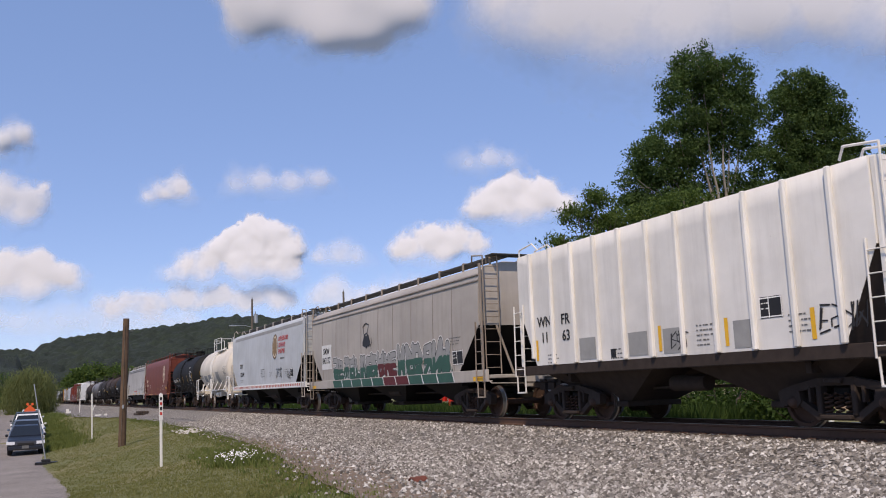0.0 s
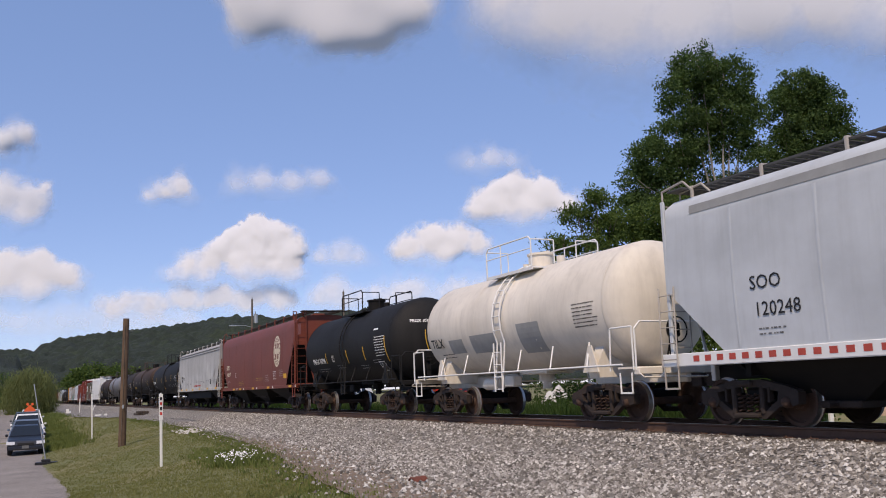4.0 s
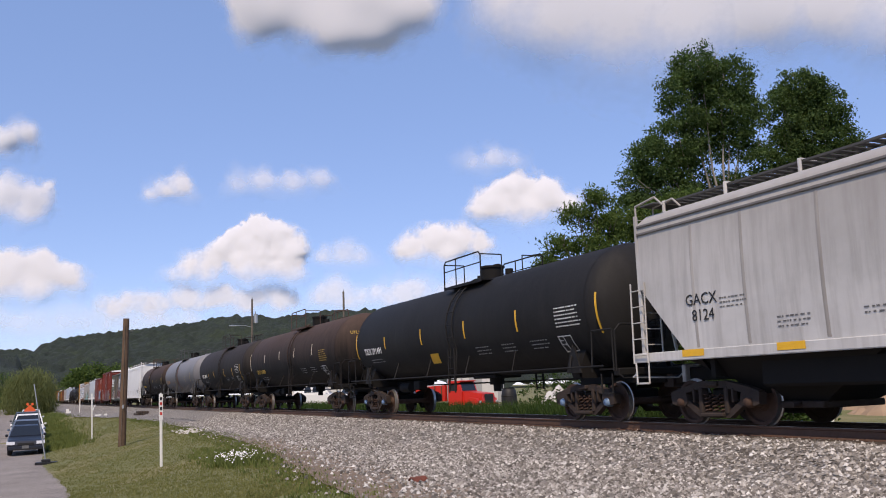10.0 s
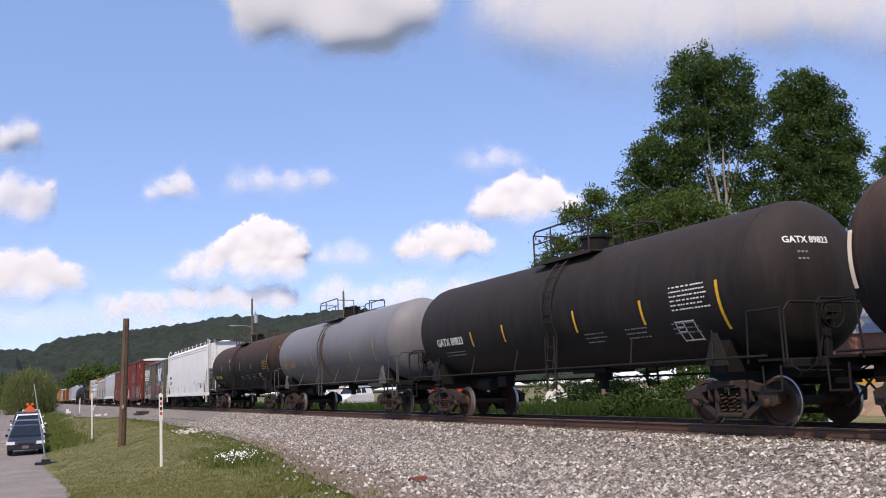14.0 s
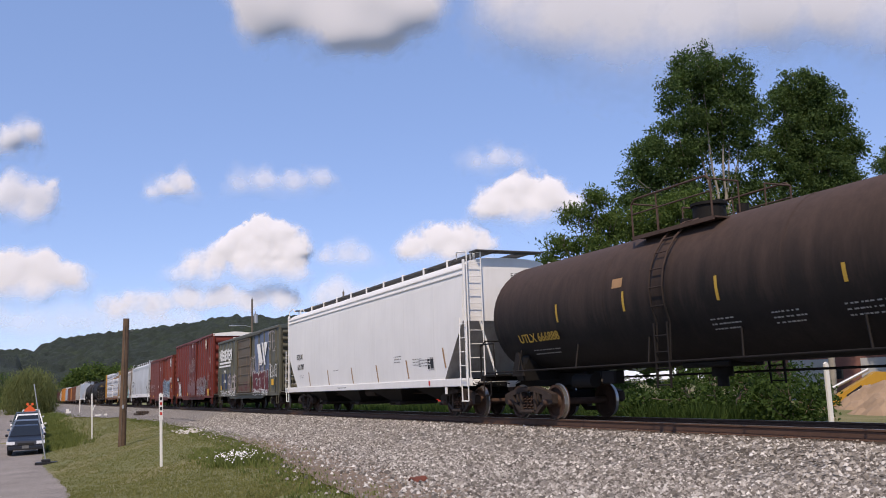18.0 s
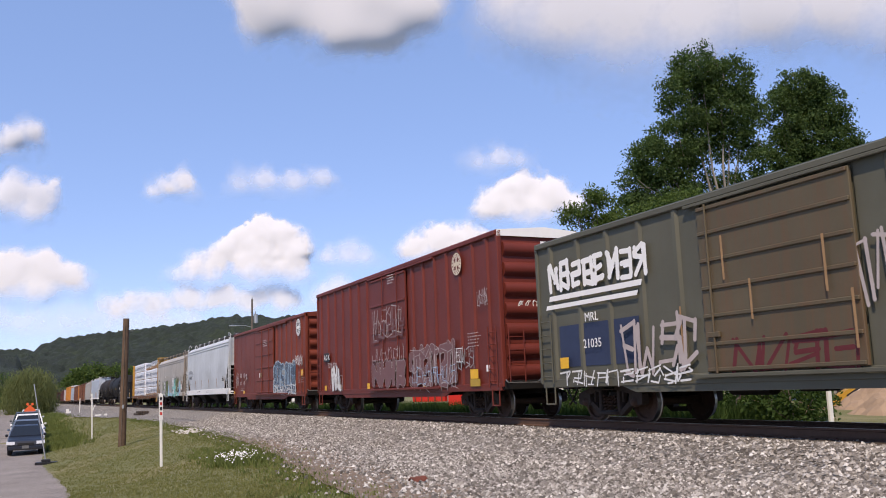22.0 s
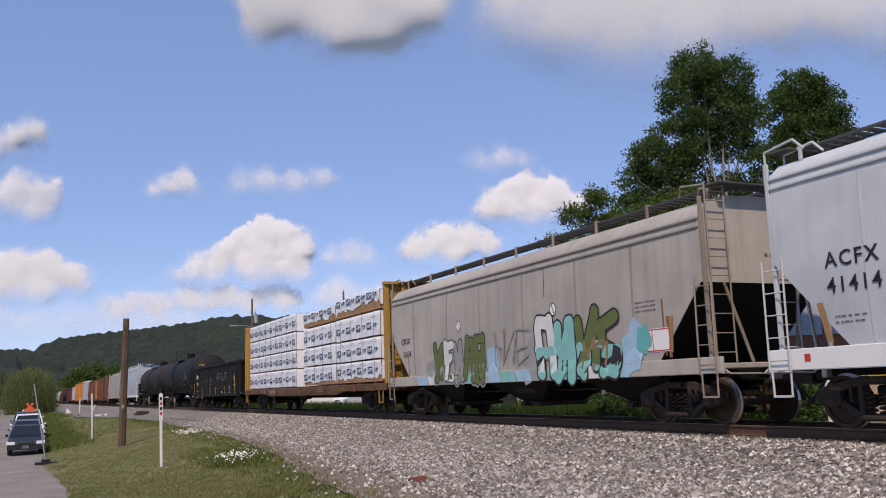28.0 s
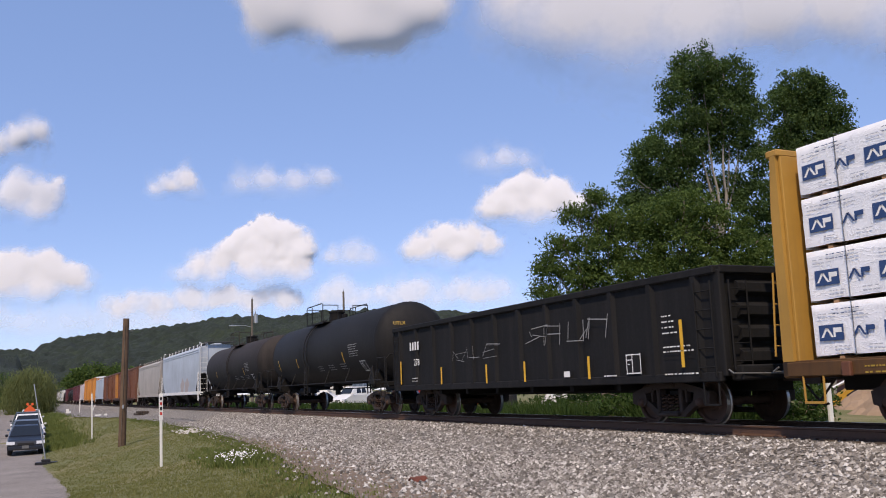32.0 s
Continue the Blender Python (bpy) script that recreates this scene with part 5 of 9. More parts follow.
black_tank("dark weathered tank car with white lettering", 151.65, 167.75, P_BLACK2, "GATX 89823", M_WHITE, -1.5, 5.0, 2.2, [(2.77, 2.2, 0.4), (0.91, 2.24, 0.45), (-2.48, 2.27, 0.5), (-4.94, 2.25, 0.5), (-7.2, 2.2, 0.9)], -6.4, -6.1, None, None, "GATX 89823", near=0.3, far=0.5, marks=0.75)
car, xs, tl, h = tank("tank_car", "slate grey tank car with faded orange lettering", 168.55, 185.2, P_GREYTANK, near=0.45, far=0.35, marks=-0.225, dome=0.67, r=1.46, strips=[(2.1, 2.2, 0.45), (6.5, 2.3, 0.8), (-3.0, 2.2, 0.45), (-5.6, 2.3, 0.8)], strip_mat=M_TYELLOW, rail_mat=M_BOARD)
text_on(car, "UTLX  668881", S_TAN, xs(2.12) - 0.012, 6.75, 2.02, 0.34, tl(2.12), bold=0.006)
bars(car, S_TAN, xs, 5.2, 1.78, 0.9, 2)
bars(car, S_TAN, xs, 3.9, 1.78, 0.7, 2)
framed(car, xs, 3.2, 2.2, 0.28, 0.3, P_GREYTANK, S_TAN)
# rust brown field that also paints the ladder's shadow onto the shell
decal(car, "backing_plate", P_RUSTBOX, xs, 0.67, 2.4, 0.42, 1.8, "rust-stained field with the ladder's shadow painted in", off=0.006, n=14)
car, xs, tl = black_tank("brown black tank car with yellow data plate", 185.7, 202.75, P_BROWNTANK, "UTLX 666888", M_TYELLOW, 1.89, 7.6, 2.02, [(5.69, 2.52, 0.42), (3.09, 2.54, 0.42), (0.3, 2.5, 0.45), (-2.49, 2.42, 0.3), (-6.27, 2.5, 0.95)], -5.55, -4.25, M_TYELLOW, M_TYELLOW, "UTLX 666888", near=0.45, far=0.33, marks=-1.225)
decal(car, "reflective_strip", S_TAN, xs, 3.3, 2.95, 0.35, 0.2)

# long clean white hopper
# grey slope sheets: shade under the white ends put into their colour
car, w, h = hopper("covered_hopper", "clean white long covered hopper with tan strips", 203.2, 222.7, P_WHITE, marks=-0.45, slope_mat=P_SEAM_SHADE, ze=4.34, zr=4.62, zs=0.90, sill_h=0.22, cut=2.75, cutl=1.4, bays=4)
x = on(w)
text_on(car, "EQUX", M_BLACK, x(2.45) - 0.008, 8.30, 2.36, 0.34, bold=0.003)
text_on(car, "631787", M_BLACK, x(1.95) - 0.01, 8.22, 1.90, 0.34, bold=0.003)
for y, z in ((6.41, 1.45), (3.71, 1.45), (0.73, 1.45), (-1.96, 1.45), (-4.73, 1.5), (-7.6, 1.75)):
    decal(car, "reflective_strip", S_TAN, x, y, z, 0.10, 0.6, slant=0.14)
framed(car, x, -6.6, 1.62, 0.5, 0.38)
decal(car, "marking", M_RED, lambda z: -1.524, -6.5, 1.02, 0.12, 0.14, n=1)
for y, z, r in ((-3.6, 1.95, 3), (-5.2, 1.8, 3), (-5.7, 1.75, 3), (7.9, 1.62, 2), (3.0, 1.7, 1)):
    bars(car, M_STENCIL, x, y, z, 0.7, r)
bars(car, M_BLACK, lambda z: -1.522, 2.5, 1.0, 1.2, 1)
text_on(car, "EQUX", M_BLACK, -0.15, -h + 0.33, 3.95, 0.22, end=True)
text_on(car, "631787", M_BLACK, -0.15, -h + 0.33, 3.68, 0.22, end=True)
for k in range(4):
    decal(car, "end_data", M_BLACK, lambda z: -0.35 + 0 * z, -h + 0.325, 3.45 - 0.1 * k, 0.004, 0.03, n=1)
part("tow_plate", MB().box((-1.5, -h + 2.1, 0.78), (0.03, 0.13, 0.2), 0.01), P_WHITE, car)

# olive green boxcar
car, xf, h = boxcar("boxcar", "olive green boxcar with blue panel and graffiti", 224.1, 239.4, P_GREEN, marks=-0.15, roof_mat=P_BLUEGREEN, door_mat=P_GREENDOOR, ze=4.24, zr=4.42, posts=5, door=(-1.6, 1.8), ends=9, panels=6, plug=False)
x2 = lambda z: -1.478
S_FADED = paint("faded_blue_panel_paint", (0.115, 0.15, 0.235), dirt=0.3, rust=0.2)
for a, b in ((-2.2, -3.18), (-3.38, -4.35), (-4.55, -5.52)):
    decal(car, "blue_panel", S_FADED, x2, (a + b) / 2, 2.66, a - b, 2.95, "faded blue painted panel", off=0.004, n=1)
x3 = lambda z: -1.548
poly(car, "logo_shape", M_WHITE, -1.552, [(-3.02, 3.53), (-3.75, 3.53), (-4.32, 2.56), (-4.03, 2.37), (-3.54, 2.41)], "white slanted logo shape")
poly(car, "logo_shape", M_WHITE, -1.552, [(-4.08, 3.57), (-4.42, 3.55), (-4.94, 2.37), (-4.64, 2.38)], "white slanted logo shape")
poly(car, "logo_shape", M_WHITE, -1.552, [(-4.66, 3.54), (-5.36, 3.54), (-4.89, 2.81), (-4.69, 3.15)], "white pointed logo shape")
G = Graffiti(30, lambda z: -1.545)
G.piece(car, 7.2, 3.5, 3.0, 3.66, M_WHITE, None, 8, fat=0.26)
decal(car, "logo_bar", M_WHITE, x3, 5.45, 2.86, 3.5, 0.12, slant=-0.05, n=1)
decal(car, "logo_bar", M_WHITE, x3, 5.6, 2.66, 3.5, 0.10, slant=-0.05, n=1)
decal(car, "blue_panel", S_BLUE, x2, 5.45, 1.72, 3.0, 0.95, "dark blue painted field", off=0.004, n=1)
text_on(car, "MRL", M_WHITE, -1.55, 5.80, 2.22, 0.28)
text_on(car, "21035", M_WHITE, -1.55, 5.90, 1.64, 0.28)
decal(car, "reflective_strip", M_YELLOW, x3, 6.7, 1.34, 0.35, 0.25, n=1)
decal(car, "reflective_strip", M_YELLOW, x3, -6.35, 1.45, 0.45, 0.30, n=1)
G = Graffiti(31, x3)
G.tag(car, -1.2, -2.6, 2.45, 0.9, S_PINKW, 3, 0.06)
G.tag(car, -2.9, -4.4, 2.2, 0.6, S_PINKW, 3, 0.05)
G.piece(car, -2.0, -5.4, 1.02, 1.98, S_MAROON, S_WHITE, 5, fat=0.40, rim=0.05)
G.tag(car, -5.6, -7.2, 2.0, 0.6, S_WHITE, 4, 0.04)
G.tag(car, -5.4, -7.0, 3.5, 0.9, S_PINKW, 3, 0.04)
G.tag(car, 4.6, 2.2, 1.55, 0.95, S_PINKW, 4, 0.10)
G.tag(car, 1.4, -1.2, 1.25, 0.5, S_MAROON, 4, 0.09)
for y, z, hh in ((-0.9, 2.6, 0.9), (0.7, 2.2, 0.7), (1.3, 3.0, 0.8), (-1.35, 1.7, 0.9), (-5.9, 2.3, 1.2), (2.6, 1.8, 0.9)):
    decal(car, "rust_run", S_TAN, lambda z: -1.62 if abs(y) < 1.6 else -1.55, y, z, 0.05, hh, "rust running down the sheet", n=1)
G.tag(car, 6.9, 2.4, 0.98, 0.28, S_WHITE, 10, 0.04)
G.tag(car, -2.0, -5.4, 0.98, 0.26, S_WHITE, 9, 0.04)

# tall red boxcar
car, xf, h = boxcar("boxcar", "tall red boxcar with white end cap and graffiti", 241.4, 257.6, P_BOXRED, ze=5.0, zr=5.12, posts=7, door=(-1.85, 1.35), ends=7, end_cap=M_WHITE, panels=4, zs=0.86)
emblem(car, x3, -5.75, 4.42, 0.62, 0.66, S_CREAM, P_BOXRED)
framed(car, x3, -5.75, 1.78, 0.42, 0.42, P_BOXRED)
decal(car, "reflective_strip", M_YELLOW, x3, -6.62, 1.22, 0.48, 0.26, n=1)
decal(car, "reflective_strip", M_TYELLOW, x3, -6.66, 0.98, 0.6, 0.2, n=1)
for y in (5.0, 1.8, -3.2, 6.9):
    decal(car, "reflective_strip", M_YELLOW, x3, y, 1.02, 0.28, 0.2, n=1)
xd = lambda z: -1.62
G = Graffiti(41, xd)
G.tag(car, 1.1, -1.6, 3.15, 0.85, S_PINKW, 6, 0.035)
G.tag(car, 1.2, -1.7, 2.9, 0.5, S_DULL, 5, 0.06)
G.tag(car, 1.2, -1.7, 1.85, 0.8, S_PINKW, 6, 0.03)
G.piece(car, 1.2, -1.8, 1.05, 1.8, S_DULL, S_PINKW, 4, fat=0.34, rim=0.02)
G = Graffiti(42, x3)
G.piece(car, -2.0, -5.5, 0.95, 2.1, S_DULL, S_PINKW, 6, fat=0.38, rim=0.025)
G.tag(car, -2.0, -5.6, 1.5, 1.1, S_PINKW, 9, 0.022)
G.tag(car, -2.2, -5.4, 1.3, 0.5, S_SKY, 8, 0.018)
G.tag(car, -5.6, -6.6, 1.7, 0.5, S_GREYP, 4, 0.03)
G.piece(car, 6.1, 4.9, 0.95, 1.85, S_WHITE, S_GREYP, 3, fat=0.34, rim=0.04)
G.tag(car, 6.3, 4.7, 1.2, 0.5, S_PINKW, 5, 0.03)
G.tag(car, -7.0, -7.6, 3.3, 0.4, S_PINKW, 4, 0.02)
bars(car, M_WHITE, xd, -0.45, 4.75, 0.6, 4)
decal(car, "paint_patch", M_BLACK, x3, 6.75, 2.27, 0.75, 0.36, "black field behind the initials", off=0.003, n=1)
text_on(car, "AO K", M_WHITE, -1.557, 7.08, 2.16, 0.30, space=1.1)
text_on(car, "728 020", S_PINKW, -1.557, 6.55, 1.82, 0.30, space=1.15)
bars(car, S_PINKW, x3, -6.3, 2.35, 0.8, 5)
decal(car, "marking", M_WHITE, x3, -7.45, 1.35, 0.2, 0.18, n=1)
part("end_plate", MB().box((0.15, -h - 0.085, 4.62), (0.62, 0.01, 0.24)), M_WHITE, car, "white plate with initials")
text_on(car, "AOK", M_BLACK, -0.05, -h - 0.095, 4.54, 0.22, end=True)
text_on(car, "728020", M_WHITE, 0.60, -h - 0.085, 4.54, 0.22, end=True)
mb = MB()
rg = random.Random(5)
for k in range(9):
    y = -h - 0.09
    px, pz = -0.95 + 0.24 * k, 2.98 + rg.uniform(-.04, .04)
    pts = [(px + 0.11 * math.cos(a * 1.1) + 0.03 * a, y, pz + 0.11 * math.sin(a * 1.7 + k)) for a in [i * 0.55 for i in range(9)]]
    mb.tube(pts, 0.014, 4)
part("graffiti", mb, S_WHITE, car, "thin white tag on the end")

# fresher red boxcar
car, xf, h = boxcar("boxcar", "bright red boxcar with blue-grey graffiti", 259.5, 274.55, P_BOXRED2, marks=0.075, ze=4.42, zr=4.56, posts=6, door=(-1.95, 1.6), ends=7, panels=5, zs=0.84, flush=True)
emblem(car, x3, -6.65, 3.85, 0.72, 0.78, M_WHITE, S_BLACK)
G = Graffiti(51, x3)
G.piece(car, -2.0, -6.2, 0.85, 2.2, S_GREYP, S_WHITE, 5, fat=0.30, rim=0.04)
G.piece(car, -2.1, -6.1, 0.88, 2.25, S_NAVY, S_SKY, 6, halo=S_GREYP, fat=0.38, rim=0.05)
G.tag(car, -2.1, -6.1, 1.7, 1.0, S_SKY, 9, 0.03)
G.tag(car, -2.0, -6.2, 1.05, 0.4, S_WHITE, 10, 0.04)
G.tag(car, -6.2, -7.3, 2.35, 0.35, S_WHITE, 6, 0.035)
G.tag(car, 6.6, 6.0, 1.75, 0.7, S_PINKW, 3, 0.04)
for y, tx in ((5.6, "722"), (4.75, "419")):
    text_on(car, tx, S_PINKW, -1.556, y, 1.42, 0.28)
    for k in range(2):
        decal(car, "lettering_block", S_PINKW, x3, y - 0.1 - 0.22 * k, 1.95, 0.13, 0.26, n=1)
framed(car, x3, 4.0, 1.85, 0.25, 0.35, P_BOXRED2)
bars(car, M_WHITE, xd, -0.3, 3.62, 0.7, 4)
bars(car, S_PINKW, x3, -6.6, 1.8, 0.9, 6)
bars(car, S_PINKW, x3, 5.4, 1.2, 1.0, 2)
decal(car, "marking", M_WHITE, xd, 0.55, 1.85, 0.16, 0.24, n=1)
decal(car, "marking", S_GOLD, xd, 0.25, 1.85, 0.25, 0.24, n=1)
for y in (7.2, 4.6, 0.2, -7.2):
    decal(car, "reflective_strip", M_YELLOW, x3, y, 1.0 if y > -7 else 1.75, 0.42, 0.16 if y > -7 else 0.3, n=1)

# pale grey hopper
car, w, h = hopper("covered_hopper", "pale grey covered hopper with tan strips", 276.0, 292.1, P_PALEGREY, ze=4.22, zr=4.55, zs=0.96, sill_h=0.34, sill_mat=P_WHITE, cut=2.7, cutl=1.3)
x = on(w)
text_on(car, "ACFX", M_BLACK, x(2.65) - 0.008, 6.68, 2.52, 0.34, space=1.2, bold=0.003)
text_on(car, "41414", M_BLACK, x(2.2) - 0.008, 6.68, 2.12, 0.34, space=1.2, bold=0.003)
for y in (6.8, 4.0, 1.5, -1.2, -4.0, -6.6):
    decal(car, "reflective_strip", S_TAN, x, y, 1.68, 0.12, 0.62, slant=0.12)
framed(car, x, 5.25, 2.5, 0.25, 0.3, P_PALEGREY, M_BLACK)
bars(car, M_STENCIL, x, 6.6, 1.75, 0.6, 2)
bars(car, M_BLACK, lambda z: -1.522, 3.2, 1.18, 1.4, 1, h=0.07)
bars(car, M_BLACK, lambda z: -1.522, -0.4, 1.2, 1.0, 2)
framed(car, x, -6.1, 1.9, 0.5, 0.36)
decal(car, "marking", M_RED, lambda z: -1.524, 7.2, 1.15, 0.12, 0.12, n=1)

S_RUSTRUN = spray("rust_run", (0.22, 0.11, 0.045))
# weathered hopper with teal graffiti
car, w, h = hopper("covered_hopper", "weathered beige covered hopper with teal graffiti", 293.2, 309.3, P_GREYBEIGE2, post_mat=P_STAINED, lad=P_STAINED, seam_mat=P_SEAM2, eave_mat=P_SEAM2, seams=6, ze=3.92, zr=4.36, zs=0.96, sill_h=0.30, cut=2.65, cutl=1.35)
x = on(w)
text_on(car, "CRDX", M_BLACK, x(2.4) - 0.008, 6.85, 2.32, 0.27)
text_on(car, "12634", M_BLACK, x(2.0) - 0.008, 6.72, 1.90, 0.27)
S_OLIVE, S_AQUA = spray("olive_spray", (0.12, 0.15, 0.045)), spray("pale_teal_spray", (0.22, 0.50, 0.46))
x4 = lambda z: min(x(z), -1.524) if z < 1.28 else x(z)
G = Graffiti(61, x4)
for y, z, ww, hh, m in ((-5.55, 1.55, 0.8, 1.1, S_SKY), (-1.5, 1.45, 1.0, 1.0, S_GREYP), (0.55, 1.5, 0.8, 0.7, S_SKY), (4.5, 1.45, 0.7, 0.6, S_GREYP), (-5.9, 1.7, 0.4, 0.7, S_TEAL)):
    mb = MB()
    G.blob(mb, y, z, ww, hh, wob=0.22)
    part("graffiti", mb, m, car, "pale sprayed blot")
    G.k += 1
for k, m in enumerate((S_SKY, S_WHITE, S_GREYP, S_OLIVE, S_AQUA, S_WHITE, S_SKY, S_AQUA, S_SKY, S_GREYP, S_AQUA, S_SKY, S_WHITE, S_SKY)):
    decal(car, "graffiti", m, lambda z: -1.525, 5.2 - 0.78 * k, 1.10, 0.70, 0.27, "sprayed sill patch", slant=0.16, n=1)
G.piece(car, 4.15, 1.0, 1.0, 2.2, (S_OLIVE, S_WHITE, S_GREYP, S_OLIVE), S_BLACK, 5, halo=S_GREYP, fat=0.36, rim=0.06)
G.piece(car, -1.8, -5.15, 0.99, 2.36, (S_WHITE, S_AQUA, S_OLIVE, S_OLIVE), S_BLACK, 4, low=S_AQUA, fat=0.36, rim=0.08)
G.tag(car, 0.6, -1.4, 1.9, 0.8, S_GREYP, 3, 0.05)
G.tag(car, -3.6, -4.6, 1.5, 0.5, S_GOLD, 2, 0.10)
for y in (2.53, -2.58):
    disc(car, "warning_disc", M_WHITE, x, y, 2.62, 0.26, 0.30)
    disc(car, "warning_ring", M_BLACK, x, y, 2.62, 0.28, 0.32, 0.006, 0.86)
    decal(car, "warning_bar", M_BLACK, x, y, 2.62, 0.03, 0.22, off=0.007, slant=0.1, n=1)
framed(car, x, -6.25, 1.66, 0.9, 0.46, M_WHITE, M_RED)
decal(car, "reflective_strip", S_TAN, x, -6.75, 1.75, 0.12, 0.7, slant=-0.1)
bars(car, M_STENCIL, x, -5.7, 2.45, 0.7, 3)
for y, z, ww, hh in ((-6.55, 1.9, 0.05, 1.1), (-6.68, 1.7, 0.09, 0.8), (6.3, 1.6, 0.05, 0.6), (-2.2, 3.3, 0.03, 0.7)):
    decal(car, "rust_run", S_RUSTRUN, x, y, z, ww, hh, "rust running down the sheet", off=0.003)
text_on(car, "= = = =", M_STENCIL, 0.1, -h + 0.34, 3.15, 0.16, end=True)
part("rust_run", MB().box((0.55, -h + 0.345, 3.75), (0.10, 0.004, 0.5)), S_RUSTRUN, car, "rust running down the end sheet")

# ---------------- bulkhead flat with wrapped lumber ----------------
def wrap_mat():
    k = NT("white_plastic_wrap")
    vec = k.coord((1, 1, 1))
    fine, smear = k.noise(vec, 22, 4, 0.6), k.noise(vec, 1.2, 4)
    folds = []
    for stretch in ((1.0, 0.7, 2.6), (1.6, 2.2, 0.8)):
        nz = k.n("ShaderNodeTexNoise", Scale=2.4, Detail=5, Roughness=0.55, Distortion=1.2)
        k.l(k.coord(stretch), nz.inputs["Vector"])
        folds.append(k.ramp(nz.outputs[0], (0.30, mono(0)), (0.47, mono(0.25)), (0.5, mono(1)), (0.54, mono(0.25)), (0.75, mono(0))))
    k.l(k.ramp(smear, (0.3, (0.80, 0.81, 0.84)), (0.7, (0.89, 0.89, 0.90))), k.b.inputs["Base Color"])
    k.b.inputs["Roughness"].default_value = 0.34
    k.bump(k.mix(0.12, k.mix(0.5, folds[0], folds[1]), fine), 0.36, 0.035)
    return k.m


M_WRAP = wrap_mat()
M_LUMBER = plain("fresh_cut_lumber", (0.40, 0.235, 0.125), 0.85, 0, 0.35, 5.0)
M_FAINT = plain("faint_grey_print", (0.46, 0.48, 0.53), 0.5, 0, 0.1, 5.0, 0)
M_LOGO = plain("dark_blue_print", (0.03, 0.065, 0.17), 0.5, 0, 0.1, 5.0, 0)
Y0, Y1 = 309.7, 331.7
flat_c = (Y0 + Y1) / 2
flat = thing("bulkhead_flatcar", "rusty yellow bulkhead flatcar loaded with wrapped lumber", "flatcar", "cars of the freight train", loc=(TRACK_X, flat_c, 0))
CARS.append((flat, flat_c))
FH = (Y1 - Y0) / 2
P_RUSTDECK = paint("rusty_yellow_sill_paint", (0.12, 0.06, 0.022), dirt=1.0, dirt_col=(0.045, 0.026, 0.016), rust=0.9, fade=0.3)
part("deck", MB().box((0, 0, 1.06), (2.9, 2 * FH, 0.10), 0.01), P_RUSTDECK, flat)
for sg in (-1, 1):
    part("side_sill", MB().box((sg * 1.46, 0, 0.97), (0.09, 2 * FH, 0.23), 0.015).prism([(-6.5, 0.86), (6.5, 0.86), (5.5, 0.74), (-5.5, 0.74)], 0, sg * 1.46 - 0.04, sg * 1.46 + 0.04), P_RUSTDECK, flat)
    b = new("bulkhead")
    b.parent, b.location = flat, (0, sg * (FH - 0.16), 0)
    part("bulkhead_plate", MB().box((0, 0, 2.8), (2.8, 0.06, 3.5), 0.01), P_YELLOW, b)
    for xx in (-1.38, -0.7, 0, 0.7, 1.38):
        part("bulkhead_post", MB().prism([(sg * 0.03, 1.1), (sg * 0.26, 1.1), (sg * 0.22, 3.6), (sg * 0.14, 4.58), (sg * 0.03, 4.58)], 0, xx - 0.09, xx + 0.09), P_YELLOW, b)
    for z in (1.7, 2.5, 3.3, 4.1):
        part("bulkhead_rib", MB().box((0, sg * 0.08, z), (2.6, 0.12, 0.1), 0.02), P_YELLOW, b)
    part("bulkhead_cap", MB().box((0, sg * 0.10, 4.6), (2.95, 0.26, 0.12), 0.02), P_YELLOW, b)
    ladder(flat, "end_ladder", P_YELLOW, (-1.2, sg * (FH + 0.3), 1.2), (-1.2, sg * (FH + 0.2), 2.6), (1, 0, 0), 0.42, 4)
    stirrup(flat, sg * (FH - 0.5), 0.86, P_YELLOW, -1.48)
    truck(flat, sg * (FH - 2.4))
    part("end_sill", MB().box((0, sg * (FH + 0.1), 0.98), (2.7, 0.3, 0.3), 0.03), P_RUSTDECK, flat)
couplers(flat, FH + 0.2)
cut_lever(flat, FH + 0.2, M_GALV)
part("centre_sill", MB().box((0, 0, 0.8), (0.5, 2 * FH, 0.4), 0.03), M_STEEL, flat)
for k in range(11):
    part("stake_pocket", MB().box((-1.53, -FH + 1.2 + 1.96 * k, 0.95), (0.08, 0.16, 0.22), 0.015), P_RUSTBOX, flat)
part("brake_cylinder", MB().cyl((-0.6, 1.2, 0.72), (-0.6, 2.2, 0.72), 0.18, 12), M_STEEL, flat)
text_on(flat, "TTZX", S_PINKW, -1.512, 6.4, 0.86, 0.22)
for k in range(6):
    decal(flat, "lettering_block", S_PINKW, lambda z: -1.511, 5.1 - 0.2 * k, 0.93, 0.12, 0.18, n=1)
for k in range(7):
    bars(flat, M_TYELLOW, lambda z: -1.511, 9.5 - 3.1 * k, 0.98, 0.7, 2)


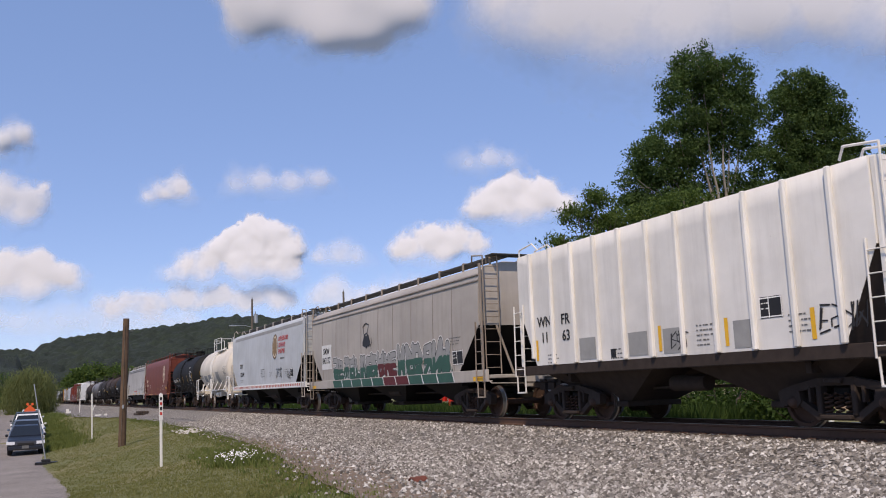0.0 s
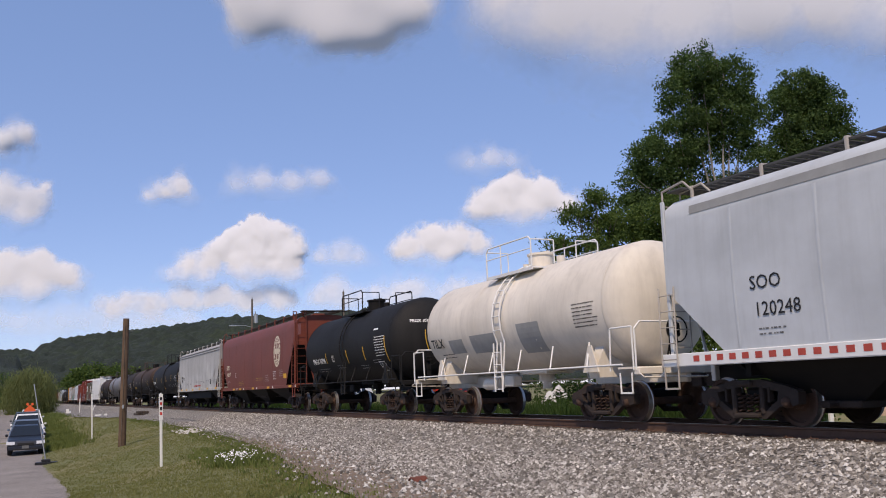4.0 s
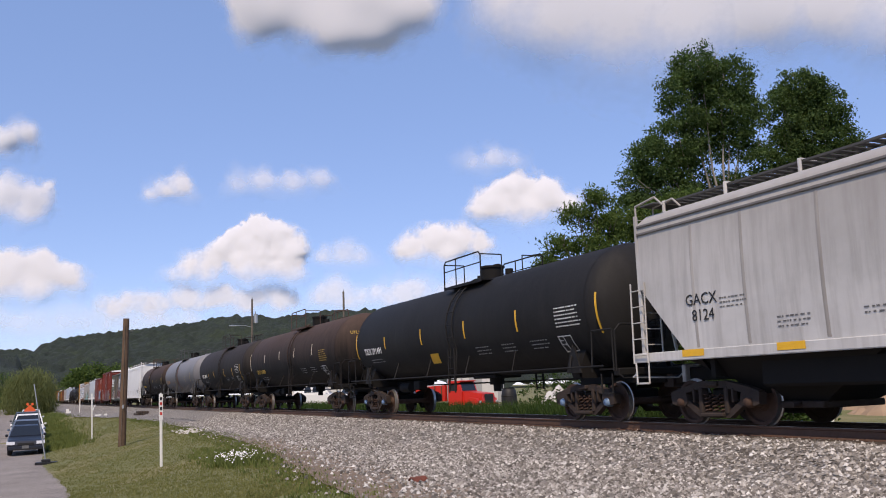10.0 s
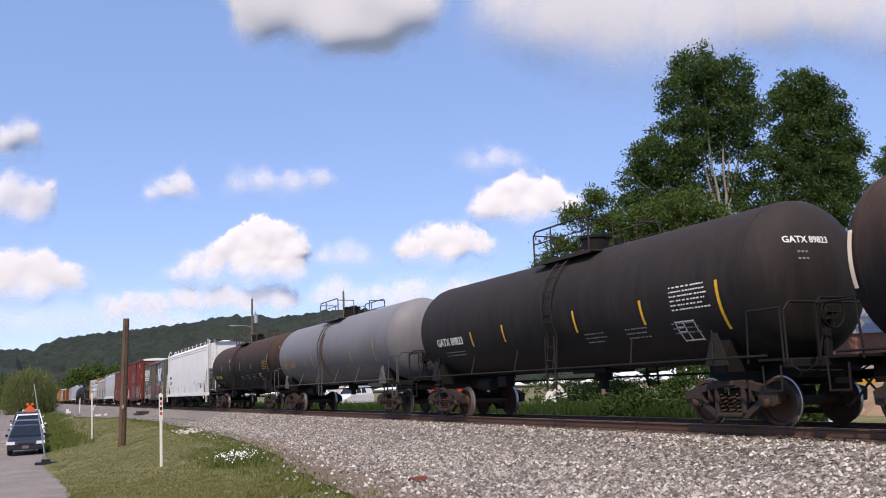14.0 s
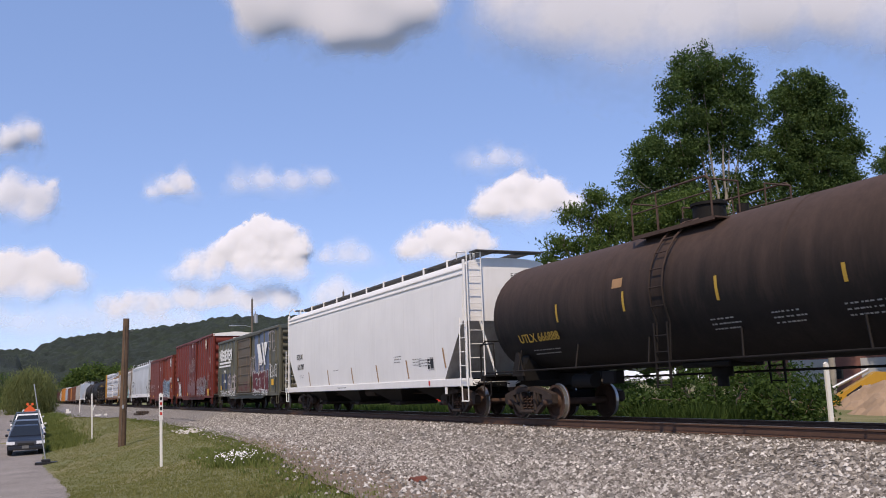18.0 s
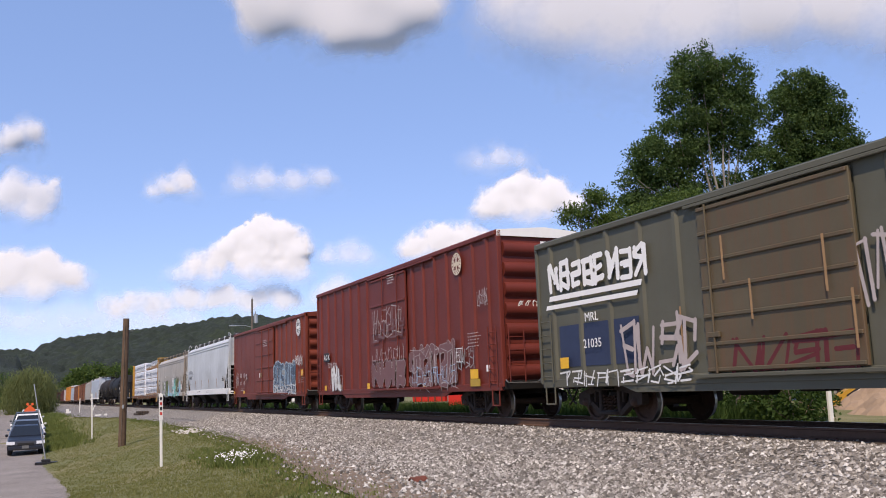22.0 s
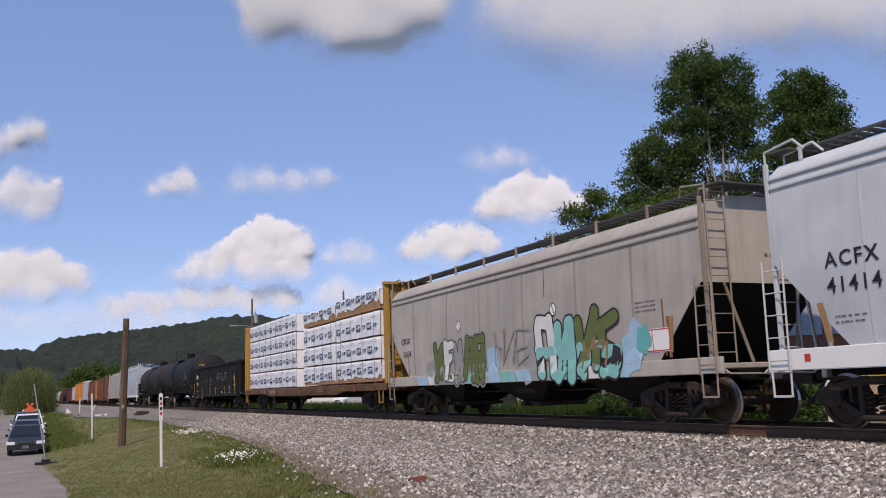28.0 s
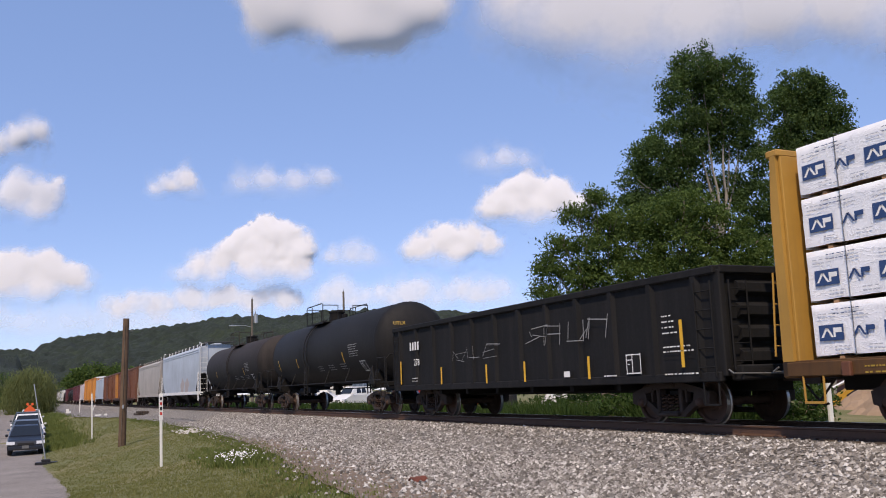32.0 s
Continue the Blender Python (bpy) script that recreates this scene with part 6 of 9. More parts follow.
def bundle(label, ya, yb, za, zb, side, seed, torn=0.0):
    """A strapped stack of boards under a printed plastic cover, on the flatcar."""
    rng = random.Random(seed)
    c = flat_c + (ya + yb) / 2
    L, H, W = abs(ya - yb) - 0.05, zb - za - 0.05, 1.24
    x0 = side * 0.64
    t = thing("lumber_bundle", label, "lumber bundle", "lumber on the flatcar", loc=(TRACK_X + x0, c, za))
    CARS.append((t, c, x0, za))
    part("lumber_core", MB().box((0, 0, H / 2 + 0.02), (W - 0.10, L - 0.10, H - 0.04), 0.01), M_LUMBER, t, "stack of sawn boards")
    if torn and side < 0:
        nb = int(H / 0.044)
        for q in range(nb):
            part("board", MB().box((-0.03 + rng.uniform(-0.006, 0.006), rng.uniform(-0.03, 0.03), 0.03 + (H - 0.06) * (q + 0.5) / nb), (W - 0.06, L - 0.06, 0.038), 0.004), M_LUMBER, t)
    for k in (-1, 0, 1):
        part("batten", MB().box((0, k * L * 0.35, -0.02), (W, 0.09, 0.05)), M_LUMBER, t)
    # cover: a wrinkled skin over the top, the sides and the far ends
    mb = MB()
    n, m = int(L / 0.16), 7
    lo = H * torn

    def skin(i, j):
        y = -L / 2 + L * i / n
        edge = lo * (0.45 + 0.9 * abs(noise.noise((y * 0.9 + seed, 1.3, 0))) + 0.9 * abs(noise.noise((y * 3.1, 4.3, seed)))) if torn else 0.015 + 0.04 * abs(noise.noise((y * 1.5, seed, 0)))
        z = edge + (H - edge) * j / m
        o = 0.016 + 0.016 * noise.noise((y * 2.6, z * 3.5, seed * 3.1)) + 0.014 * noise.noise((y * 7 + z * 5, z * 6, seed))
        return y, z, o
    rows = []
    for j in range(m + 1):
        rows.append([(side * (W / 2 + skin(i, j)[2]), skin(i, j)[0], skin(i, j)[1]) for i in range(n + 1)])
    rows.append([(side * (W / 2 - 0.05), p[1], H + 0.012 + 0.01 * noise.noise((p[1] * 3, 2, seed))) for p in rows[-1]])
    rows.append([(-side * W / 2, p[1], H + 0.012 + 0.012 * noise.noise((p[1] * 3, 5, seed))) for p in rows[-1]])
    rows.append([(-side * (W / 2 + 0.012), p[1], 0.05) for p in rows[-1]])
    mb.grid(rows, True)
    for e in (-1, 1):
        mb.grid([[(W / 2 * (2 * i / 6 - 1), e * (L / 2 + 0.01 + 0.015 * noise.noise((i, k, seed))), lo * 0.5 + (H - lo * 0.5) * k / 5) for i in range(7)] for k in range(6)], True)
    part("plastic_cover", mb, M_WRAP, t, "white printed plastic cover")
    if side < 0:
        xx = lambda z: -(W / 2 + 0.036)
        k = 0
        y = L / 2 - 0.32 - rng.uniform(0, 0.06)
        zz = max(H * 0.45, lo + 0.22)
        while y > -L / 2 + 0.28:
            if k % 2 == 0:
                decal(t, "logo_panel", M_LOGO, xx, y, zz, 0.47, 0.25, "blue printed logo panel", n=1)
            ink = M_WHITE if k % 2 == 0 else M_LOGO
            decal(t, "logo_shape", ink, xx, y + 0.13, zz, 0.045, 0.15, slant=-0.10, off=0.006, n=1)
            decal(t, "logo_shape", ink, xx, y + 0.03, zz, 0.045, 0.15, slant=0.10, off=0.006, n=1)
            decal(t, "logo_shape", ink, xx, y - 0.06, zz, 0.04, 0.15, off=0.006, n=1)
            decal(t, "logo_shape", ink, xx, y - 0.14, zz + 0.035, 0.12, 0.075, off=0.006, n=1)
            y -= 0.6
            k += 1
        for q in range(int(L / 1.25)):
            bars(t, M_LOGO, xx, L / 2 - 0.4 - 1.25 * q, min(H - 0.08, zz + 0.36), 0.5, 2, 0.07, 0.018, seed + q)
        for q in range(int(L / 0.62)):
            bars(t, M_FAINT, xx, L / 2 - 0.12 - 0.62 * q, min(H - 0.1, zz + 0.30), 0.34, 2, 0.06, 0.022, seed + q)
            bars(t, M_FAINT, xx, L / 2 - 0.40 - 0.62 * q, max(0.14 + lo, zz - 0.22), 0.30, 2, 0.06, 0.022, seed + q)
        ns = int(L / 1.05)
        for q in range(ns):
            y = -L / 2 + L * (q + 0.5) / ns
            part("strap", MB().box((-W / 2 - 0.05, y, H / 2), (0.006, 0.013, H)).box((0, y, H + 0.035), (W + 0.1, 0.013, 0.006)), M_STENCIL, t)


_sd = 100
for _ya, _yb, _zs, _torn in ((10.6, 7.4, (1.15, 2.03, 2.9, 3.78, 4.66), (0, 0, 0, 0)), (7.4, 4.2, (1.15, 2.03, 2.9, 3.78, 4.66), (0, 0, 0, 0)), (4.2, 1.0, (1.15, 2.03, 2.9, 3.78, 4.66), (0, 0, 0, 0)),
                             (-0.2, -4.95, (1.15, 2.02, 2.87, 3.76, 4.47), (0.2, 0, 0, 0.4)), (-4.97, -10.1, (1.15, 2.0, 2.84, 3.78, 4.56), (0.3, 0, 0, 0.5))):
    for _r in range(4):
        for _s in (-1, 1):
            _sd += 1
            bundle("lumber bundle under white cover" + (" torn at the bottom" if _torn[_r] else " with blue logo print"), _ya, _yb, _zs[_r], _zs[_r + 1], _s, _sd, _torn[_r])


# ---------------- black gondola ----------------
def gondola(label, y0, y1, pm, top=2.84, zs=0.9, marks=0.0):
    c, L = (y0 + y1) / 2, y1 - y0
    car = thing("gondola", label, "gondola car", "cars of the freight train", loc=(TRACK_X, c, 0))
    CARS.append((car, c))
    h = L / 2
    for sg in (-1, 1):
        part("side_wall", MB().box((sg * 1.45, 0, (zs + top) / 2), (0.05, L, top - zs), 0.008), pm, car)
        part("top_chord", MB().box((sg * 1.47, 0, top), (0.18, L + 0.05, 0.15), 0.02), pm, car)
        part("side_sill", MB().box((sg * 1.47, 0, zs), (0.14, L, 0.18), 0.02), pm, car)
        n = 12
        pmesh = MB().prism([(0.0, -0.13), (-0.075, -0.06), (-0.075, 0.06), (0.0, 0.13)], 2, 0, top - zs - 0.12).mesh("side_post", pm)
        for k in range(n):
            p = part("side_post", pmesh, None, car, loc=(sg * 1.475, -h + 0.55 + (L - 1.1) * k / (n - 1), zs + 0.06))
            if sg > 0:
                p.rotation_euler = (0, 0, math.pi)
        e = new("end_wall")
        e.parent, e.location = car, (0, sg * h, 0)
        part("end_sheet", MB().box((0, -sg * 0.03, (zs + top) / 2), (2.86, 0.05, top - zs), 0.008), pm, e)
        part("end_chord", MB().box((0, sg * 0.03, top), (2.95, 0.18, 0.15), 0.02), pm, e)
        for k in range(4):
            part("end_rib", MB().prism([(0.0, -0.15), (sg * 0.11, -0.08), (sg * 0.11, 0.08), (0.0, 0.15)], 0, -1.05, 1.25), pm, e, loc=(0, 0, zs + 0.35 + 0.42 * k))
        for s2 in (-1, 1):
            part("corner_post", MB().box((s2 * 1.42, sg * 0.02, (zs + top) / 2), (0.14, 0.16, top - zs), 0.02), pm, e)
        ladder(car, "side_ladder", pm, (-1.56, sg * (h - 0.3), zs), (-1.56, sg * (h - 0.3), top - 0.2), (0, 1, 0), 0.44, 5)
        ladder(car, "end_ladder", pm, (-1.1, sg * (h + 0.14), zs + 0.1), (-1.1, sg * (h + 0.14), top - 0.2), (1, 0, 0), 0.42, 5)
        stirrup(car, sg * (h - 0.3), zs - 0.08, pm, -1.5)
        truck(car, sg * (h - 2.0))
        part("end_sill", MB().box((0, sg * (h + 0.1), 0.96), (2.5, 0.3, 0.28), 0.03), pm, car)
    part("floor", MB().box((0, 0, zs + 0.05), (2.8, L - 0.1, 0.08)), M_GRIME, car)
    part("centre_sill", MB().box((0, 0, zs - 0.12), (0.45, L, 0.34), 0.03), M_STEEL, car)
    for k in range(6):
        part("cross_bearer", MB().box((0, (-2.5 + k) * 1.8, zs - 0.12), (2.7, 0.14, 0.2)), M_STEEL, car)
    couplers(car, h + 0.2)
    cut_lever(car, h + 0.1, M_GALV)
    REMARK.append((car, set(car.children), marks))
    return car, h


car, h = gondola("black gondola with orange strips and chalk marks", 333.2, 348.8, P_GOND, marks=-0.1)
xg = lambda z: -1.556
for k in range(4):
    decal(car, "lettering_block", M_WHITE, xg, 6.35 - 0.2 * k, 2.22, 0.12, 0.26, n=1)
text_on(car, "278", M_WHITE, -1.562, 6.10, 1.60, 0.30)
bars(car, M_WHITE, xg, 6.25, 1.2, 0.45, 2)
for y, z, hh in ((7.2, 1.40, 0.75), (4.05, 1.23, 0.5), (1.18, 1.2, 0.5), (-0.85, 1.2, 0.5), (-3.64, 1.2, 0.5), (-6.75, 1.55, 0.9)):
    decal(car, "reflective_strip", M_YELLOW, xg, y, z, 0.09, hh, n=1)
framed(car, xg, -5.24, 1.22, 0.48, 0.42, P_GOND)
decal(car, "marking", M_WHITE, xg, -2.75, 1.08, 0.24, 0.13, n=1)
bars(car, M_WHITE, xg, -6.2, 2.1, 0.4, 4, 0.11)
bars(car, M_WHITE, xg, -6.2, 1.5, 0.9, 2)
bars(car, M_WHITE, xg, -4.2, 1.0, 0.5, 1)
bars(car, M_WHITE, xg, -6.2, 0.98, 1.2, 1)
Graffiti(71, xg).tag(car, -0.9, -4.4, 2.05, 0.42, S_GREYP, 4, 0.022)
Graffiti(72, xg).tag(car, 3.4, 0.4, 1.8, 0.3, S_GREYP, 3, 0.012)

black_tank("clean black tank car with faint gold lettering", 349.6, 366.6, P_BLACK, "", M_TYELLOW, 1.3, 5.0, 2.2, [(6.2, 2.2, 0.5), (3.0, 2.2, 0.4), (-3.6, 2.2, 0.4)], -4.9, -5.6, None, S_GREYP, "UTLX")
black_tank("black tank car with dull shell", 367.8, 385.1, P_BLACK2, "", M_WHITE, 0.0, 5.0, 2.2, [(4.0, 2.2, 0.4), (-4.0, 2.2, 0.4)], -5.0, -5.8, None, S_GREYP)
car, w, h = hopper("covered_hopper", "bluish grey covered hopper with faint graffiti patches", 386.4, 406.0, P_BLUEGREY, ze=4.3, zr=4.6, zs=1.0, lad=P_WHITE, sill_mat=P_WHITE)
x = on(w)
G = Graffiti(81, x)
for y in (-2.0, -4.2):
    mb = MB()
    G.blob(mb, y, 1.7, 1.8, 1.1)
    part("graffiti", mb, S_PINKW, car, "faded sprayed patch")
hopper("covered_hopper", "beige grey covered hopper", 407.2, 425.6, P_GREYBEIGE, ze=4.15, zr=4.45)

# ---------------- the rest of the train, far up the line ----------------
boxcar("boxcar", "rust brown boxcar far up the line", 427.0, 442.4, P_RUSTBOX, ze=4.4, zr=4.6, full=False, posts=6)
boxcar("boxcar", "brown boxcar far up the line", 443.6, 458.6, P_RUSTBOX, ze=4.4, zr=4.6, door_mat=P_ORANGE, full=False, posts=6)
boxcar("boxcar", "rust brown boxcar far up the line", 459.8, 474.4, P_RUSTBOX, ze=4.4, zr=4.6, full=False, posts=6)
hopper("covered_hopper", "bluish white hopper far up the line", 475.6, 493.4, P_BLUEGREY, full=False)
boxcar("boxcar", "orange boxcar with white roof far up the line", 494.8, 510.8, P_ORANGE, ze=4.9, zr=5.1, roof_mat=P_WHITE, end_cap=P_WHITE, full=False, posts=6)
boxcar("boxcar", "orange boxcar with white roof far up the line", 512.2, 528.4, P_ORANGE, ze=4.9, zr=5.1, roof_mat=P_WHITE, end_cap=P_WHITE, full=False, posts=6)
hopper("covered_hopper", "pinkish white hopper far up the line", 529.8, 546.0, P_PINK, full=False)
_y = 547.4
for _k, (_kind, _m, _lab) in enumerate([("b", P_MAROON, "maroon boxcar far up the line"), ("b", P_MAROON, "maroon boxcar far up the line"), ("t", P_BLACK, "black tank car far up the line"), ("t", P_BLACK2, "black tank car far up the line"), ("b", P_MAROON, "maroon boxcar far up the line"),
                                      ("t", P_BLACK, "black tank car far up the line"), ("h", P_OFFWHITE, "white hopper far up the line"), ("h", P_PALEGREY, "pale grey hopper far up the line"), ("h", P_OFFWHITE, "white hopper far up the line"), ("h", P_WHITE, "white hopper far up the line"),
                                      ("h", P_GREYBEIGE, "beige hopper far up the line"), ("b", P_BOXRED, "red boxcar far up the line"), ("h", P_OFFWHITE, "white hopper far up the line"), ("t", P_BLACK, "black tank car far up the line"), ("h", P_PALEGREY, "pale grey hopper far up the line"), ("b", P_RUSTBOX, "brown boxcar far up the line"),
                                      ("h", P_WHITE, "white hopper far up the line"), ("h", P_GREYBEIGE, "beige hopper far up the line")]):
    _l = {"b": 15.6, "t": 16.4, "h": 16.6}[_kind]
    if _kind == "b":
        boxcar("boxcar", _lab, _y, _y + _l, _m, ze=4.4, zr=4.6, full=False, posts=5)
    elif _kind == "t":
        tank("tank_car", _lab, _y, _y + _l, _m, full=False)
    else:
        hopper("covered_hopper", _lab, _y, _y + _l, _m, full=False)
    _y += _l + 1.3
for _car, _body, _dy in REMARK:
    if _dy:
        slide_markings(_car, _body, _dy)
# ---------------- sky: drifting clouds ----------------
def cloud_mat():
    """White vapour: cover thins it towards the rim, relief takes the sun."""
    k = NT("cloud_vapour")
    at = k.n("ShaderNodeAttribute")
    at.attribute_name = "cover"
    fine = k.noise(k.coord((1, 1, 1), shift=True), 0.035, 4, 0.5)
    ad = k.n("ShaderNodeMath")
    ad.operation = "MULTIPLY_ADD"
    k.l(fine, ad.inputs[0])
    ad.inputs[1].default_value = 0.22
    k.l(at.outputs["Fac"], ad.inputs[2])
    al = k.ramp(ad.outputs[0], (0.11, mono(0)), (0.40, mono(0.20)), (0.75, mono(0.66)), (1.05, mono(0.96)))
    df, tl, tp = k.n("ShaderNodeBsdfDiffuse"), k.n("ShaderNodeBsdfTranslucent"), k.n("ShaderNodeBsdfTransparent")
    df.inputs[0].default_value = tl.inputs[0].default_value = (0.69, 0.69, 0.71, 1)
    # light spreads inside the vapour, so the sunny side wraps far round
    ge, wr, nm = k.n("ShaderNodeNewGeometry"), k.n("ShaderNodeVectorMath"), k.n("ShaderNodeVectorMath")
    wr.operation, nm.operation = "ADD", "NORMALIZE"
    wr.inputs[1].default_value = SUN_TO * 0.75
    k.l(ge.outputs["Normal"], wr.inputs[0])
    k.l(wr.outputs[0], nm.inputs[0])
    k.l(nm.outputs[0], df.inputs["Normal"])
    m1, m2 = k.n("ShaderNodeMixShader"), k.n("ShaderNodeMixShader")
    m1.inputs[0].default_value = 0.10
    k.l(df.outputs[0], m1.inputs[1])
    k.l(tl.outputs[0], m1.inputs[2])
    thin = k.n("ShaderNodeAttribute")
    thin.attribute_name = "opacity"
    mu = k.n("ShaderNodeMath")
    mu.operation = "MULTIPLY"
    mu.use_clamp = True
    k.l(al, mu.inputs[0])
    k.l(thin.outputs["Fac"], mu.inputs[1])
    k.l(mu.outputs[0], m2.inputs[0])
    k.l(tp.outputs[0], m2.inputs[1])
    k.l(m1.outputs[0], m2.inputs[2])
    k.l(m2.outputs[0], k.out.inputs[0])
    return k.m


M_CLOUD = cloud_mat()


def soften(a, n, times=3):
    """Repeated box blur of a field, n cells each way."""
    n = int(round(n))
    for _ in range(times if n > 0 else 0):
        for ax in (0, 1):
            q = np.pad(a, [(n, n) if x == ax else (0, 0) for x in (0, 1)], mode="edge")
            c = np.cumsum(q, ax)
            c = np.insert(c, 0, 0, ax)
            m = a.shape[ax]
            a = (np.take(c, np.arange(2 * n + 1, 2 * n + 1 + m), ax) - np.take(c, np.arange(m), ax)) / (2 * n + 1)
    return a


def fbm(shape, cell, r, octaves=5, gain=0.55, billow=False):
    """Smooth random field on a grid; billow folds each octave into round lumps."""
    out, amp, tot = np.zeros(shape), 1.0, 0.0
    for _ in range(octaves):
        c = max(1.0, cell)
        gy, gx = int(shape[0] / c) + 3, int(shape[1] / c) + 3
        g = r.uniform(-1, 1, (gy, gx))
        y, x = np.arange(shape[0]) / c, np.arange(shape[1]) / c
        yi, xi = y.astype(int), x.astype(int)
        fy, fx = (y - yi)[:, None], (x - xi)[None]
        fy, fx = fy * fy * (3 - 2 * fy), fx * fx * (3 - 2 * fx)
        v = (g[yi][:, xi] * (1 - fy) * (1 - fx) + g[yi + 1][:, xi] * fy * (1 - fx) + g[yi][:, xi + 1] * (1 - fy) * fx + g[yi + 1][:, xi + 1] * fy * fx)
        out += amp * (1 - 2 * np.abs(v) ** 0.8 if billow else v)
        tot += amp
        amp *= gain
        cell /= 2
    return out / tot


CLOUDS = []
CLOUD_R = 2900.0


def cloud(label, az, el, puffs, seed, drift, thick=1.0, depth=0.42, step=0.10, flat=None, edge=0.50, lump=0.30, base=1.0):
    """Puffs (degrees across, degrees up, radius) round the bearing az and height el, melted into one lumpy shell.
    drift: degrees right and up in 32 s; edge: width of the feathered rim; lump: size of the billows; base: how much softer the underside is."""
    r = np.random.RandomState(seed)
    P = np.array(puffs, float)
    pad = 1.0 + 2.0 * edge
    lo, hi = (P[:, :2] - P[:, 2:]).min(0) - pad, (P[:, :2] + P[:, 2:]).max(0) + pad
    us, vs = np.arange(lo[0], hi[0] + step, step), np.arange(lo[1], hi[1] + step, step)
    U, V = np.meshgrid(us, vs)
    small = P[:, 2].mean()
    kk = 0.22 * small
    S = kk * np.log(sum(np.exp((q - np.hypot(U - u, V - v)) / kk) for u, v, q in P))
    low = (P[:, 1] - P[:, 2]).min() if flat is None else flat
    soft = fbm(U.shape, small * 1.6 / step, r, 5, 0.55)
    big = fbm(U.shape, small * 1.1 / step, r, 3, 0.5, True)
    tiny = fbm(U.shape, small * 0.42 / step, r, 3, 0.55, True)
    fray = fbm(U.shape, small * 0.5 / step, r, 4, 0.65)
    S = np.minimum(S, (V - low) * 1.1 + 0.5 * small * soft)
    S = S + small * lump * (0.50 * big + 0.42 * tiny) + small * 0.46 * soft + small * 0.10 * fray - 0.10 * small
    up = np.clip((V - low) / max(0.5, P[:, 1].max() + small - low), 0, 1)
    e = edge * (1 + base * 2.2 * (1 - up) ** 1.5) * (1 + 0.6 * np.clip(soft * 2, -0.8, 1))
    dens = np.clip((S + 0.55 * e) / (1.6 * e), 0, 1)
    dens = dens * dens * (3 - 2 * dens)
    fade = np.clip((V - low + 0.5 * small * soft) / (base * 1.3 * small) + 0.05, 0, 1)
    dens = dens * fade * fade * (3 - 2 * fade)
    inn = np.clip(S + 0.3 * e, 0, 1.6 * small)
    rel = np.sqrt(inn * (3.2 * small - inn))
    rel = soften(rel, (0.16 if step < 0.15 else 0.4) * small / step, 2) * 0.9 + small * 0.6 * lump * soften(big + 0.5 * tiny, 0.07 * small / step, 2) * np.clip(inn / (0.7 * small), 0, 1)
    rel = soften(rel, 0.35 * edge / step, 2)
    ok = dens > 0.005
    nu = len(us)
    D2 = CLOUD_R / 57.3
    verts = np.stack([U * D2, V * D2, rel * D2 * depth], -1).reshape(-1, 3)
    faces = []
    for j in range(len(vs) - 1):
        for i in range(nu - 1):
            if ok[j, i] or ok[j + 1, i] or ok[j, i + 1] or ok[j + 1, i + 1]:
                faces.append((j * nu + i, j * nu + i + 1, (j + 1) * nu + i + 1, (j + 1) * nu + i))
    me = bpy.data.meshes.new("cloud")
    me.from_pydata(verts.tolist(), [], faces)
    me.polygons.foreach_set("use_smooth", [True] * len(me.polygons))
    for nm, val in (("cover", dens), ("opacity", np.full_like(dens, thick))):
        me.attributes.new(nm, "FLOAT", "POINT").data.foreach_set("value", val.reshape(-1).astype(np.float32))
    me.materials.append(M_CLOUD)
    ob = new("cloud", me)
    tagged(ob, label, "cloud", "clouds in the summer sky", "structure")

    def at(t):
        a, e = radians(az + drift[0] * (t - 16) / 32), radians(el + drift[1] * (t - 16) / 32)
        c = Vector((math.sin(a) * math.cos(e), math.cos(a) * math.cos(e), math.sin(e))) * CLOUD_R
        return look(c, c * 2) @ pose(0, 0, 0, 0, 0, 0) @ Matrix.Rotation(math.pi, 4, "Y")

    def face(t):
        m = at(t)
        c = m.translation
        zax = (-c).normalized()
        xax = Vector((0, 0, 1)).cross(zax).normalized()
        yax = zax.cross(xax)
        return Matrix(((xax.x, yax.x, zax.x, c.x), (xax.y, yax.y, zax.y, c.y), (xax.z, yax.z, zax.z, c.z), (0, 0, 0, 1)))
    ob.matrix_world = face(0)
    CLOUDS.append((ob, face))
    return ob


cloud("large bright cumulus with grey underside", 18.6, 23.6, [(-4.6, 0.8, 2.4), (-2.0, 1.4, 2.8), (1.6, 1.2, 3.0), (4.6, 1.4, 2.6), (0.4, -0.5, 2.2), (-4.4, 0.0, 1.6), (2.8, -0.6, 2.0), (-3, 4, 3.5), (2, 4, 3.5)], 3, (1.3, 0.0), depth=0.30, step=0.2, edge=0.9, lump=0.16, flat=-3.8, base=0.6)
cloud("broad grey-bottomed cloud", 42.5, 23.4, [(-11, 1.8, 2.4), (-7.5, 0.6, 3.1), (-4, -0.2, 3.4), (0, -0.6, 3.6), (4, -1.0, 3.6), (8, -1.5, 3.4), (12, -2.2, 3.4), (15, -2.8, 3.4), (-6, 3, 4.6), (2, 3, 4.6), (9, 4, 4.6)], 4, (0.8, 0.0), thick=0.93, depth=0.30, step=0.25, edge=1.9, lump=0.10, flat=-7.5, base=0.5)
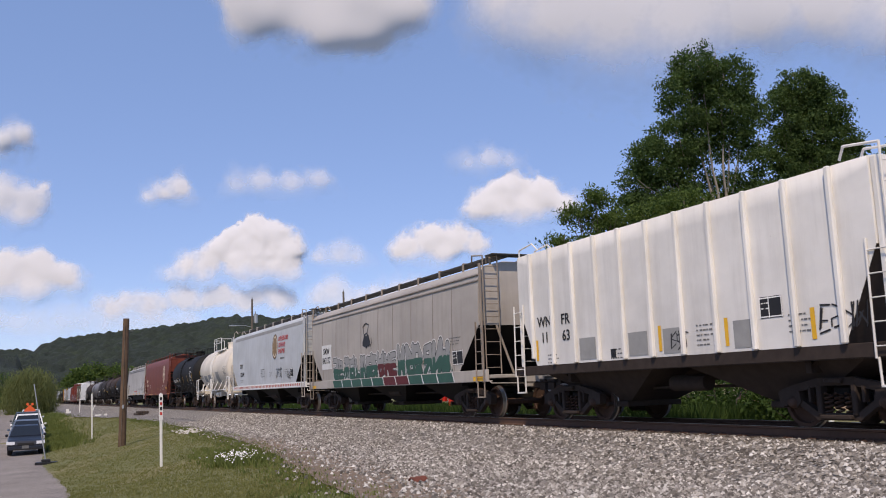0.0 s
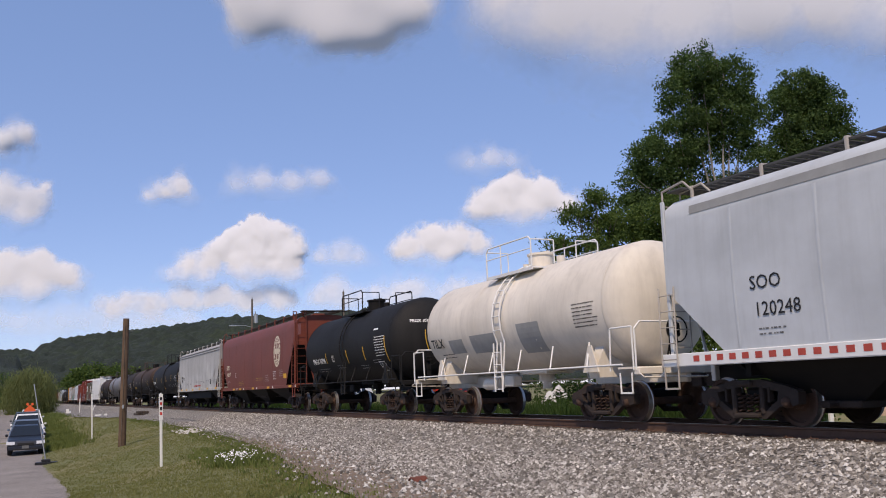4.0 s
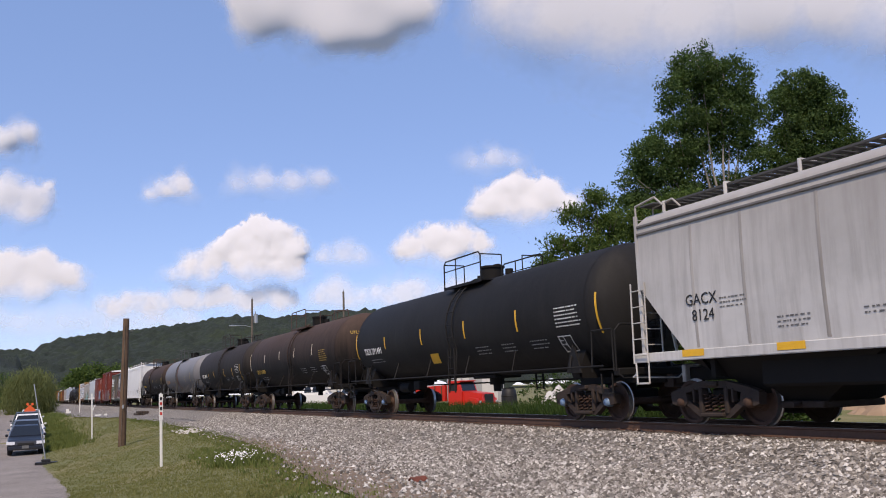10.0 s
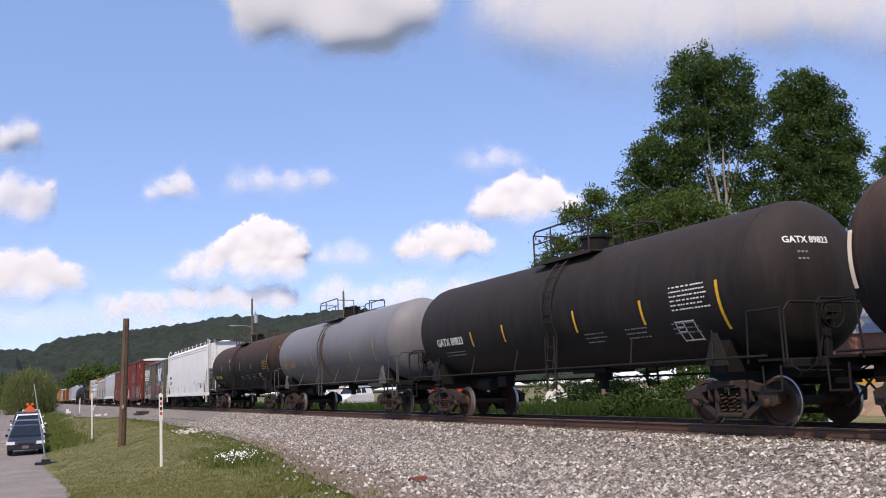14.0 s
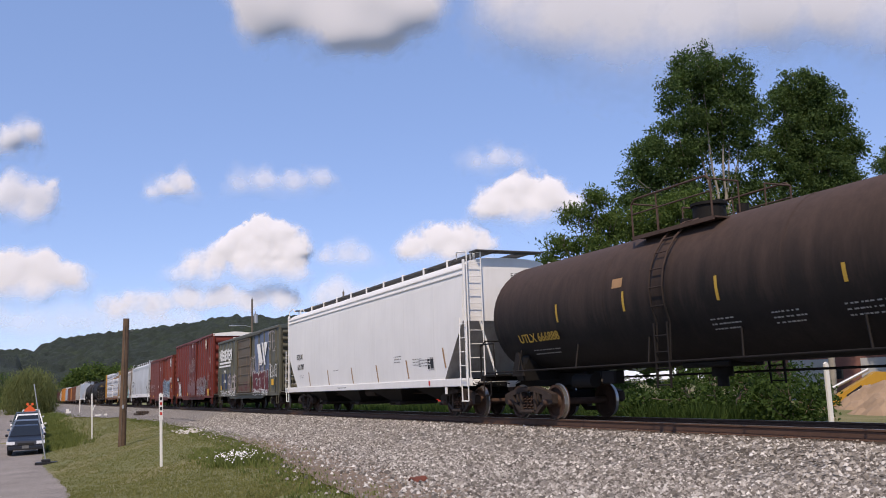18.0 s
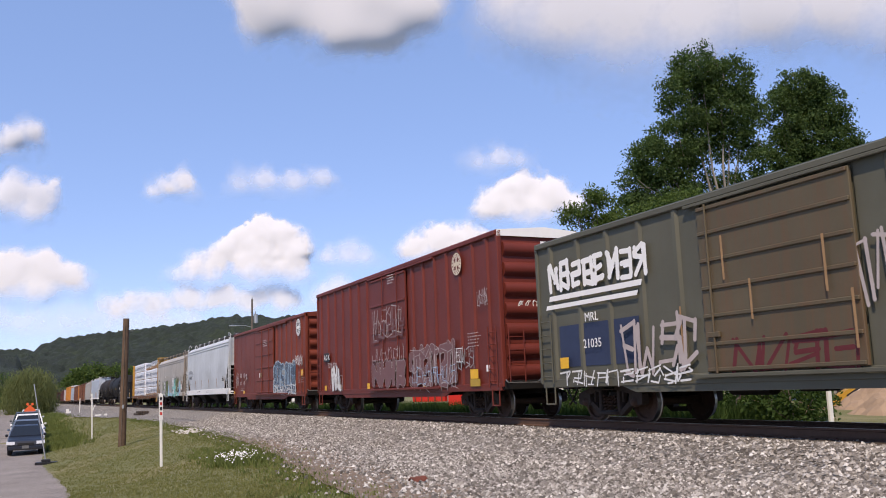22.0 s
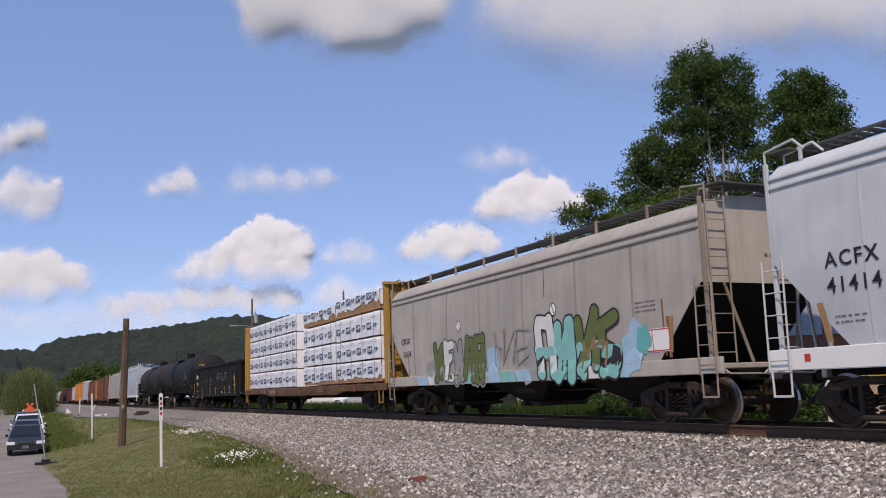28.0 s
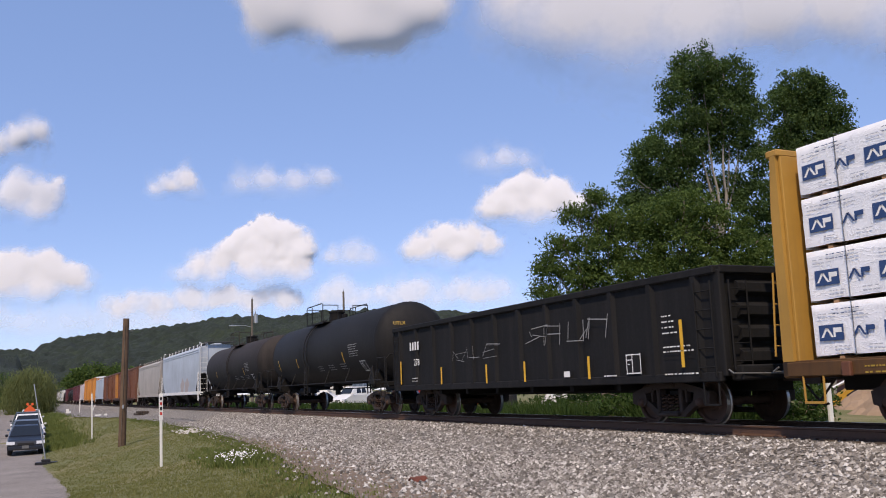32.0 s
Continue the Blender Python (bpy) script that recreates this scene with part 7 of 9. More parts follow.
cloud("towering white cumulus above the ridge", 12.7, 8.9, [(0.9, 1.2, 1.5), (0.0, 0.9, 1.3), (2.0, 0.7, 1.35), (-1.1, 0.3, 1.2), (2.8, -0.1, 1.3), (-2.1, -0.5, 1.1), (0.4, -0.6, 1.8), (2.6, -0.8, 1.4), (-3.4, -0.9, 1.0), (-4.4, -1.5, 0.9), (-2.4, -1.4, 1.2), (0.2, -1.8, 1.2)], 5, (0.7, 0.0), flat=-2.7, edge=0.30, step=0.07, base=1.5)
cloud("pale trailing shoulder of the cumulus", 18.6, 8.5, [(-0.9, 0, 0.9), (0.4, 0.15, 1.0), (1.4, 0.1, 0.8)], 6, (0.8, 0), thick=0.75, edge=0.8, base=1.0)
cloud("bright ragged cumulus", 30.5, 11.9, [(0.2, 0.6, 1.5), (-1.5, -0.1, 1.35), (2.0, 0.1, 1.5), (3.4, -0.5, 1.1), (-2.4, -0.7, 0.9), (0.6, -0.7, 1.5)], 7, (0.9, 0), flat=-2.3, edge=0.34, step=0.07, base=1.4)
cloud("thin grey wisp", 29.0, 14.4, [(-1.1, 0, 0.9), (0.3, 0.2, 1.1), (1.5, -0.1, 0.9)], 8, (1.0, 0), thick=0.6, edge=1.0)
cloud("low bright cumulus with flat base", 25.5, 9.2, [(-1.8, 0, 1.0), (-0.4, 0.4, 1.15), (1.2, 0.3, 1.1), (2.6, 0, 0.9), (-2.5, -0.4, 0.8), (0.4, -0.5, 1.1)], 9, (0.9, 0), flat=-1.8, edge=0.34, step=0.07, base=1.3)
cloud("faint hazy cloud", 14.6, 13.4, [(-2.4, -0.3, 1.0), (-0.8, 0.1, 1.1), (1.0, -0.1, 1.2), (2.8, 0.3, 1.0)], 10, (0.3, 0.1), thick=0.6, edge=0.8)
cloud("small white cloud", 8.1, 13.0, [(-0.4, -0.1, 0.85), (0.6, 0.25, 0.85), (-1.3, -0.5, 0.7)], 11, (0.4, 0.5), thick=0.9, edge=0.5)
cloud("ragged white cloud", -1.1, 15.2, [(-0.3, 0, 1.0), (0.7, 0.5, 0.8), (-1.5, -0.6, 1.1)], 12, (0.9, 0.3), thick=0.9, edge=0.5)
cloud("ragged grey-white cloud", -0.2, 12.1, [(0.3, -0.3, 1.3), (1.1, 0.8, 0.8), (-1.2, 0.0, 1.3), (0.0, -1.0, 1.2)], 13, (0.8, 0.4), thick=0.88, edge=0.55)
cloud("bright low cumulus", -0.1, 7.3, [(-1.0, 0.3, 1.35), (0.7, 0.4, 1.3), (2.1, 0.0, 1.1), (0.4, -0.8, 1.4), (-2.2, -0.2, 1.5)], 14, (0.5, 0.0), depth=0.25, flat=-2.5, edge=0.42, base=1.6)
cloud("long low bank of pale cloud over the hills", 9.0, 5.3, [(-6.4 + 0.72 * i, 0.35 + 0.25 * math.sin(i * 1.7) + 0.03 * i, 0.75 + 0.22 * math.sin(i * 2.3)) for i in range(2, 19)], 15, (0.4, 0.0), thick=0.85, depth=0.2, flat=-1.0, edge=0.5, base=0.8)
cloud("hazy pale bank of cloud over the hills", 21.0, 5.7, [(-3.6 + 0.9 * i, 0.3 + 0.3 * math.sin(i * 2.1), 0.95 + 0.25 * math.sin(i * 1.3)) for i in range(14)], 16, (0.4, 0.0), thick=0.72, edge=0.8)
cloud("thin haze of cloud low in the sky", 3.5, 4.4, [(-10 + 1.2 * i, 0.2 * math.sin(i * 1.9), 1.3) for i in range(14)], 17, (0.3, 0.0), thick=0.38, edge=1.0)


# ---------------- hills ----------------
def forest_mat():
    k = NT("distant_forest")
    vec = k.coord((1, 1, 1), shift=False)
    a, b = k.noise(vec, 0.03, 5, 0.6), k.noise(vec, 0.35, 5, 0.65)
    c = k.ramp(k.mix(0.5, a, b), (0.30, (0.008, 0.013, 0.008)), (0.5, (0.017, 0.027, 0.015)), (0.7, (0.042, 0.061, 0.025)))
    k.l(c, k.b.inputs["Base Color"])
    k.b.inputs["Roughness"].default_value = 0.9
    k.bump(b, 1.0, 3.0)
    return k.m


M_FOREST = forest_mat()
RIDGE = [(-14, 2.2), (-1.5, 2.9), (0.3, 2.85), (0.8, 3.2), (1.8, 3.5), (3.0, 3.7), (4.6, 4.0), (6.3, 4.15), (7.9, 4.35), (9.6, 4.6), (11.4, 4.85), (13.1, 4.75), (14.9, 4.85), (17.1, 4.95), (19.2, 5.05), (22.2, 4.95), (25, 4.85), (28, 4.6), (33, 4.2), (44, 3.8), (60, 3.6)]


def build_hill(name, label, near, far, a0, a1, na, nd, table, amp, seed):
    mb = MB()
    rows = []
    for j in range(nd + 1):
        u = j / nd
        row = []
        for i in range(na + 1):
            a = a0 + (a1 - a0) * i / na
            d = near + (far - near) * u
            x, y = d * math.sin(radians(a)), d * math.cos(radians(a))
            top = math.tan(radians(lerp_table(table, a))) * far + EYE[2] - amp * 0.9
            z = -1 + (top + 1) * (sstep(0, 1.0, u) * 0.5 + 0.5 * u)
            c = noise.voronoi((x / 11.0 + seed, y / 11.0, 0.0))[0][0]
            c2 = noise.voronoi((x / 5.0 + seed, y / 5.0, 4.0))[0][0]
            z += amp * (max(0.0, 1 - c) ** 0.8) * 1.2 + amp * 0.35 * (1 - c2) + 4.5 * noise.noise((x / 60, y / 60, seed))
            row.append((x, y, z))
        rows.append(row)
    mb.grid(rows, True)
    return thing(name, label, "hill", kind="structure", mb=mb, mat=M_FOREST)


build_hill("backdrop_hill", "long wooded ridge behind the railway", 420, 820, -6, 40, 500, 100, RIDGE, 6.0, 1.0)
build_hill("backdrop_hill", "low wooded hill beside the road", 260, 520, -16, 0.4, 150, 60, [(-16, 3.0), (-3, 2.75), (-0.6, 2.5), (0.1, 1.2), (0.4, 0.6)], 4.0, 7.0)

# ---------------- trees and shrubs ----------------
M_BARK = plain("grey_bark", (0.17, 0.14, 0.11), 0.95, 0, 0.35, 3, 0.6)
M_PALEBARK = plain("pale_sycamore_bark", (0.27, 0.245, 0.205), 0.9, 0, 0.45, 2, 0.5)
M_LEAF_DARK = leafy("dark_green_leaves", (0.020, 0.040, 0.014), (0.092, 0.146, 0.048))
M_LEAF_MID = leafy("green_leaves", (0.030, 0.056, 0.014), (0.112, 0.164, 0.042))
M_LEAF_WILLOW = leafy("willow_leaves", (0.095, 0.118, 0.045), (0.20, 0.222, 0.09))
M_LEAF_BUSH = leafy("bush_leaves", (0.020, 0.042, 0.010), (0.060, 0.102, 0.024))


def leaves(lobes, n, size, seed, droop=0.0, shell=0.55, clump=22, flat=0.0, aspect=1.0, tuft=0.0):
    """Leaf cards in clumps through ellipsoid lobes (x, y, z, rx, ry, rz)."""
    r = np.random.RandomState(seed)
    L = np.array(lobes, float)
    vol = L[:, 3] * L[:, 5] * np.maximum(L[:, 4], 0.3)
    vol = vol ** 0.75
    nc = max(1, n // clump)
    idx = r.choice(len(L), nc, p=vol / vol.sum())
    d = r.normal(size=(nc, 3))
    d /= np.linalg.norm(d, axis=1)[:, None]
    rad = shell + (1 - shell) * r.uniform(0, 1, nc) ** 0.6
    rad *= r.uniform(0.86, 1.05, nc)
    cen = L[idx, :3] + d * rad[:, None] * L[idx, 3:]
    ci = np.repeat(np.arange(nc), clump)
    spread_ = tuft or size * 1.8
    p = cen[ci] + r.normal(size=(nc * clump, 3)) * [spread_, spread_, spread_ * 0.7]
    if droop:
        p[:, 2] -= np.abs(r.normal(size=len(p))) * droop
    m = len(p)
    a = r.normal(size=(m, 3))
    a[:, 2] *= (1 - flat)
    if droop:
        a = a * 0.25 + [0, 0, -1]
    a /= np.linalg.norm(a, axis=1)[:, None]
    b = np.cross(a, r.normal(size=(m, 3)))
    b /= np.linalg.norm(b, axis=1)[:, None] + 1e-9
    s = size * r.uniform(0.6, 1.25, m)[:, None]
    q = np.stack([p - a * s, p + b * s * 0.55 * aspect, p + a * s, p - b * s * 0.55 * aspect], 1).reshape(-1, 3)
    me = bpy.data.meshes.new("crown")
    me.vertices.add(4 * m)
    me.vertices.foreach_set("co", q.reshape(-1))
    me.loops.add(4 * m)
    me.loops.foreach_set("vertex_index", np.arange(4 * m))
    me.polygons.add(m)
    me.polygons.foreach_set("loop_start", np.arange(0, 4 * m, 4))
    me.update(calc_edges=True)
    return me


def limb(mb, p, q, r0, r1, rng, n=5, wob=0.12):
    p, q = Vector(p), Vector(q)
    L = (q - p).length
    pts = [p.lerp(q, k / n) + (Vector((rng.uniform(-1, 1), rng.uniform(-1, 1), rng.uniform(-.5, .5))) * wob * L / n if 0 < k < n else Vector()) for k in range(n + 1)]
    for k in range(n):
        a, b = r0 + (r1 - r0) * k / n, r0 + (r1 - r0) * (k + 1) / n
        mb.cyl(pts[k], pts[k + 1], a, 7, b, caps=(k == n - 1))
    return pts


def tree(label, base, lobes, leafmat, barkmat, seed, nleaf, leafsize, trunk_r=0.25, fork=0.35, group="", droop=0.0, shell=0.55, category="tree", name="tree", aspect=1.0, sticks=True, clump=22, tuft=0.0):
    rng = random.Random(seed)
    t = thing(name, label, category, group, loc=base)
    mb = MB()
    top = max(l[2] for l in lobes)
    fk = Vector((0.15, 0, top * fork))
    if sticks:
        limb(mb, (0, 0, -1.6), fk, trunk_r, trunk_r * 0.75, rng, 4, 0.05)
        part("trunk", mb, barkmat, t)
        for l in lobes:
            mb = MB()
            mid = fk.lerp(Vector(l[:3]), 0.55) + Vector((0, 0, 0.1 * l[5]))
            limb(mb, fk, mid, trunk_r * 0.5, trunk_r * 0.28, rng, 4)
            pts = limb(mb, mid, (l[0], l[1], l[2] + l[5] * 0.5), trunk_r * 0.28, 0.02, rng, 5)
            for _ in range(5):
                s = pts[rng.randrange(1, 5)]
                e = Vector((l[0] + rng.uniform(-.8, .8) * l[3], l[1] + rng.uniform(-.8, .8) * l[4], l[2] + rng.uniform(-.3, .8) * l[5]))
                limb(mb, s, e, trunk_r * 0.14, 0.012, rng, 3)
            part("limb", mb, barkmat, t)
    me = leaves(lobes, nleaf, leafsize, seed, droop, shell, clump, aspect=aspect, tuft=tuft)
    me.materials.append(leafmat)
    part("crown", me, None, t)
    return t


RX, RY = math.cos(radians(25.43)), -math.sin(radians(25.43))


def lob(across, up, r, rz=None, deep=0.0, depth_r=None):
    """A lobe by its place across the view and its height, so that crowns are laid out in one plane."""
    return (across * RX + deep * 0.43, across * RY + deep * 0.90, up, r, depth_r or r, rz or r)


tree("tall dark sycamore with a forked pale trunk and gappy crown", (32.9, 35.0, 0.3),
     [lob(-0.4, 17.0, 1.5, 1.5), lob(0.9, 16.4, 1.5, 1.6), lob(-1.2, 15.4, 1.6, 1.7), lob(1.3, 14.6, 1.5, 1.8), lob(-0.2, 14.0, 1.2, 1.5, 1.2), lob(-2.0, 13.2, 1.6, 1.5), lob(-3.2, 12.2, 1.5, 1.4), lob(-1.4, 11.6, 1.5, 1.6, 1),
      lob(1.5, 12.2, 1.3, 1.7), lob(-4.0, 10.8, 1.3, 1.3), lob(-2.5, 10.2, 1.7, 1.4), lob(0.9, 10.6, 1.2, 1.3, 1.5), lob(2.0, 10.0, 1.2, 1.3), lob(-4.4, 9.2, 1.4, 1.3), lob(2.6, 8.6, 1.3, 1.3, 1)],
     M_LEAF_DARK, M_PALEBARK, 21, 76000, 0.085, 0.17, 0.45, shell=0.5, clump=95, tuft=0.24)
tree("dark rounded tree behind the railway", (39.9, 35.0, 0.3),
     [lob(0.0, 16.6, 1.5, 1.5), lob(1.2, 15.6, 1.4, 1.5), lob(-1.0, 15.2, 1.4, 1.6), lob(0.4, 14.0, 1.6, 1.6), lob(1.7, 13.6, 1.3, 1.3), lob(-1.2, 13.2, 1.3, 1.5), lob(2.4, 13.0, 0.9, 1.0), lob(0.6, 12.0, 1.7, 1.5), lob(-0.8, 11.2, 1.5, 1.4), lob(1.8, 11.0, 1.4, 1.3), lob(0.5, 9.6, 1.8, 1.4)],
     M_LEAF_DARK, M_PALEBARK, 22, 70000, 0.085, 0.2, 0.45, shell=0.5, clump=95, tuft=0.24)
tree("tall dark tree at the edge of the group", (47.3, 34.0, 0.6),
     [lob(0.4, 13.5, 1.6, 1.6), lob(-0.6, 12.2, 1.6, 1.5), lob(1.8, 12.4, 1.6, 1.5), lob(-1.2, 10.4, 1.6, 1.4), lob(0.6, 9.6, 1.8, 1.6), lob(2.2, 9.6, 1.8, 1.6)],
     M_LEAF_DARK, M_BARK, 23, 34000, 0.09, 0.24, 0.45, shell=0.5, clump=80, tuft=0.24)
tree("leafy green tree with feathery low boughs", (25.6, 30.4, -0.7),
     [lob(-0.6, 8.6, 1.4, 0.9), lob(0.8, 9.0, 1.5, 1.0), lob(2.2, 8.2, 1.5, 1.1), lob(-1.6, 7.4, 1.4, 1.0), lob(0.4, 7.4, 1.6, 1.2), lob(3.4, 7.0, 1.4, 1.1), lob(-2.6, 6.2, 1.3, 0.9), lob(-0.8, 6.0, 1.6, 1.1), lob(1.6, 6.0, 1.7, 1.2),
      lob(3.4, 5.6, 1.6, 1.2), lob(-3.6, 5.2, 1.0, 0.7), lob(-2.2, 4.6, 1.4, 1.0), lob(0.2, 4.4, 1.8, 1.1), lob(2.6, 4.2, 1.8, 1.2), lob(-3.4, 3.8, 1.2, 0.8), lob(-1.0, 3.0, 1.6, 1.0), lob(1.6, 2.6, 1.8, 1.2)],
     M_LEAF_MID, M_BARK, 24, 90000, 0.075, 0.2, 0.35, shell=0.5, clump=70, tuft=0.18)
tree("thin-leaved sumac with fan-like branches", (22.4, 31.6, -0.2),
     [lob(0.2, 9.2, 0.8, 0.5), lob(-0.6, 8.3, 0.8, 0.5), lob(0.8, 8.0, 0.9, 0.6), lob(-1.4, 7.2, 0.8, 0.5), lob(-0.2, 7.0, 1.0, 0.6), lob(-2.0, 6.2, 0.8, 0.45), lob(-0.8, 5.8, 1.0, 0.6), lob(-2.3, 5.2, 0.8, 0.45), lob(-1.4, 4.6, 1.0, 0.6), lob(-2.0, 3.8, 0.9, 0.5), lob(-0.4, 3.4, 1.2, 0.8)],
     M_LEAF_MID, M_BARK, 25, 19000, 0.10, 0.11, 0.3, shell=0.3, aspect=0.6, clump=45, tuft=0.20)
# shrubs behind the rails
for _i, (_x, _y, _w, _h) in enumerate([(17.4, 22.4, 1.2, 1.3), (18.3, 20.3, 1.4, 1.9), (19.3, 18.4, 1.0, 1.5), (20.4, 27.5, 1.2, 0.9), (21.5, 32.0, 1.6, 1.0), (23.5, 34.0, 1.6, 1.5), (24.0, 26.0, 2.0, 2.2), (27.5, 38.5, 1.7, 1.8), (29.5, 46.0, 2.0, 2.2), (26.3, 34.5, 1.7, 1.9), (21.6, 25.2, 1.3, 1.5), (22.4, 21.6, 1.4, 1.9)]):
    tree("bright green leafy bush beside the track", (_x, _y, -0.65), [(0, 0, _h * 0.5, _w, _w, _h * 0.55), (_w * 0.6, -0.3, _h * 0.4, _w * 0.7, _w * 0.6, _h * 0.4), (-_w * 0.6, 0.3, _h * 0.42, _w * 0.7, _w * 0.6, _h * 0.42)],
         M_LEAF_BUSH, M_BARK, 30 + _i, 2600, 0.075, 0.05, 0.2, group="bushes behind the railway", shell=0.75, category="bush", name="bush")
# willow and woods on the far side
tree("drooping pale green willow beside the road", (0.25, 138.0, -0.9),
     [(0.2, 0, 5.2, 2.0, 2.0, 1.5), (-1.3, 0, 4.6, 1.7, 2, 1.5), (1.5, 0, 4.5, 1.7, 2, 1.5), (0.2, -0.8, 3.4, 3.0, 2, 2.0), (-2.0, 0, 2.8, 1.4, 1.5, 2.0), (2.2, 0, 2.8, 1.4, 1.4, 2.0)], M_LEAF_WILLOW, M_BARK, 41, 36000, 0.26, 0.25, 0.3, droop=1.5, shell=0.6, aspect=0.2)
for _i, (_x, _y, _s) in enumerate([(20.5, 385, 1.25), (25.5, 400, 1.5), (31.0, 410, 1.35), (37, 420, 1.45), (18.5, 440, 1.1), (44, 430, 1.3), (52, 430, 1.3)]):
    tree("round-headed dark green tree in the valley", (_x, _y, -1.0),
         [(0, 0, 8.6 * _s, 3.4 * _s, 3.4, 3.2 * _s), (-2.4 * _s, 0, 6.6 * _s, 2.7 * _s, 3, 2.7 * _s), (2.6 * _s, 0, 6.4 * _s, 2.8 * _s, 3, 2.6 * _s), (0.5, -1, 4.4 * _s, 3.9 * _s, 3, 2.8 * _s)], M_LEAF_MID, M_BARK, 50 + _i, 4200, 0.6, 0.3, 0.3, group="valley trees", shell=0.6)
for _i, (_x, _y, _h) in enumerate([(-7.5, 125, 5.5), (-9.0, 150, 7.0), (-8.5, 95, 4.0), (-13, 110, 6.0), (-5.5, 210, 8.5)]):
    tree("dark green roadside tree", (_x, _y, -1.4),
         [(0, 0, _h * 0.75, _h * 0.32, _h * 0.3, _h * 0.26), (-_h * 0.22, 0, _h * 0.55, _h * 0.25, _h * 0.25, _h * 0.25), (_h * 0.22, 0, _h * 0.5, _h * 0.25, _h * 0.25, _h * 0.25), (0, -0.5, _h * 0.3, _h * 0.35, _h * 0.3, _h * 0.25)],
         M_LEAF_DARK if _i % 3 else M_LEAF_MID, M_BARK, 60 + _i, 3000, 0.28, 0.2, 0.3, group="roadside trees", shell=0.6)
# ---------------- poles and posts ----------------
M_POLEWOOD = plain("weathered_pole_wood", (0.115, 0.074, 0.048), 0.9, 0, 0.6, 4, 0.8)
M_GREYWOOD = plain("grey_pole_wood", (0.13, 0.11, 0.09), 0.9, 0, 0.3, 3, 0.4)
M_POSTWHITE = plain("white_post_paint", (0.72, 0.71, 0.67), 0.6, 0, 0.1, 4)
M_ALU = plain("dull_aluminium", (0.45, 0.46, 0.47), 0.45, 0.7, 0.1, 6)


def wooden_pole():
    x, y = 3.80, 41.2
    z = gz(x, y)
    t = thing("utility_pole", "short weathered wooden pole standing in grass", "pole", loc=(x, y, z))
    top = 5.55
    n = 16
    mb = MB().grid([[(0.08 * a + (0.165 - 0.035 * a) * math.cos(2 * math.pi * k / n), (0.165 - 0.035 * a) * math.sin(2 * math.pi * k / n), -0.4 + (top + 0.4) * a) for k in range(n)] for a in [i / 6 for i in range(7)]], True, True)
    mb.add([(0.08 + 0.130 * math.cos(2 * math.pi * k / n), 0.130 * math.sin(2 * math.pi * k / n), top) for k in range(n)], [list(range(n))])
    part("shaft", mb, M_POLEWOOD, t)
    part("ground_wire", MB().tube([(-0.06, -0.195, 0.0), (0.0, -0.17, 2.6), (0.02, -0.16, top - 0.3)], 0.010, 5), M_GREYWOOD, t)
    part("bolt", MB().cyl((-0.24, 0, top - 0.55), (0.36, 0, top - 0.55), 0.018, 6).cyl((-0.26, 0, top - 0.55), (-0.22, 0, top - 0.55), 0.04, 6), M_GALV, t)
    part("tag_plate", MB().box((0.0, -0.20, 1.7), (0.09, 0.01, 0.16)), M_ALU, t)


def white_post(label, x, y, h, lean=0.0, marks=0, w=0.075):
    t = thing("marker_post", label, "post", "white marker posts", loc=(x, y, gz(x, y)))
    t.rotation_euler = (0, radians(lean), 0)
    part("shaft", MB().box((0, 0, h / 2 - 0.15), (w, w * 0.55, h + 0.3), 0.008), M_POSTWHITE, t)
    part("cap", MB().prism([(-w / 2, h), (w / 2, h), (0, h + 0.05)], 1, -w * 0.27, w * 0.27), M_POSTWHITE, t)
    if marks:
        part("plate", MB().box((0, -0.03, h - 0.36), (0.11, 0.012, 0.72), 0.003), M_POSTWHITE, t)
        for k in range(marks):
            part("marking", MB().box((0, -0.04, h - 0.12 - 0.14 * k), (0.06, 0.008, 0.085)), M_RED if k % 2 else M_BLACK, t)


def leaning_pole():
    x, y = 0.80, 40.6
    t = thing("leaning_stake", "thin grey stake leaning out of a black rubber base", "stake", loc=(x, y, gz(x, y) + 0.02))
    part("stake", MB().cyl((0, 0, 0.05), (-0.55, 0.1, 3.3), 0.026, 8, 0.022), M_ALU, t)
    part("base", MB().prism([(-0.42, -0.25), (0.38, -0.28), (0.45, 0.2), (-0.35, 0.3)], 2, 0.0, 0.10).box((0, 0, 0.15), (0.35, 0.3, 0.12), 0.03), M_BLACK, t)


def street_pole(x, y, h, lamp, label):
    t = thing("utility_pole", label, "pole", "tall poles behind the railway", loc=(x, y, -0.75))
    part("shaft", MB().cyl((0, 0, 0), (0, 0, h), 0.17, 12, 0.11), M_GREYWOOD, t)
    if lamp:
        part("lamp_arm", MB().tube([(0, 0, h - 3.4), (-1.0, -0.1, h - 3.2), (-2.0, -0.15, h - 3.22)], 0.035, 8), M_ALU, t)
        part("lamp_head", MB().box((-2.35, -0.15, h - 3.24), (0.85, 0.3, 0.14), 0.05), M_ALU, t)
        tr = part("transformer", MB().cyl((0.42, -0.1, h - 2.9), (0.42, -0.1, h - 1.9), 0.24, 14).cyl((0.42, -0.1, h - 1.9), (0.42, -0.1, h - 1.82), 0.26, 14), M_ALU, t)
        part("bushing", MB().cyl((0.36, -0.1, h - 1.82), (0.36, -0.1, h - 1.5), 0.05, 8), M_GREYWOOD, tr)
        part("bracket", MB().box((0.2, -0.05, h - 2.3), (0.35, 0.08, 0.08)), M_GALV, t)
    part("pin", MB().cyl((0, 0, h), (0, 0, h + 0.25), 0.03, 6), M_GALV, t)


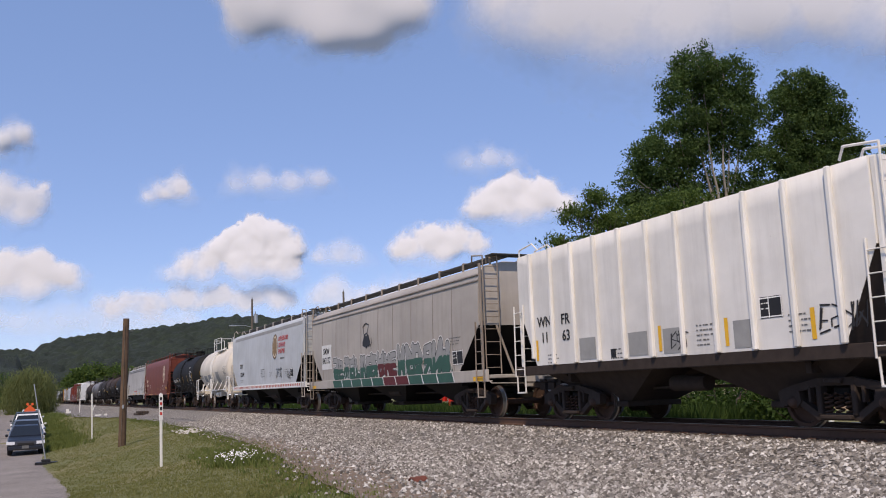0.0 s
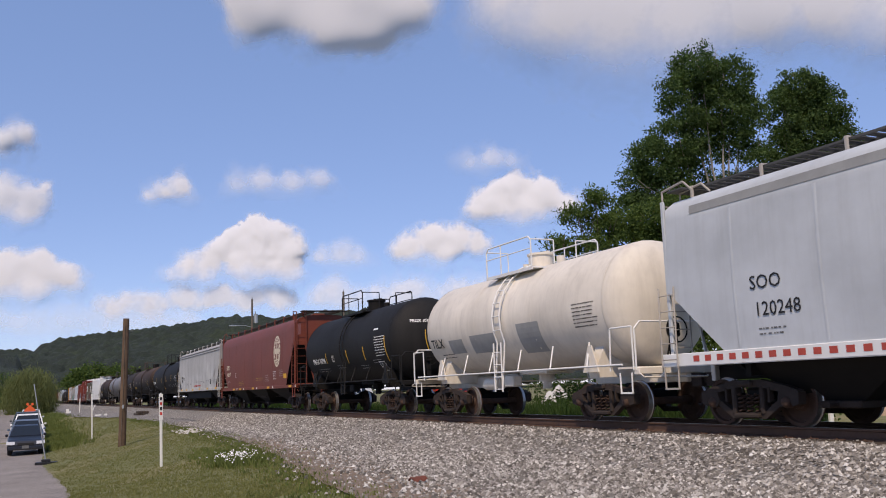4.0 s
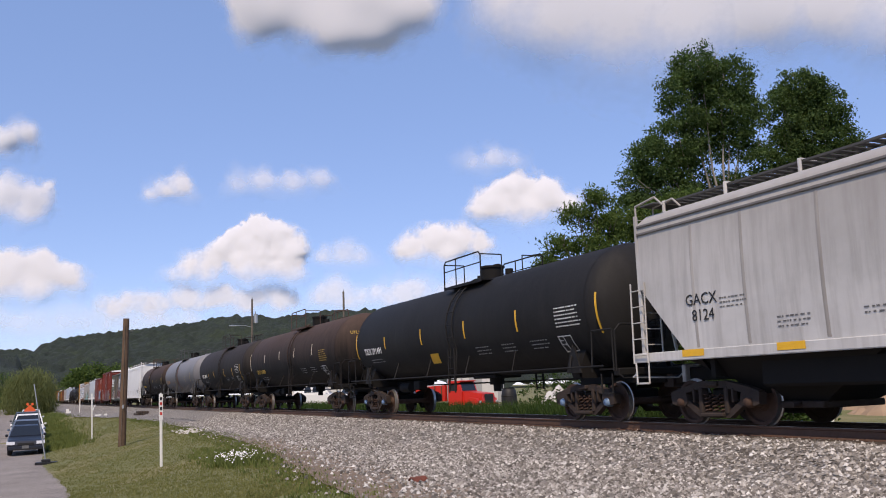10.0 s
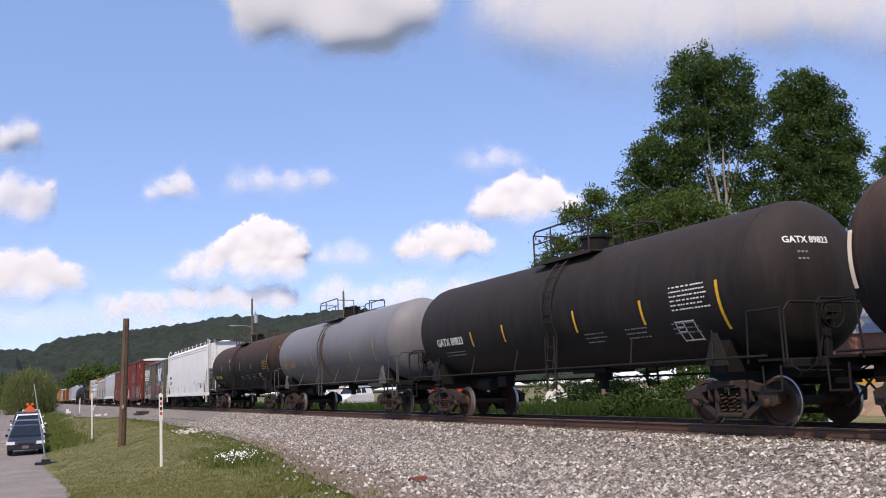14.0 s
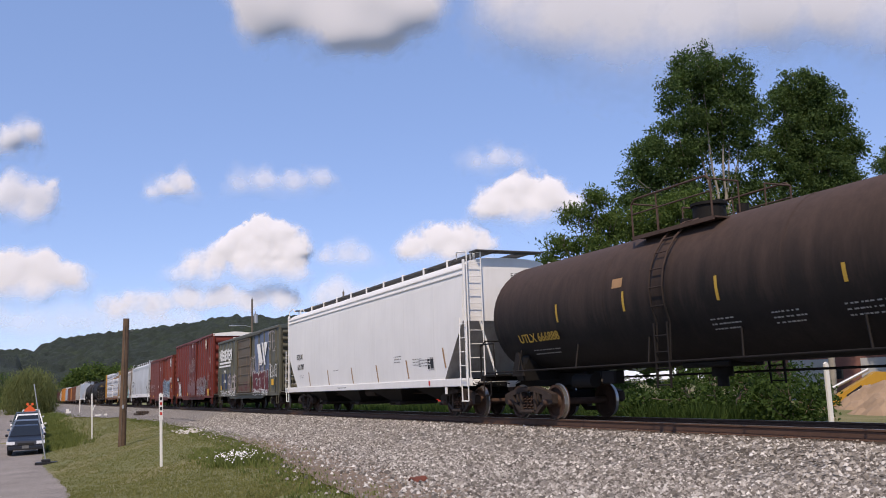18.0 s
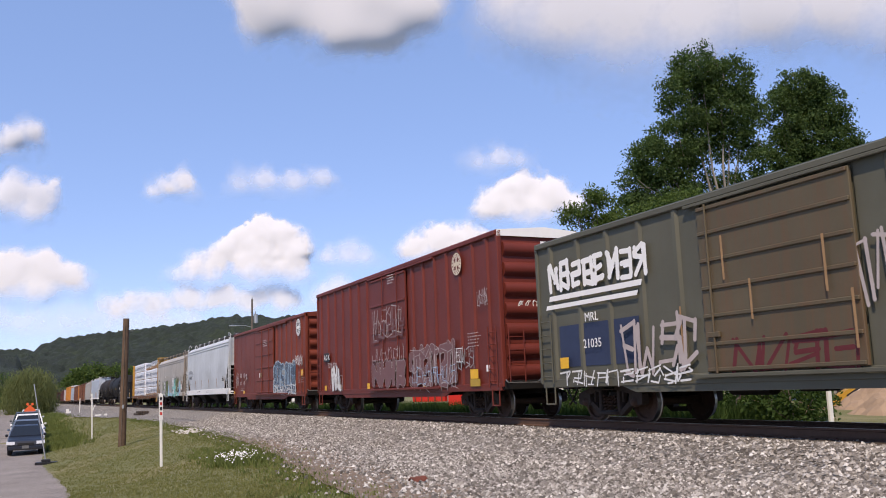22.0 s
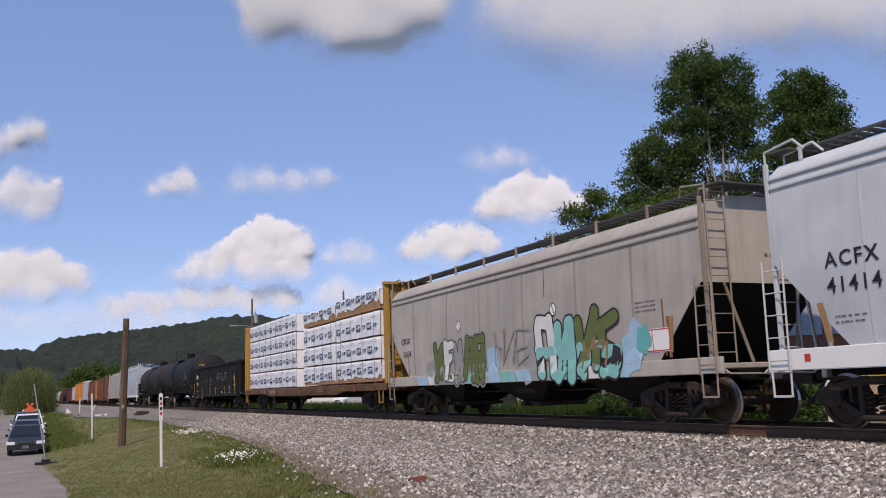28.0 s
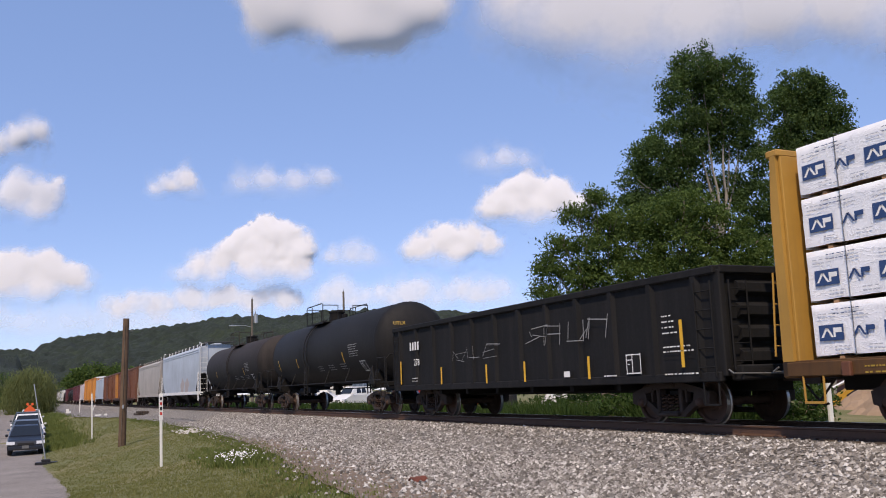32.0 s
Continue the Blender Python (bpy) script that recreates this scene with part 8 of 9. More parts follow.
wooden_pole()
white_post("white marker post with dark stencilled marks", 3.50, 26.4, 2.02, -1.2, 4)
white_post("plain white marker post in the grass", 3.35, 53.4, 2.50, -1.4)
white_post("white post near the crossing", 5.9, 118.0, 1.75, 0.5, w=0.11)
white_post("short white post near the crossing", 6.9, 112.0, 1.0, 22, w=0.10)
leaning_pole()
street_pole(24.3, 105.5, 13.0, True, "tall grey wooden pole with street lamp and transformer")
street_pole(32.7, 96.0, 12.95, False, "tall bare grey wooden pole")
white_post("stout white post behind the rails", 18.25, 16.1, 1.75, 0.0, w=0.13)

# ---------------- road vehicles ----------------
M_GLASS = NT("dark_car_glass")
M_GLASS.b.inputs["Base Color"].default_value = (0.015, 0.018, 0.022, 1)
M_GLASS.b.inputs["Roughness"].default_value = 0.06
M_GLASS = M_GLASS.m
M_TYRE = plain("tyre_rubber", (0.022, 0.022, 0.023), 0.85, 0, 0.2, 10)
M_RIM = plain("wheel_rim", (0.5, 0.5, 0.5), 0.35, 0.8, 0.1, 10)
M_LAMP = plain("clear_headlight", (0.5, 0.51, 0.53), 0.12, 0, 0.05, 10)
M_TAIL = plain("red_lamp", (0.4, 0.02, 0.02), 0.2, 0, 0.1, 10)
M_TRIM = plain("black_plastic_trim", (0.02, 0.02, 0.021), 0.6, 0, 0.2, 10)


def car_paint(name, col):
    k = NT(name)
    k.b.inputs["Base Color"].default_value = (*col, 1)
    k.b.inputs["Roughness"].default_value = 0.4
    k.b.inputs["Coat Weight"].default_value = 0.15
    return k.m


def road_car(label, category, x, y, pm, L=4.6, W=1.82, Ht=1.48, tall=False, face=-1, group=""):
    """A car whose nose points to -y (face -1)."""
    t = thing("car" if not tall else "suv", label, category, group, loc=(x, y, gz(x, y) + 0.02))
    t.rotation_euler = (0, 0, 0 if face < 0 else math.pi)
    h = L / 2
    b = 0.62 * Ht if not tall else 0.60 * Ht
    nose = [(-h, 0.30), (-h - 0.02, 0.52), (-h + 0.12, 0.70), (-h + 0.35, 0.78), (-h + 1.25, b), (h - 0.55, b + 0.02), (h - 0.05, b - 0.08), (h, 0.55), (h - 0.05, 0.28), (0, 0.22)]
    mb = MB()
    rows = []
    for s, k in ((-1.0, 0.90), (-0.92, 0.985), (-0.72, 1.0), (0.72, 1.0), (0.92, 0.985), (1.0, 0.90)):
        rows.append([(s * W / 2, yy * (0.97 + 0.03 * k), 0.3 + (zz - 0.3) * (k if zz > 0.5 else 1)) for yy, zz in nose])
    mb.grid(rows, False, True)
    for row, f in ((rows[0], 1), (rows[-1], -1)):
        mb.add(row, [list(range(len(row)))[::f]])
    part("body", mb, pm, t)
    # cabin
    ca = [(-h + 1.2, b), (-h + 1.95, Ht - 0.05), (-h + 2.3, Ht), (h - (0.35 if tall else 1.2), Ht - 0.02), (h - (0.1 if tall else 0.5), b)]
    mb = MB()
    rows = []
    for s in (-1, 1):
        rows.append([(s * (W / 2 - 0.05 - 0.22 * (zz - b) / (Ht - b)), yy, zz) for yy, zz in ca])
    mb.grid(rows, False)
    for row, f in ((rows[0], 1), (rows[1], -1)):
        mb.add(row, [list(range(len(row)))[::f]])
    part("cabin", mb, pm, t)

    def on(u, v):
        """Point of the windscreen, u across and v up."""
        p, q = ca[0], ca[1]
        zz, yy = p[1] + (q[1] - p[1]) * v, p[0] + (q[0] - p[0]) * v
        return (u * (W / 2 - 0.13 - 0.22 * (zz - b) / (Ht - b)), yy - 0.012, zz + 0.008)
    part("windscreen", MB().add([on(-1, .06), on(1, .06), on(1, .93), on(-1, .93)], [(0, 1, 2, 3)]).add([(p[0], p[1] + 0.02, p[2] - 0.015) for p in (on(-1, .06), on(1, .06), on(1, .93), on(-1, .93))], [(0, 1, 2, 3)]), M_GLASS, t)
    for s in (-1, 1):
        def sd(yy, v):
            zz = b + (Ht - b) * v
            return (s * (W / 2 - 0.042 - 0.22 * v), yy, zz)
        for k, (a, c) in enumerate(((0.32, 0.58), (0.60, 0.86))):
            y0, y1 = -h + 1.2 + (L - 1.7) * a * 0.9, -h + 1.2 + (L - 1.7) * c * 0.9
            part("side_window", MB().add([sd(y0, .12), sd(y1, .12), sd(y1 - 0.05, .82), sd(y0 + 0.2, .82)], [(0, 1, 2, 3)]), M_GLASS, t)
        hl = part("headlight", MB().prism([(-h - 0.01, 0.55), (-h + 0.2, 0.60), (-h + 0.3, 0.72), (-h + 0.10, 0.69)], 0, s * (W / 2 - 0.12) - 0.22 * (s > 0) - 0.16 * (s < 0) + 0.0, s * (W / 2 - 0.12) + 0.16 * (s > 0) + 0.22 * (s < 0)), M_LAMP, t)
        part("mirror", MB().box((s * (W / 2 + 0.06), -h + 1.5, b + 0.06), (0.14, 0.12, 0.13), 0.03), pm, t)
        part("fog_lamp", MB().cyl((s * (W / 2 - 0.35), -h - 0.025, 0.38), (s * (W / 2 - 0.35), -h + 0.02, 0.38), 0.05, 10), M_LAMP, t)
        for yy in (-h + 0.85, h - 0.85):
            wh = new("wheel")
            wh.parent, wh.location = t, (s * (W / 2 - 0.12), yy, 0.32)
            part("tyre", MB().lathe([(-0.1, 0.2), (-0.11, 0.29), (-0.07, 0.32), (0.07, 0.32), (0.11, 0.29), (0.1, 0.2)], 0, 20), M_TYRE, wh)
            part("rim", MB().lathe([(s * 0.09, 0.0), (s * 0.10, 0.06), (s * 0.07, 0.10), (s * 0.095, 0.2), (-s * 0.05, 0.21)], 0, 14), M_RIM, wh)
    part("grille", MB().box((0, -h - 0.005, 0.56), (0.75, 0.05, 0.13), 0.02), M_TRIM, t)
    part("bumper", MB().box((0, -h - 0.02, 0.37), (W - 0.12, 0.12, 0.18), 0.04), pm, t)
    part("air_intake", MB().box((0, -h - 0.075, 0.31), (W - 0.6, 0.03, 0.09), 0.01), M_TRIM, t)
    part("number_plate", MB().box((0, -h - 0.09, 0.42), (0.31, 0.012, 0.15), 0.004), M_GALV, t)
    return t


road_car("dark blue car standing on the roadside", "car", 0.02, 51.5, car_paint("dark_blue_car_paint", (0.010, 0.012, 0.020)), 4.5, 1.66, 1.46, group="cars along the road")
road_car("grey-blue car behind another parked car", "car", 0.05, 58.6, car_paint("grey_blue_car_paint", (0.10, 0.13, 0.18)), 4.6, 1.8, 1.62, group="cars along the road")
road_car("white suv standing on the roadside", "car", 0.15, 66.5, car_paint("white_car_paint", (0.72, 0.72, 0.70)), 4.8, 1.95, 1.85, True, group="cars along the road")
road_car("dark pickup-height car on the roadside", "car", 0.0, 75.0, car_paint("dark_green_car_paint", (0.03, 0.045, 0.045)), 4.8, 1.95, 1.80, True, group="cars along the road")
road_car("pale silver car at the end of the parked row", "car", 0.35, 84.0, car_paint("silver_car_paint", (0.5, 0.51, 0.52)), 4.6, 1.8, 1.75, True, group="cars along the road")
M_SIGNORANGE = plain("orange_sign_sheeting", (0.75, 0.13, 0.04), 0.4, 0, 0.06, 5, 0)


def orange_sign(x, y):
    t = thing("road_work_sign", "orange diamond road sign on a folding stand", "road sign", loc=(x, y, gz(x, y) + 0.02))
    m = Matrix.Rotation(radians(45), 4, "Y")
    part("panel", MB().box((0, 0, 1.75), (0.66, 0.02, 0.66), 0.004, m), M_SIGNORANGE, t)
    part("mast", MB().cyl((0, 0.03, 0.2), (0, 0.03, 1.9), 0.025, 8), M_ALU, t)
    for s in (-1, 1):
        part("leg", MB().cyl((0, 0.05, 0.35), (s * 0.55, 0.3 * s, 0.0), 0.02, 6), M_ALU, t)
        part("flag", MB().box((s * 0.18, 0, 2.26), (0.2, 0.015, 0.2), 0.003, Matrix.Rotation(radians(-20 * s), 4, "Y")), M_SIGNORANGE, t)


orange_sign(0.25, 80.5)

# behind the railway: dump truck, vans, buildings, digger
M_REDTRUCK = car_paint("red_truck_paint", (0.55, 0.025, 0.015))
M_CONCRETE = plain("pale_block_wall", (0.55, 0.54, 0.52), 0.85, 0, 0.12, 1.5)
M_GREYWALL = plain("grey_metal_wall", (0.33, 0.33, 0.33), 0.7, 0, 0.15, 1.0)
M_ROOF = plain("grey_roof_sheet", (0.24, 0.24, 0.25), 0.6, 0.2, 0.2, 1.0)
M_DIGGER = plain("digger_yellow", (0.42, 0.24, 0.03), 0.5, 0, 0.15, 3)
M_DIRT = plain("tan_earth", (0.34, 0.24, 0.16), 0.95, 0, 0.3, 1.2, 0.8)
M_BRICKRED = plain("dark_red_wall", (0.17, 0.08, 0.065), 0.85, 0, 0.3, 2.0)


def dump_truck():
    t = thing("dump_truck", "red dump truck with a weathered tipper body", "truck", loc=(34.2, 70.5, -1.5))
    d = Vector((35.6, 67.0, 0)) - Vector((32.6, 74.0, 0))
    t.rotation_euler = (0, 0, math.atan2(d.y, d.x))
    part("chassis", MB().box((-0.4, 0, 0.85), (7.6, 0.9, 0.3), 0.02), M_STEEL, t)
    mb = MB().prism([(1.6, 0.75), (3.75, 0.70), (3.85, 1.0), (3.7, 1.75), (1.6, 1.98)], 1, -0.85, 0.85)
    part("hood", mb, M_REDTRUCK, t)
    part("cab", MB().prism([(0.1, 0.8), (1.65, 0.8), (1.65, 1.98), (1.35, 2.85), (0.15, 2.9)], 1, -1.05, 1.05), M_REDTRUCK, t)
    part("windscreen", MB().add([(1.66, -0.92, 2.02), (1.66, 0.92, 2.02), (1.385, 0.86, 2.78), (1.385, -0.86, 2.78)], [(0, 1, 2, 3)]), M_GLASS, t)
    for s in (-1, 1):
        part("door_window", MB().box((0.75, s * 1.055, 2.35), (0.85, 0.01, 0.6)), M_GLASS, t)
        part("fender", MB().prism([(2.2, 0.6), (2.3, 1.25), (2.7, 1.42), (3.5, 1.35), (3.75, 0.75), (3.3, 0.62), (2.9, 1.15), (2.5, 0.95)], 1, s * 1.2 - 0.18, s * 1.2 + 0.18), M_REDTRUCK, t)
        part("headlight", MB().box((3.74, s * 1.1, 1.05), (0.12, 0.3, 0.22), 0.03), M_LAMP, t)
        part("exhaust_stack", MB().cyl((0.0, s * 0.95, 1.0), (0.0, s * 0.95, 3.5), 0.07, 8), M_ALU, t)
        for x in (3.0, -1.2, -2.4, -3.4):
            part("wheel", MB().cyl((x, s * 0.75, 0.5), (x, s * 1.15, 0.5), 0.5, 18).cyl((x, s * 1.15, 0.5), (x, s * 1.18, 0.5), 0.28, 12), M_TYRE, t)
    part("grille", MB().box((3.8, 0, 1.3), (0.1, 1.15, 0.75), 0.03), M_TRIM, t)
    part("bumper", MB().box((3.95, 0, 0.62), (0.2, 2.3, 0.3), 0.04), M_ALU, t)
    part("tipper_body", MB().prism([(-4.0, 1.15), (-0.2, 1.15), (-0.1, 2.55), (-4.2, 2.45)], 1, -1.2, 1.2), M_REDTRUCK, t)
    for k in range(5):
        part("body_rib", MB().box((-3.7 + 0.8 * k, -1.24, 1.85), (0.12, 0.1, 1.3), 0.02), P_RUSTBOX, t)
    part("visor", MB().box((1.5, 0, 2.86), (0.3, 1.9, 0.08), 0.02), M_REDTRUCK, t)


def building(label, x, y, w, d, h, turn, wall, roof, doors=2):
    t = thing("building", label, "building", "buildings behind the railway", loc=(x, y, -0.8))
    t.rotation_euler = (0, 0, radians(turn))
    th = 0.2
    part("wall", MB().box((0, -d / 2, h / 2), (w, th, h)).box((0, d / 2, h / 2), (w, th, h)), wall, t)
    part("side_wall", MB().box((-w / 2 + th / 2, 0, h / 2), (th, d - 2 * th, h)).box((w / 2 - th / 2, 0, h / 2), (th, d - 2 * th, h)), wall, t)
    part("roof", MB().prism([(-d / 2 - 0.3, h), (d / 2 + 0.3, h), (0, h + d * 0.34)], 0, -w / 2 - 0.3, w / 2 + 0.3), roof, t)
    for k in range(doors):
        xx = -w / 2 + w * (k + 0.5) / doors
        part("roller_door", MB().box((xx, -d / 2 - th / 2 - 0.015, 1.3), (w / doors * 0.55, 0.05, 2.6), 0.01), M_GREYWALL if wall is not M_GREYWALL else M_CONCRETE, t)
        part("window", MB().box((xx + w / doors * 0.4, -d / 2 - th / 2 - 0.015, 1.7), (w / doors * 0.14, 0.05, 0.8), 0.01), M_GLASS, t)


def digger():
    t = thing("excavator", "yellow excavator with its boom lowered to the ground", "excavator", loc=(38.6, 28.0, -1.5))
    t.rotation_euler = (0, 0, radians(155))
    part("boom", MB().prism([(0.6, 1.5), (2.0, 2.35), (2.7, 2.4), (5.2, 1.05), (5.1, 0.75), (2.6, 1.75), (1.3, 1.2)], 1, -0.25, 0.25), M_DIGGER, t)
    part("stick", MB().prism([(5.3, 1.3), (5.0, 0.65), (6.9, 0.05), (7.1, 0.25)], 1, -0.18, 0.18), M_DIGGER, t)
    part("hydraulic_ram", MB().cyl((1.4, 0.32, 1.0), (3.2, 0.32, 1.75), 0.09, 10).cyl((3.0, 0, 2.5), (5.3, 0, 1.45), 0.08, 10), M_ALU, t)
    part("bucket", MB().prism([(6.8, 0.0), (7.6, 0.15), (7.7, 0.55), (7.2, 0.8), (6.9, 0.5)], 1, -0.5, 0.5), M_DIGGER, t)
    part("house", MB().box((-0.9, 0, 1.6), (3.2, 2.4, 1.1), 0.08), M_DIGGER, t)
    part("cab", MB().box((0.3, -0.7, 2.2), (1.4, 1.0, 1.6), 0.08), M_GLASS, t)
    part("badge", MB().prism([(3.4, 1.55), (4.2, 1.15), (4.25, 1.35), (3.5, 1.8)], 1, 0.252, 0.258), M_BLACK, t)
    part("marking", MB().box((3.78, 0.262, 1.45), (0.5, 0.006, 0.14), 0, Matrix.Rotation(radians(27), 4, "Y")), M_WHITE, t)
    for s in (-1, 1):
        part("track", MB().prism([(-2.0, 0.1), (1.8, 0.1), (2.1, 0.5), (1.8, 0.9), (-2.0, 0.9), (-2.3, 0.5)], 1, s * 1.2 - 0.3, s * 1.2 + 0.3), M_STEEL, t)


def heap(label, x, y, w, h, mat, seed, name="earth_heap", category="heap"):
    mb = MB()
    n = 22
    rows = []
    for i in range(n + 1):
        row = []
        for j in range(n + 1):
            u, v = (i / n * 2 - 1), (j / n * 2 - 1)
            r = math.hypot(u, v)
            z = h * max(0, 1 - r) ** 0.8 * (1 + 0.4 * noise.noise((u * 3 + seed, v * 3, 0))) - 0.15
            row.append((u * w, v * w, z + 0.12 * noise.noise((u * 9, v * 9, seed))))
        rows.append(row)
    mb.grid(rows, False)
    thing(name, label, category, mb=mb, mat=mat, loc=(x, y, -0.7))


dump_truck()
building("pale gabled warehouse with a grey roof", 37.0, 117.0, 16.0, 9.5, 6.2, 62, M_CONCRETE, M_ROOF, 3)
building("grey metal shed with a low roof", 42.0, 82.0, 5.6, 8.0, 3.6, -25, M_GREYWALL, M_ROOF, 2)
building("dark red brick building behind the digger", 52.0, 44.0, 14.0, 9.0, 4.2, -25, M_BRICKRED, M_ROOF, 3)
road_car("white van parked behind the railway", "car", 32.2, 92.0, car_paint("white_minivan_paint", (0.74, 0.74, 0.73)), 4.9, 1.95, 2.0, True, group="vehicles behind the railway").rotation_euler = (0, 0, radians(-62))
road_car("white truck parked behind the railway", "car", 29.8, 97.0, car_paint("white_truck_paint", (0.70, 0.70, 0.70)), 5.4, 2.0, 2.3, True, group="vehicles behind the railway").rotation_euler = (0, 0, radians(60))
digger()


def black_barrel():
    t = thing("barrel", "tall black plastic barrel beside the parked truck", "barrel", loc=(25.3, 45.0, gz(25.3, 45.0)))
    prof = [(0.0, 0.36), (0.10, 0.42), (0.5, 0.46), (0.95, 0.45), (1.25, 0.40), (1.33, 0.33)]
    n = 20
    mb = MB().grid([[(r * math.cos(2 * math.pi * k / n), r * math.sin(2 * math.pi * k / n), z) for k in range(n)] for z, r in prof], True, True)
    mb.add([(0.33 * math.cos(2 * math.pi * k / n), 0.33 * math.sin(2 * math.pi * k / n), 1.33) for k in range(n)], [list(range(n))])
    part("body", mb, M_BLACK, t)
    for z, r in ((0.42, 0.462), (0.92, 0.458)):
        part("hoop", MB().grid([[(q * math.cos(2 * math.pi * k / n), q * math.sin(2 * math.pi * k / n), z + dz) for k in range(n)] for dz, q in ((-0.03, r), (0, r + 0.015), (0.03, r))], True, True), M_BLACK, t)
    part("lid", MB().cyl((0, 0, 1.32), (0, 0, 1.37), 0.36, 20), M_BLACK, t)


black_barrel()
heap("heap of tan earth beside the digger", 31.0, 22.5, 3.2, 1.6, M_DIRT, 1)
heap("heap of tan earth behind the digger", 36.0, 27.0, 3.6, 1.9, M_DIRT, 2)
heap("heap of pale broken rubble", 26.9, 42.5, 1.5, 1.5, M_CONCRETE, 3, "rubble_mound", "rubble")
# ---------------- loose stones, weeds and litter ----------------
def island_mat(name, stops, rough=0.9):
    k = NT(name)
    g = k.n("ShaderNodeNewGeometry")
    nz = k.noise(k.coord(shift=False), 30, 4)
    c = k.ramp(g.outputs["Random Per Island"], *stops)
    c = k.mix(k.ramp(nz, (0.35, mono(0.0)), (0.7, mono(0.45))), c, (0.10, 0.085, 0.07))
    k.l(c, k.b.inputs["Base Color"])
    k.b.inputs["Roughness"].default_value = rough
    return k.m


M_STONE = island_mat("loose_ballast_stone", [(0.0, (0.06, 0.052, 0.045)), (0.35, (0.19, 0.172, 0.152)), (0.7, (0.37, 0.342, 0.308)), (0.9, (0.57, 0.54, 0.50)), (1.0, (0.76, 0.73, 0.69))])
M_BLADE = leafy("grass_blades", (0.105, 0.118, 0.035), (0.225, 0.215, 0.085), 0.5)
M_WEED = leafy("weed_leaves", (0.075, 0.10, 0.028), (0.17, 0.195, 0.06), 0.8)
M_PETAL = plain("white_petals", (0.80, 0.80, 0.76), 0.7, 0, 0.05, 5, 0)


def scatter_stones(name, label, pts, seed, smin, smax, mat):
    """Small angular stones: a squashed, jittered octahedron each, half sunk in the bed."""
    r = np.random.RandomState(seed)
    n = len(pts)
    base = np.array([(1, 0, 0), (0, 1, 0), (-1, 0, 0), (0, -1, 0), (0.3, 0.2, 0.8), (-0.3, -0.2, 0.7)])
    tri = np.array([(0, 1, 4), (1, 5, 4), (1, 2, 5), (2, 3, 5), (3, 4, 5), (3, 0, 4)])
    s = (smin + (smax - smin) * r.uniform(0, 1, n) ** 2.0)[:, None, None]
    v = base[None] * (0.75 + 0.5 * r.uniform(size=(n, 6, 1))) + r.normal(0, 0.16, (n, 6, 3))
    a = r.uniform(0, 2 * np.pi, n)
    c, sn = np.cos(a)[:, None], np.sin(a)[:, None]
    v = np.stack([v[..., 0] * c - v[..., 1] * sn, v[..., 0] * sn + v[..., 1] * c, v[..., 2]], -1) * s
    v = v + pts[:, None, :]
    f = (tri[None] + 6 * np.arange(n)[:, None, None]).reshape(-1, 3)
    me = bpy.data.meshes.new(name)
    me.vertices.add(6 * n)
    me.vertices.foreach_set("co", v.reshape(-1))
    me.loops.add(f.size)
    me.loops.foreach_set("vertex_index", f.reshape(-1))
    me.polygons.add(len(f))
    me.polygons.foreach_set("loop_start", np.arange(0, f.size, 3))
    me.update(calc_edges=True)
    me.materials.append(mat)
    return tagged(new(name, me), label, "stones", "", "stuff")


def on_ground(n, seed, place):
    r = np.random.RandomState(seed)
    out = []
    while len(out) < n:
        p = place(r)
        if p is not None:
            out.append((p[0], p[1], gz(p[0], p[1]) + 0.032))
    return np.array(out)


def bed(r):
    y = 7.0 + 48.0 * r.uniform() ** 1.9
    ge = lerp_table(GRASS_EDGE, y)
    x = r.uniform(ge - 0.5, 11.4)
    if x < ge + 2.2 and r.uniform() > 0.05 + 0.95 * sstep(-0.4, 2.2, x - ge) ** 1.5:
        return None
    return x, y


scatter_stones("ballast_stones", "grey angular crushed stones of the track bed", on_ground(60000, 5, bed), 6, 0.015, 0.052, M_STONE)


def between(r):
    return r.uniform(11.5, 14.2), 7.0 + 40 * r.uniform() ** 1.6


_p = on_ground(9000, 7, between)
_p[:, 2] = -0.205
scatter_stones("ballast_stones", "grey stones between the rails", _p, 8, 0.02, 0.05, M_STONE)
_p = on_ground(90, 9, lambda r: (6.2 + abs(r.normal(0, 0.7)), 41.2 + r.normal(0, 1.0)))
scatter_stones("pale_stones", "patch of larger pale stones beside the grass", _p, 10, 0.04, 0.10, plain("pale_stone", (0.50, 0.47, 0.42), 0.9, 0, 0.2, 5))


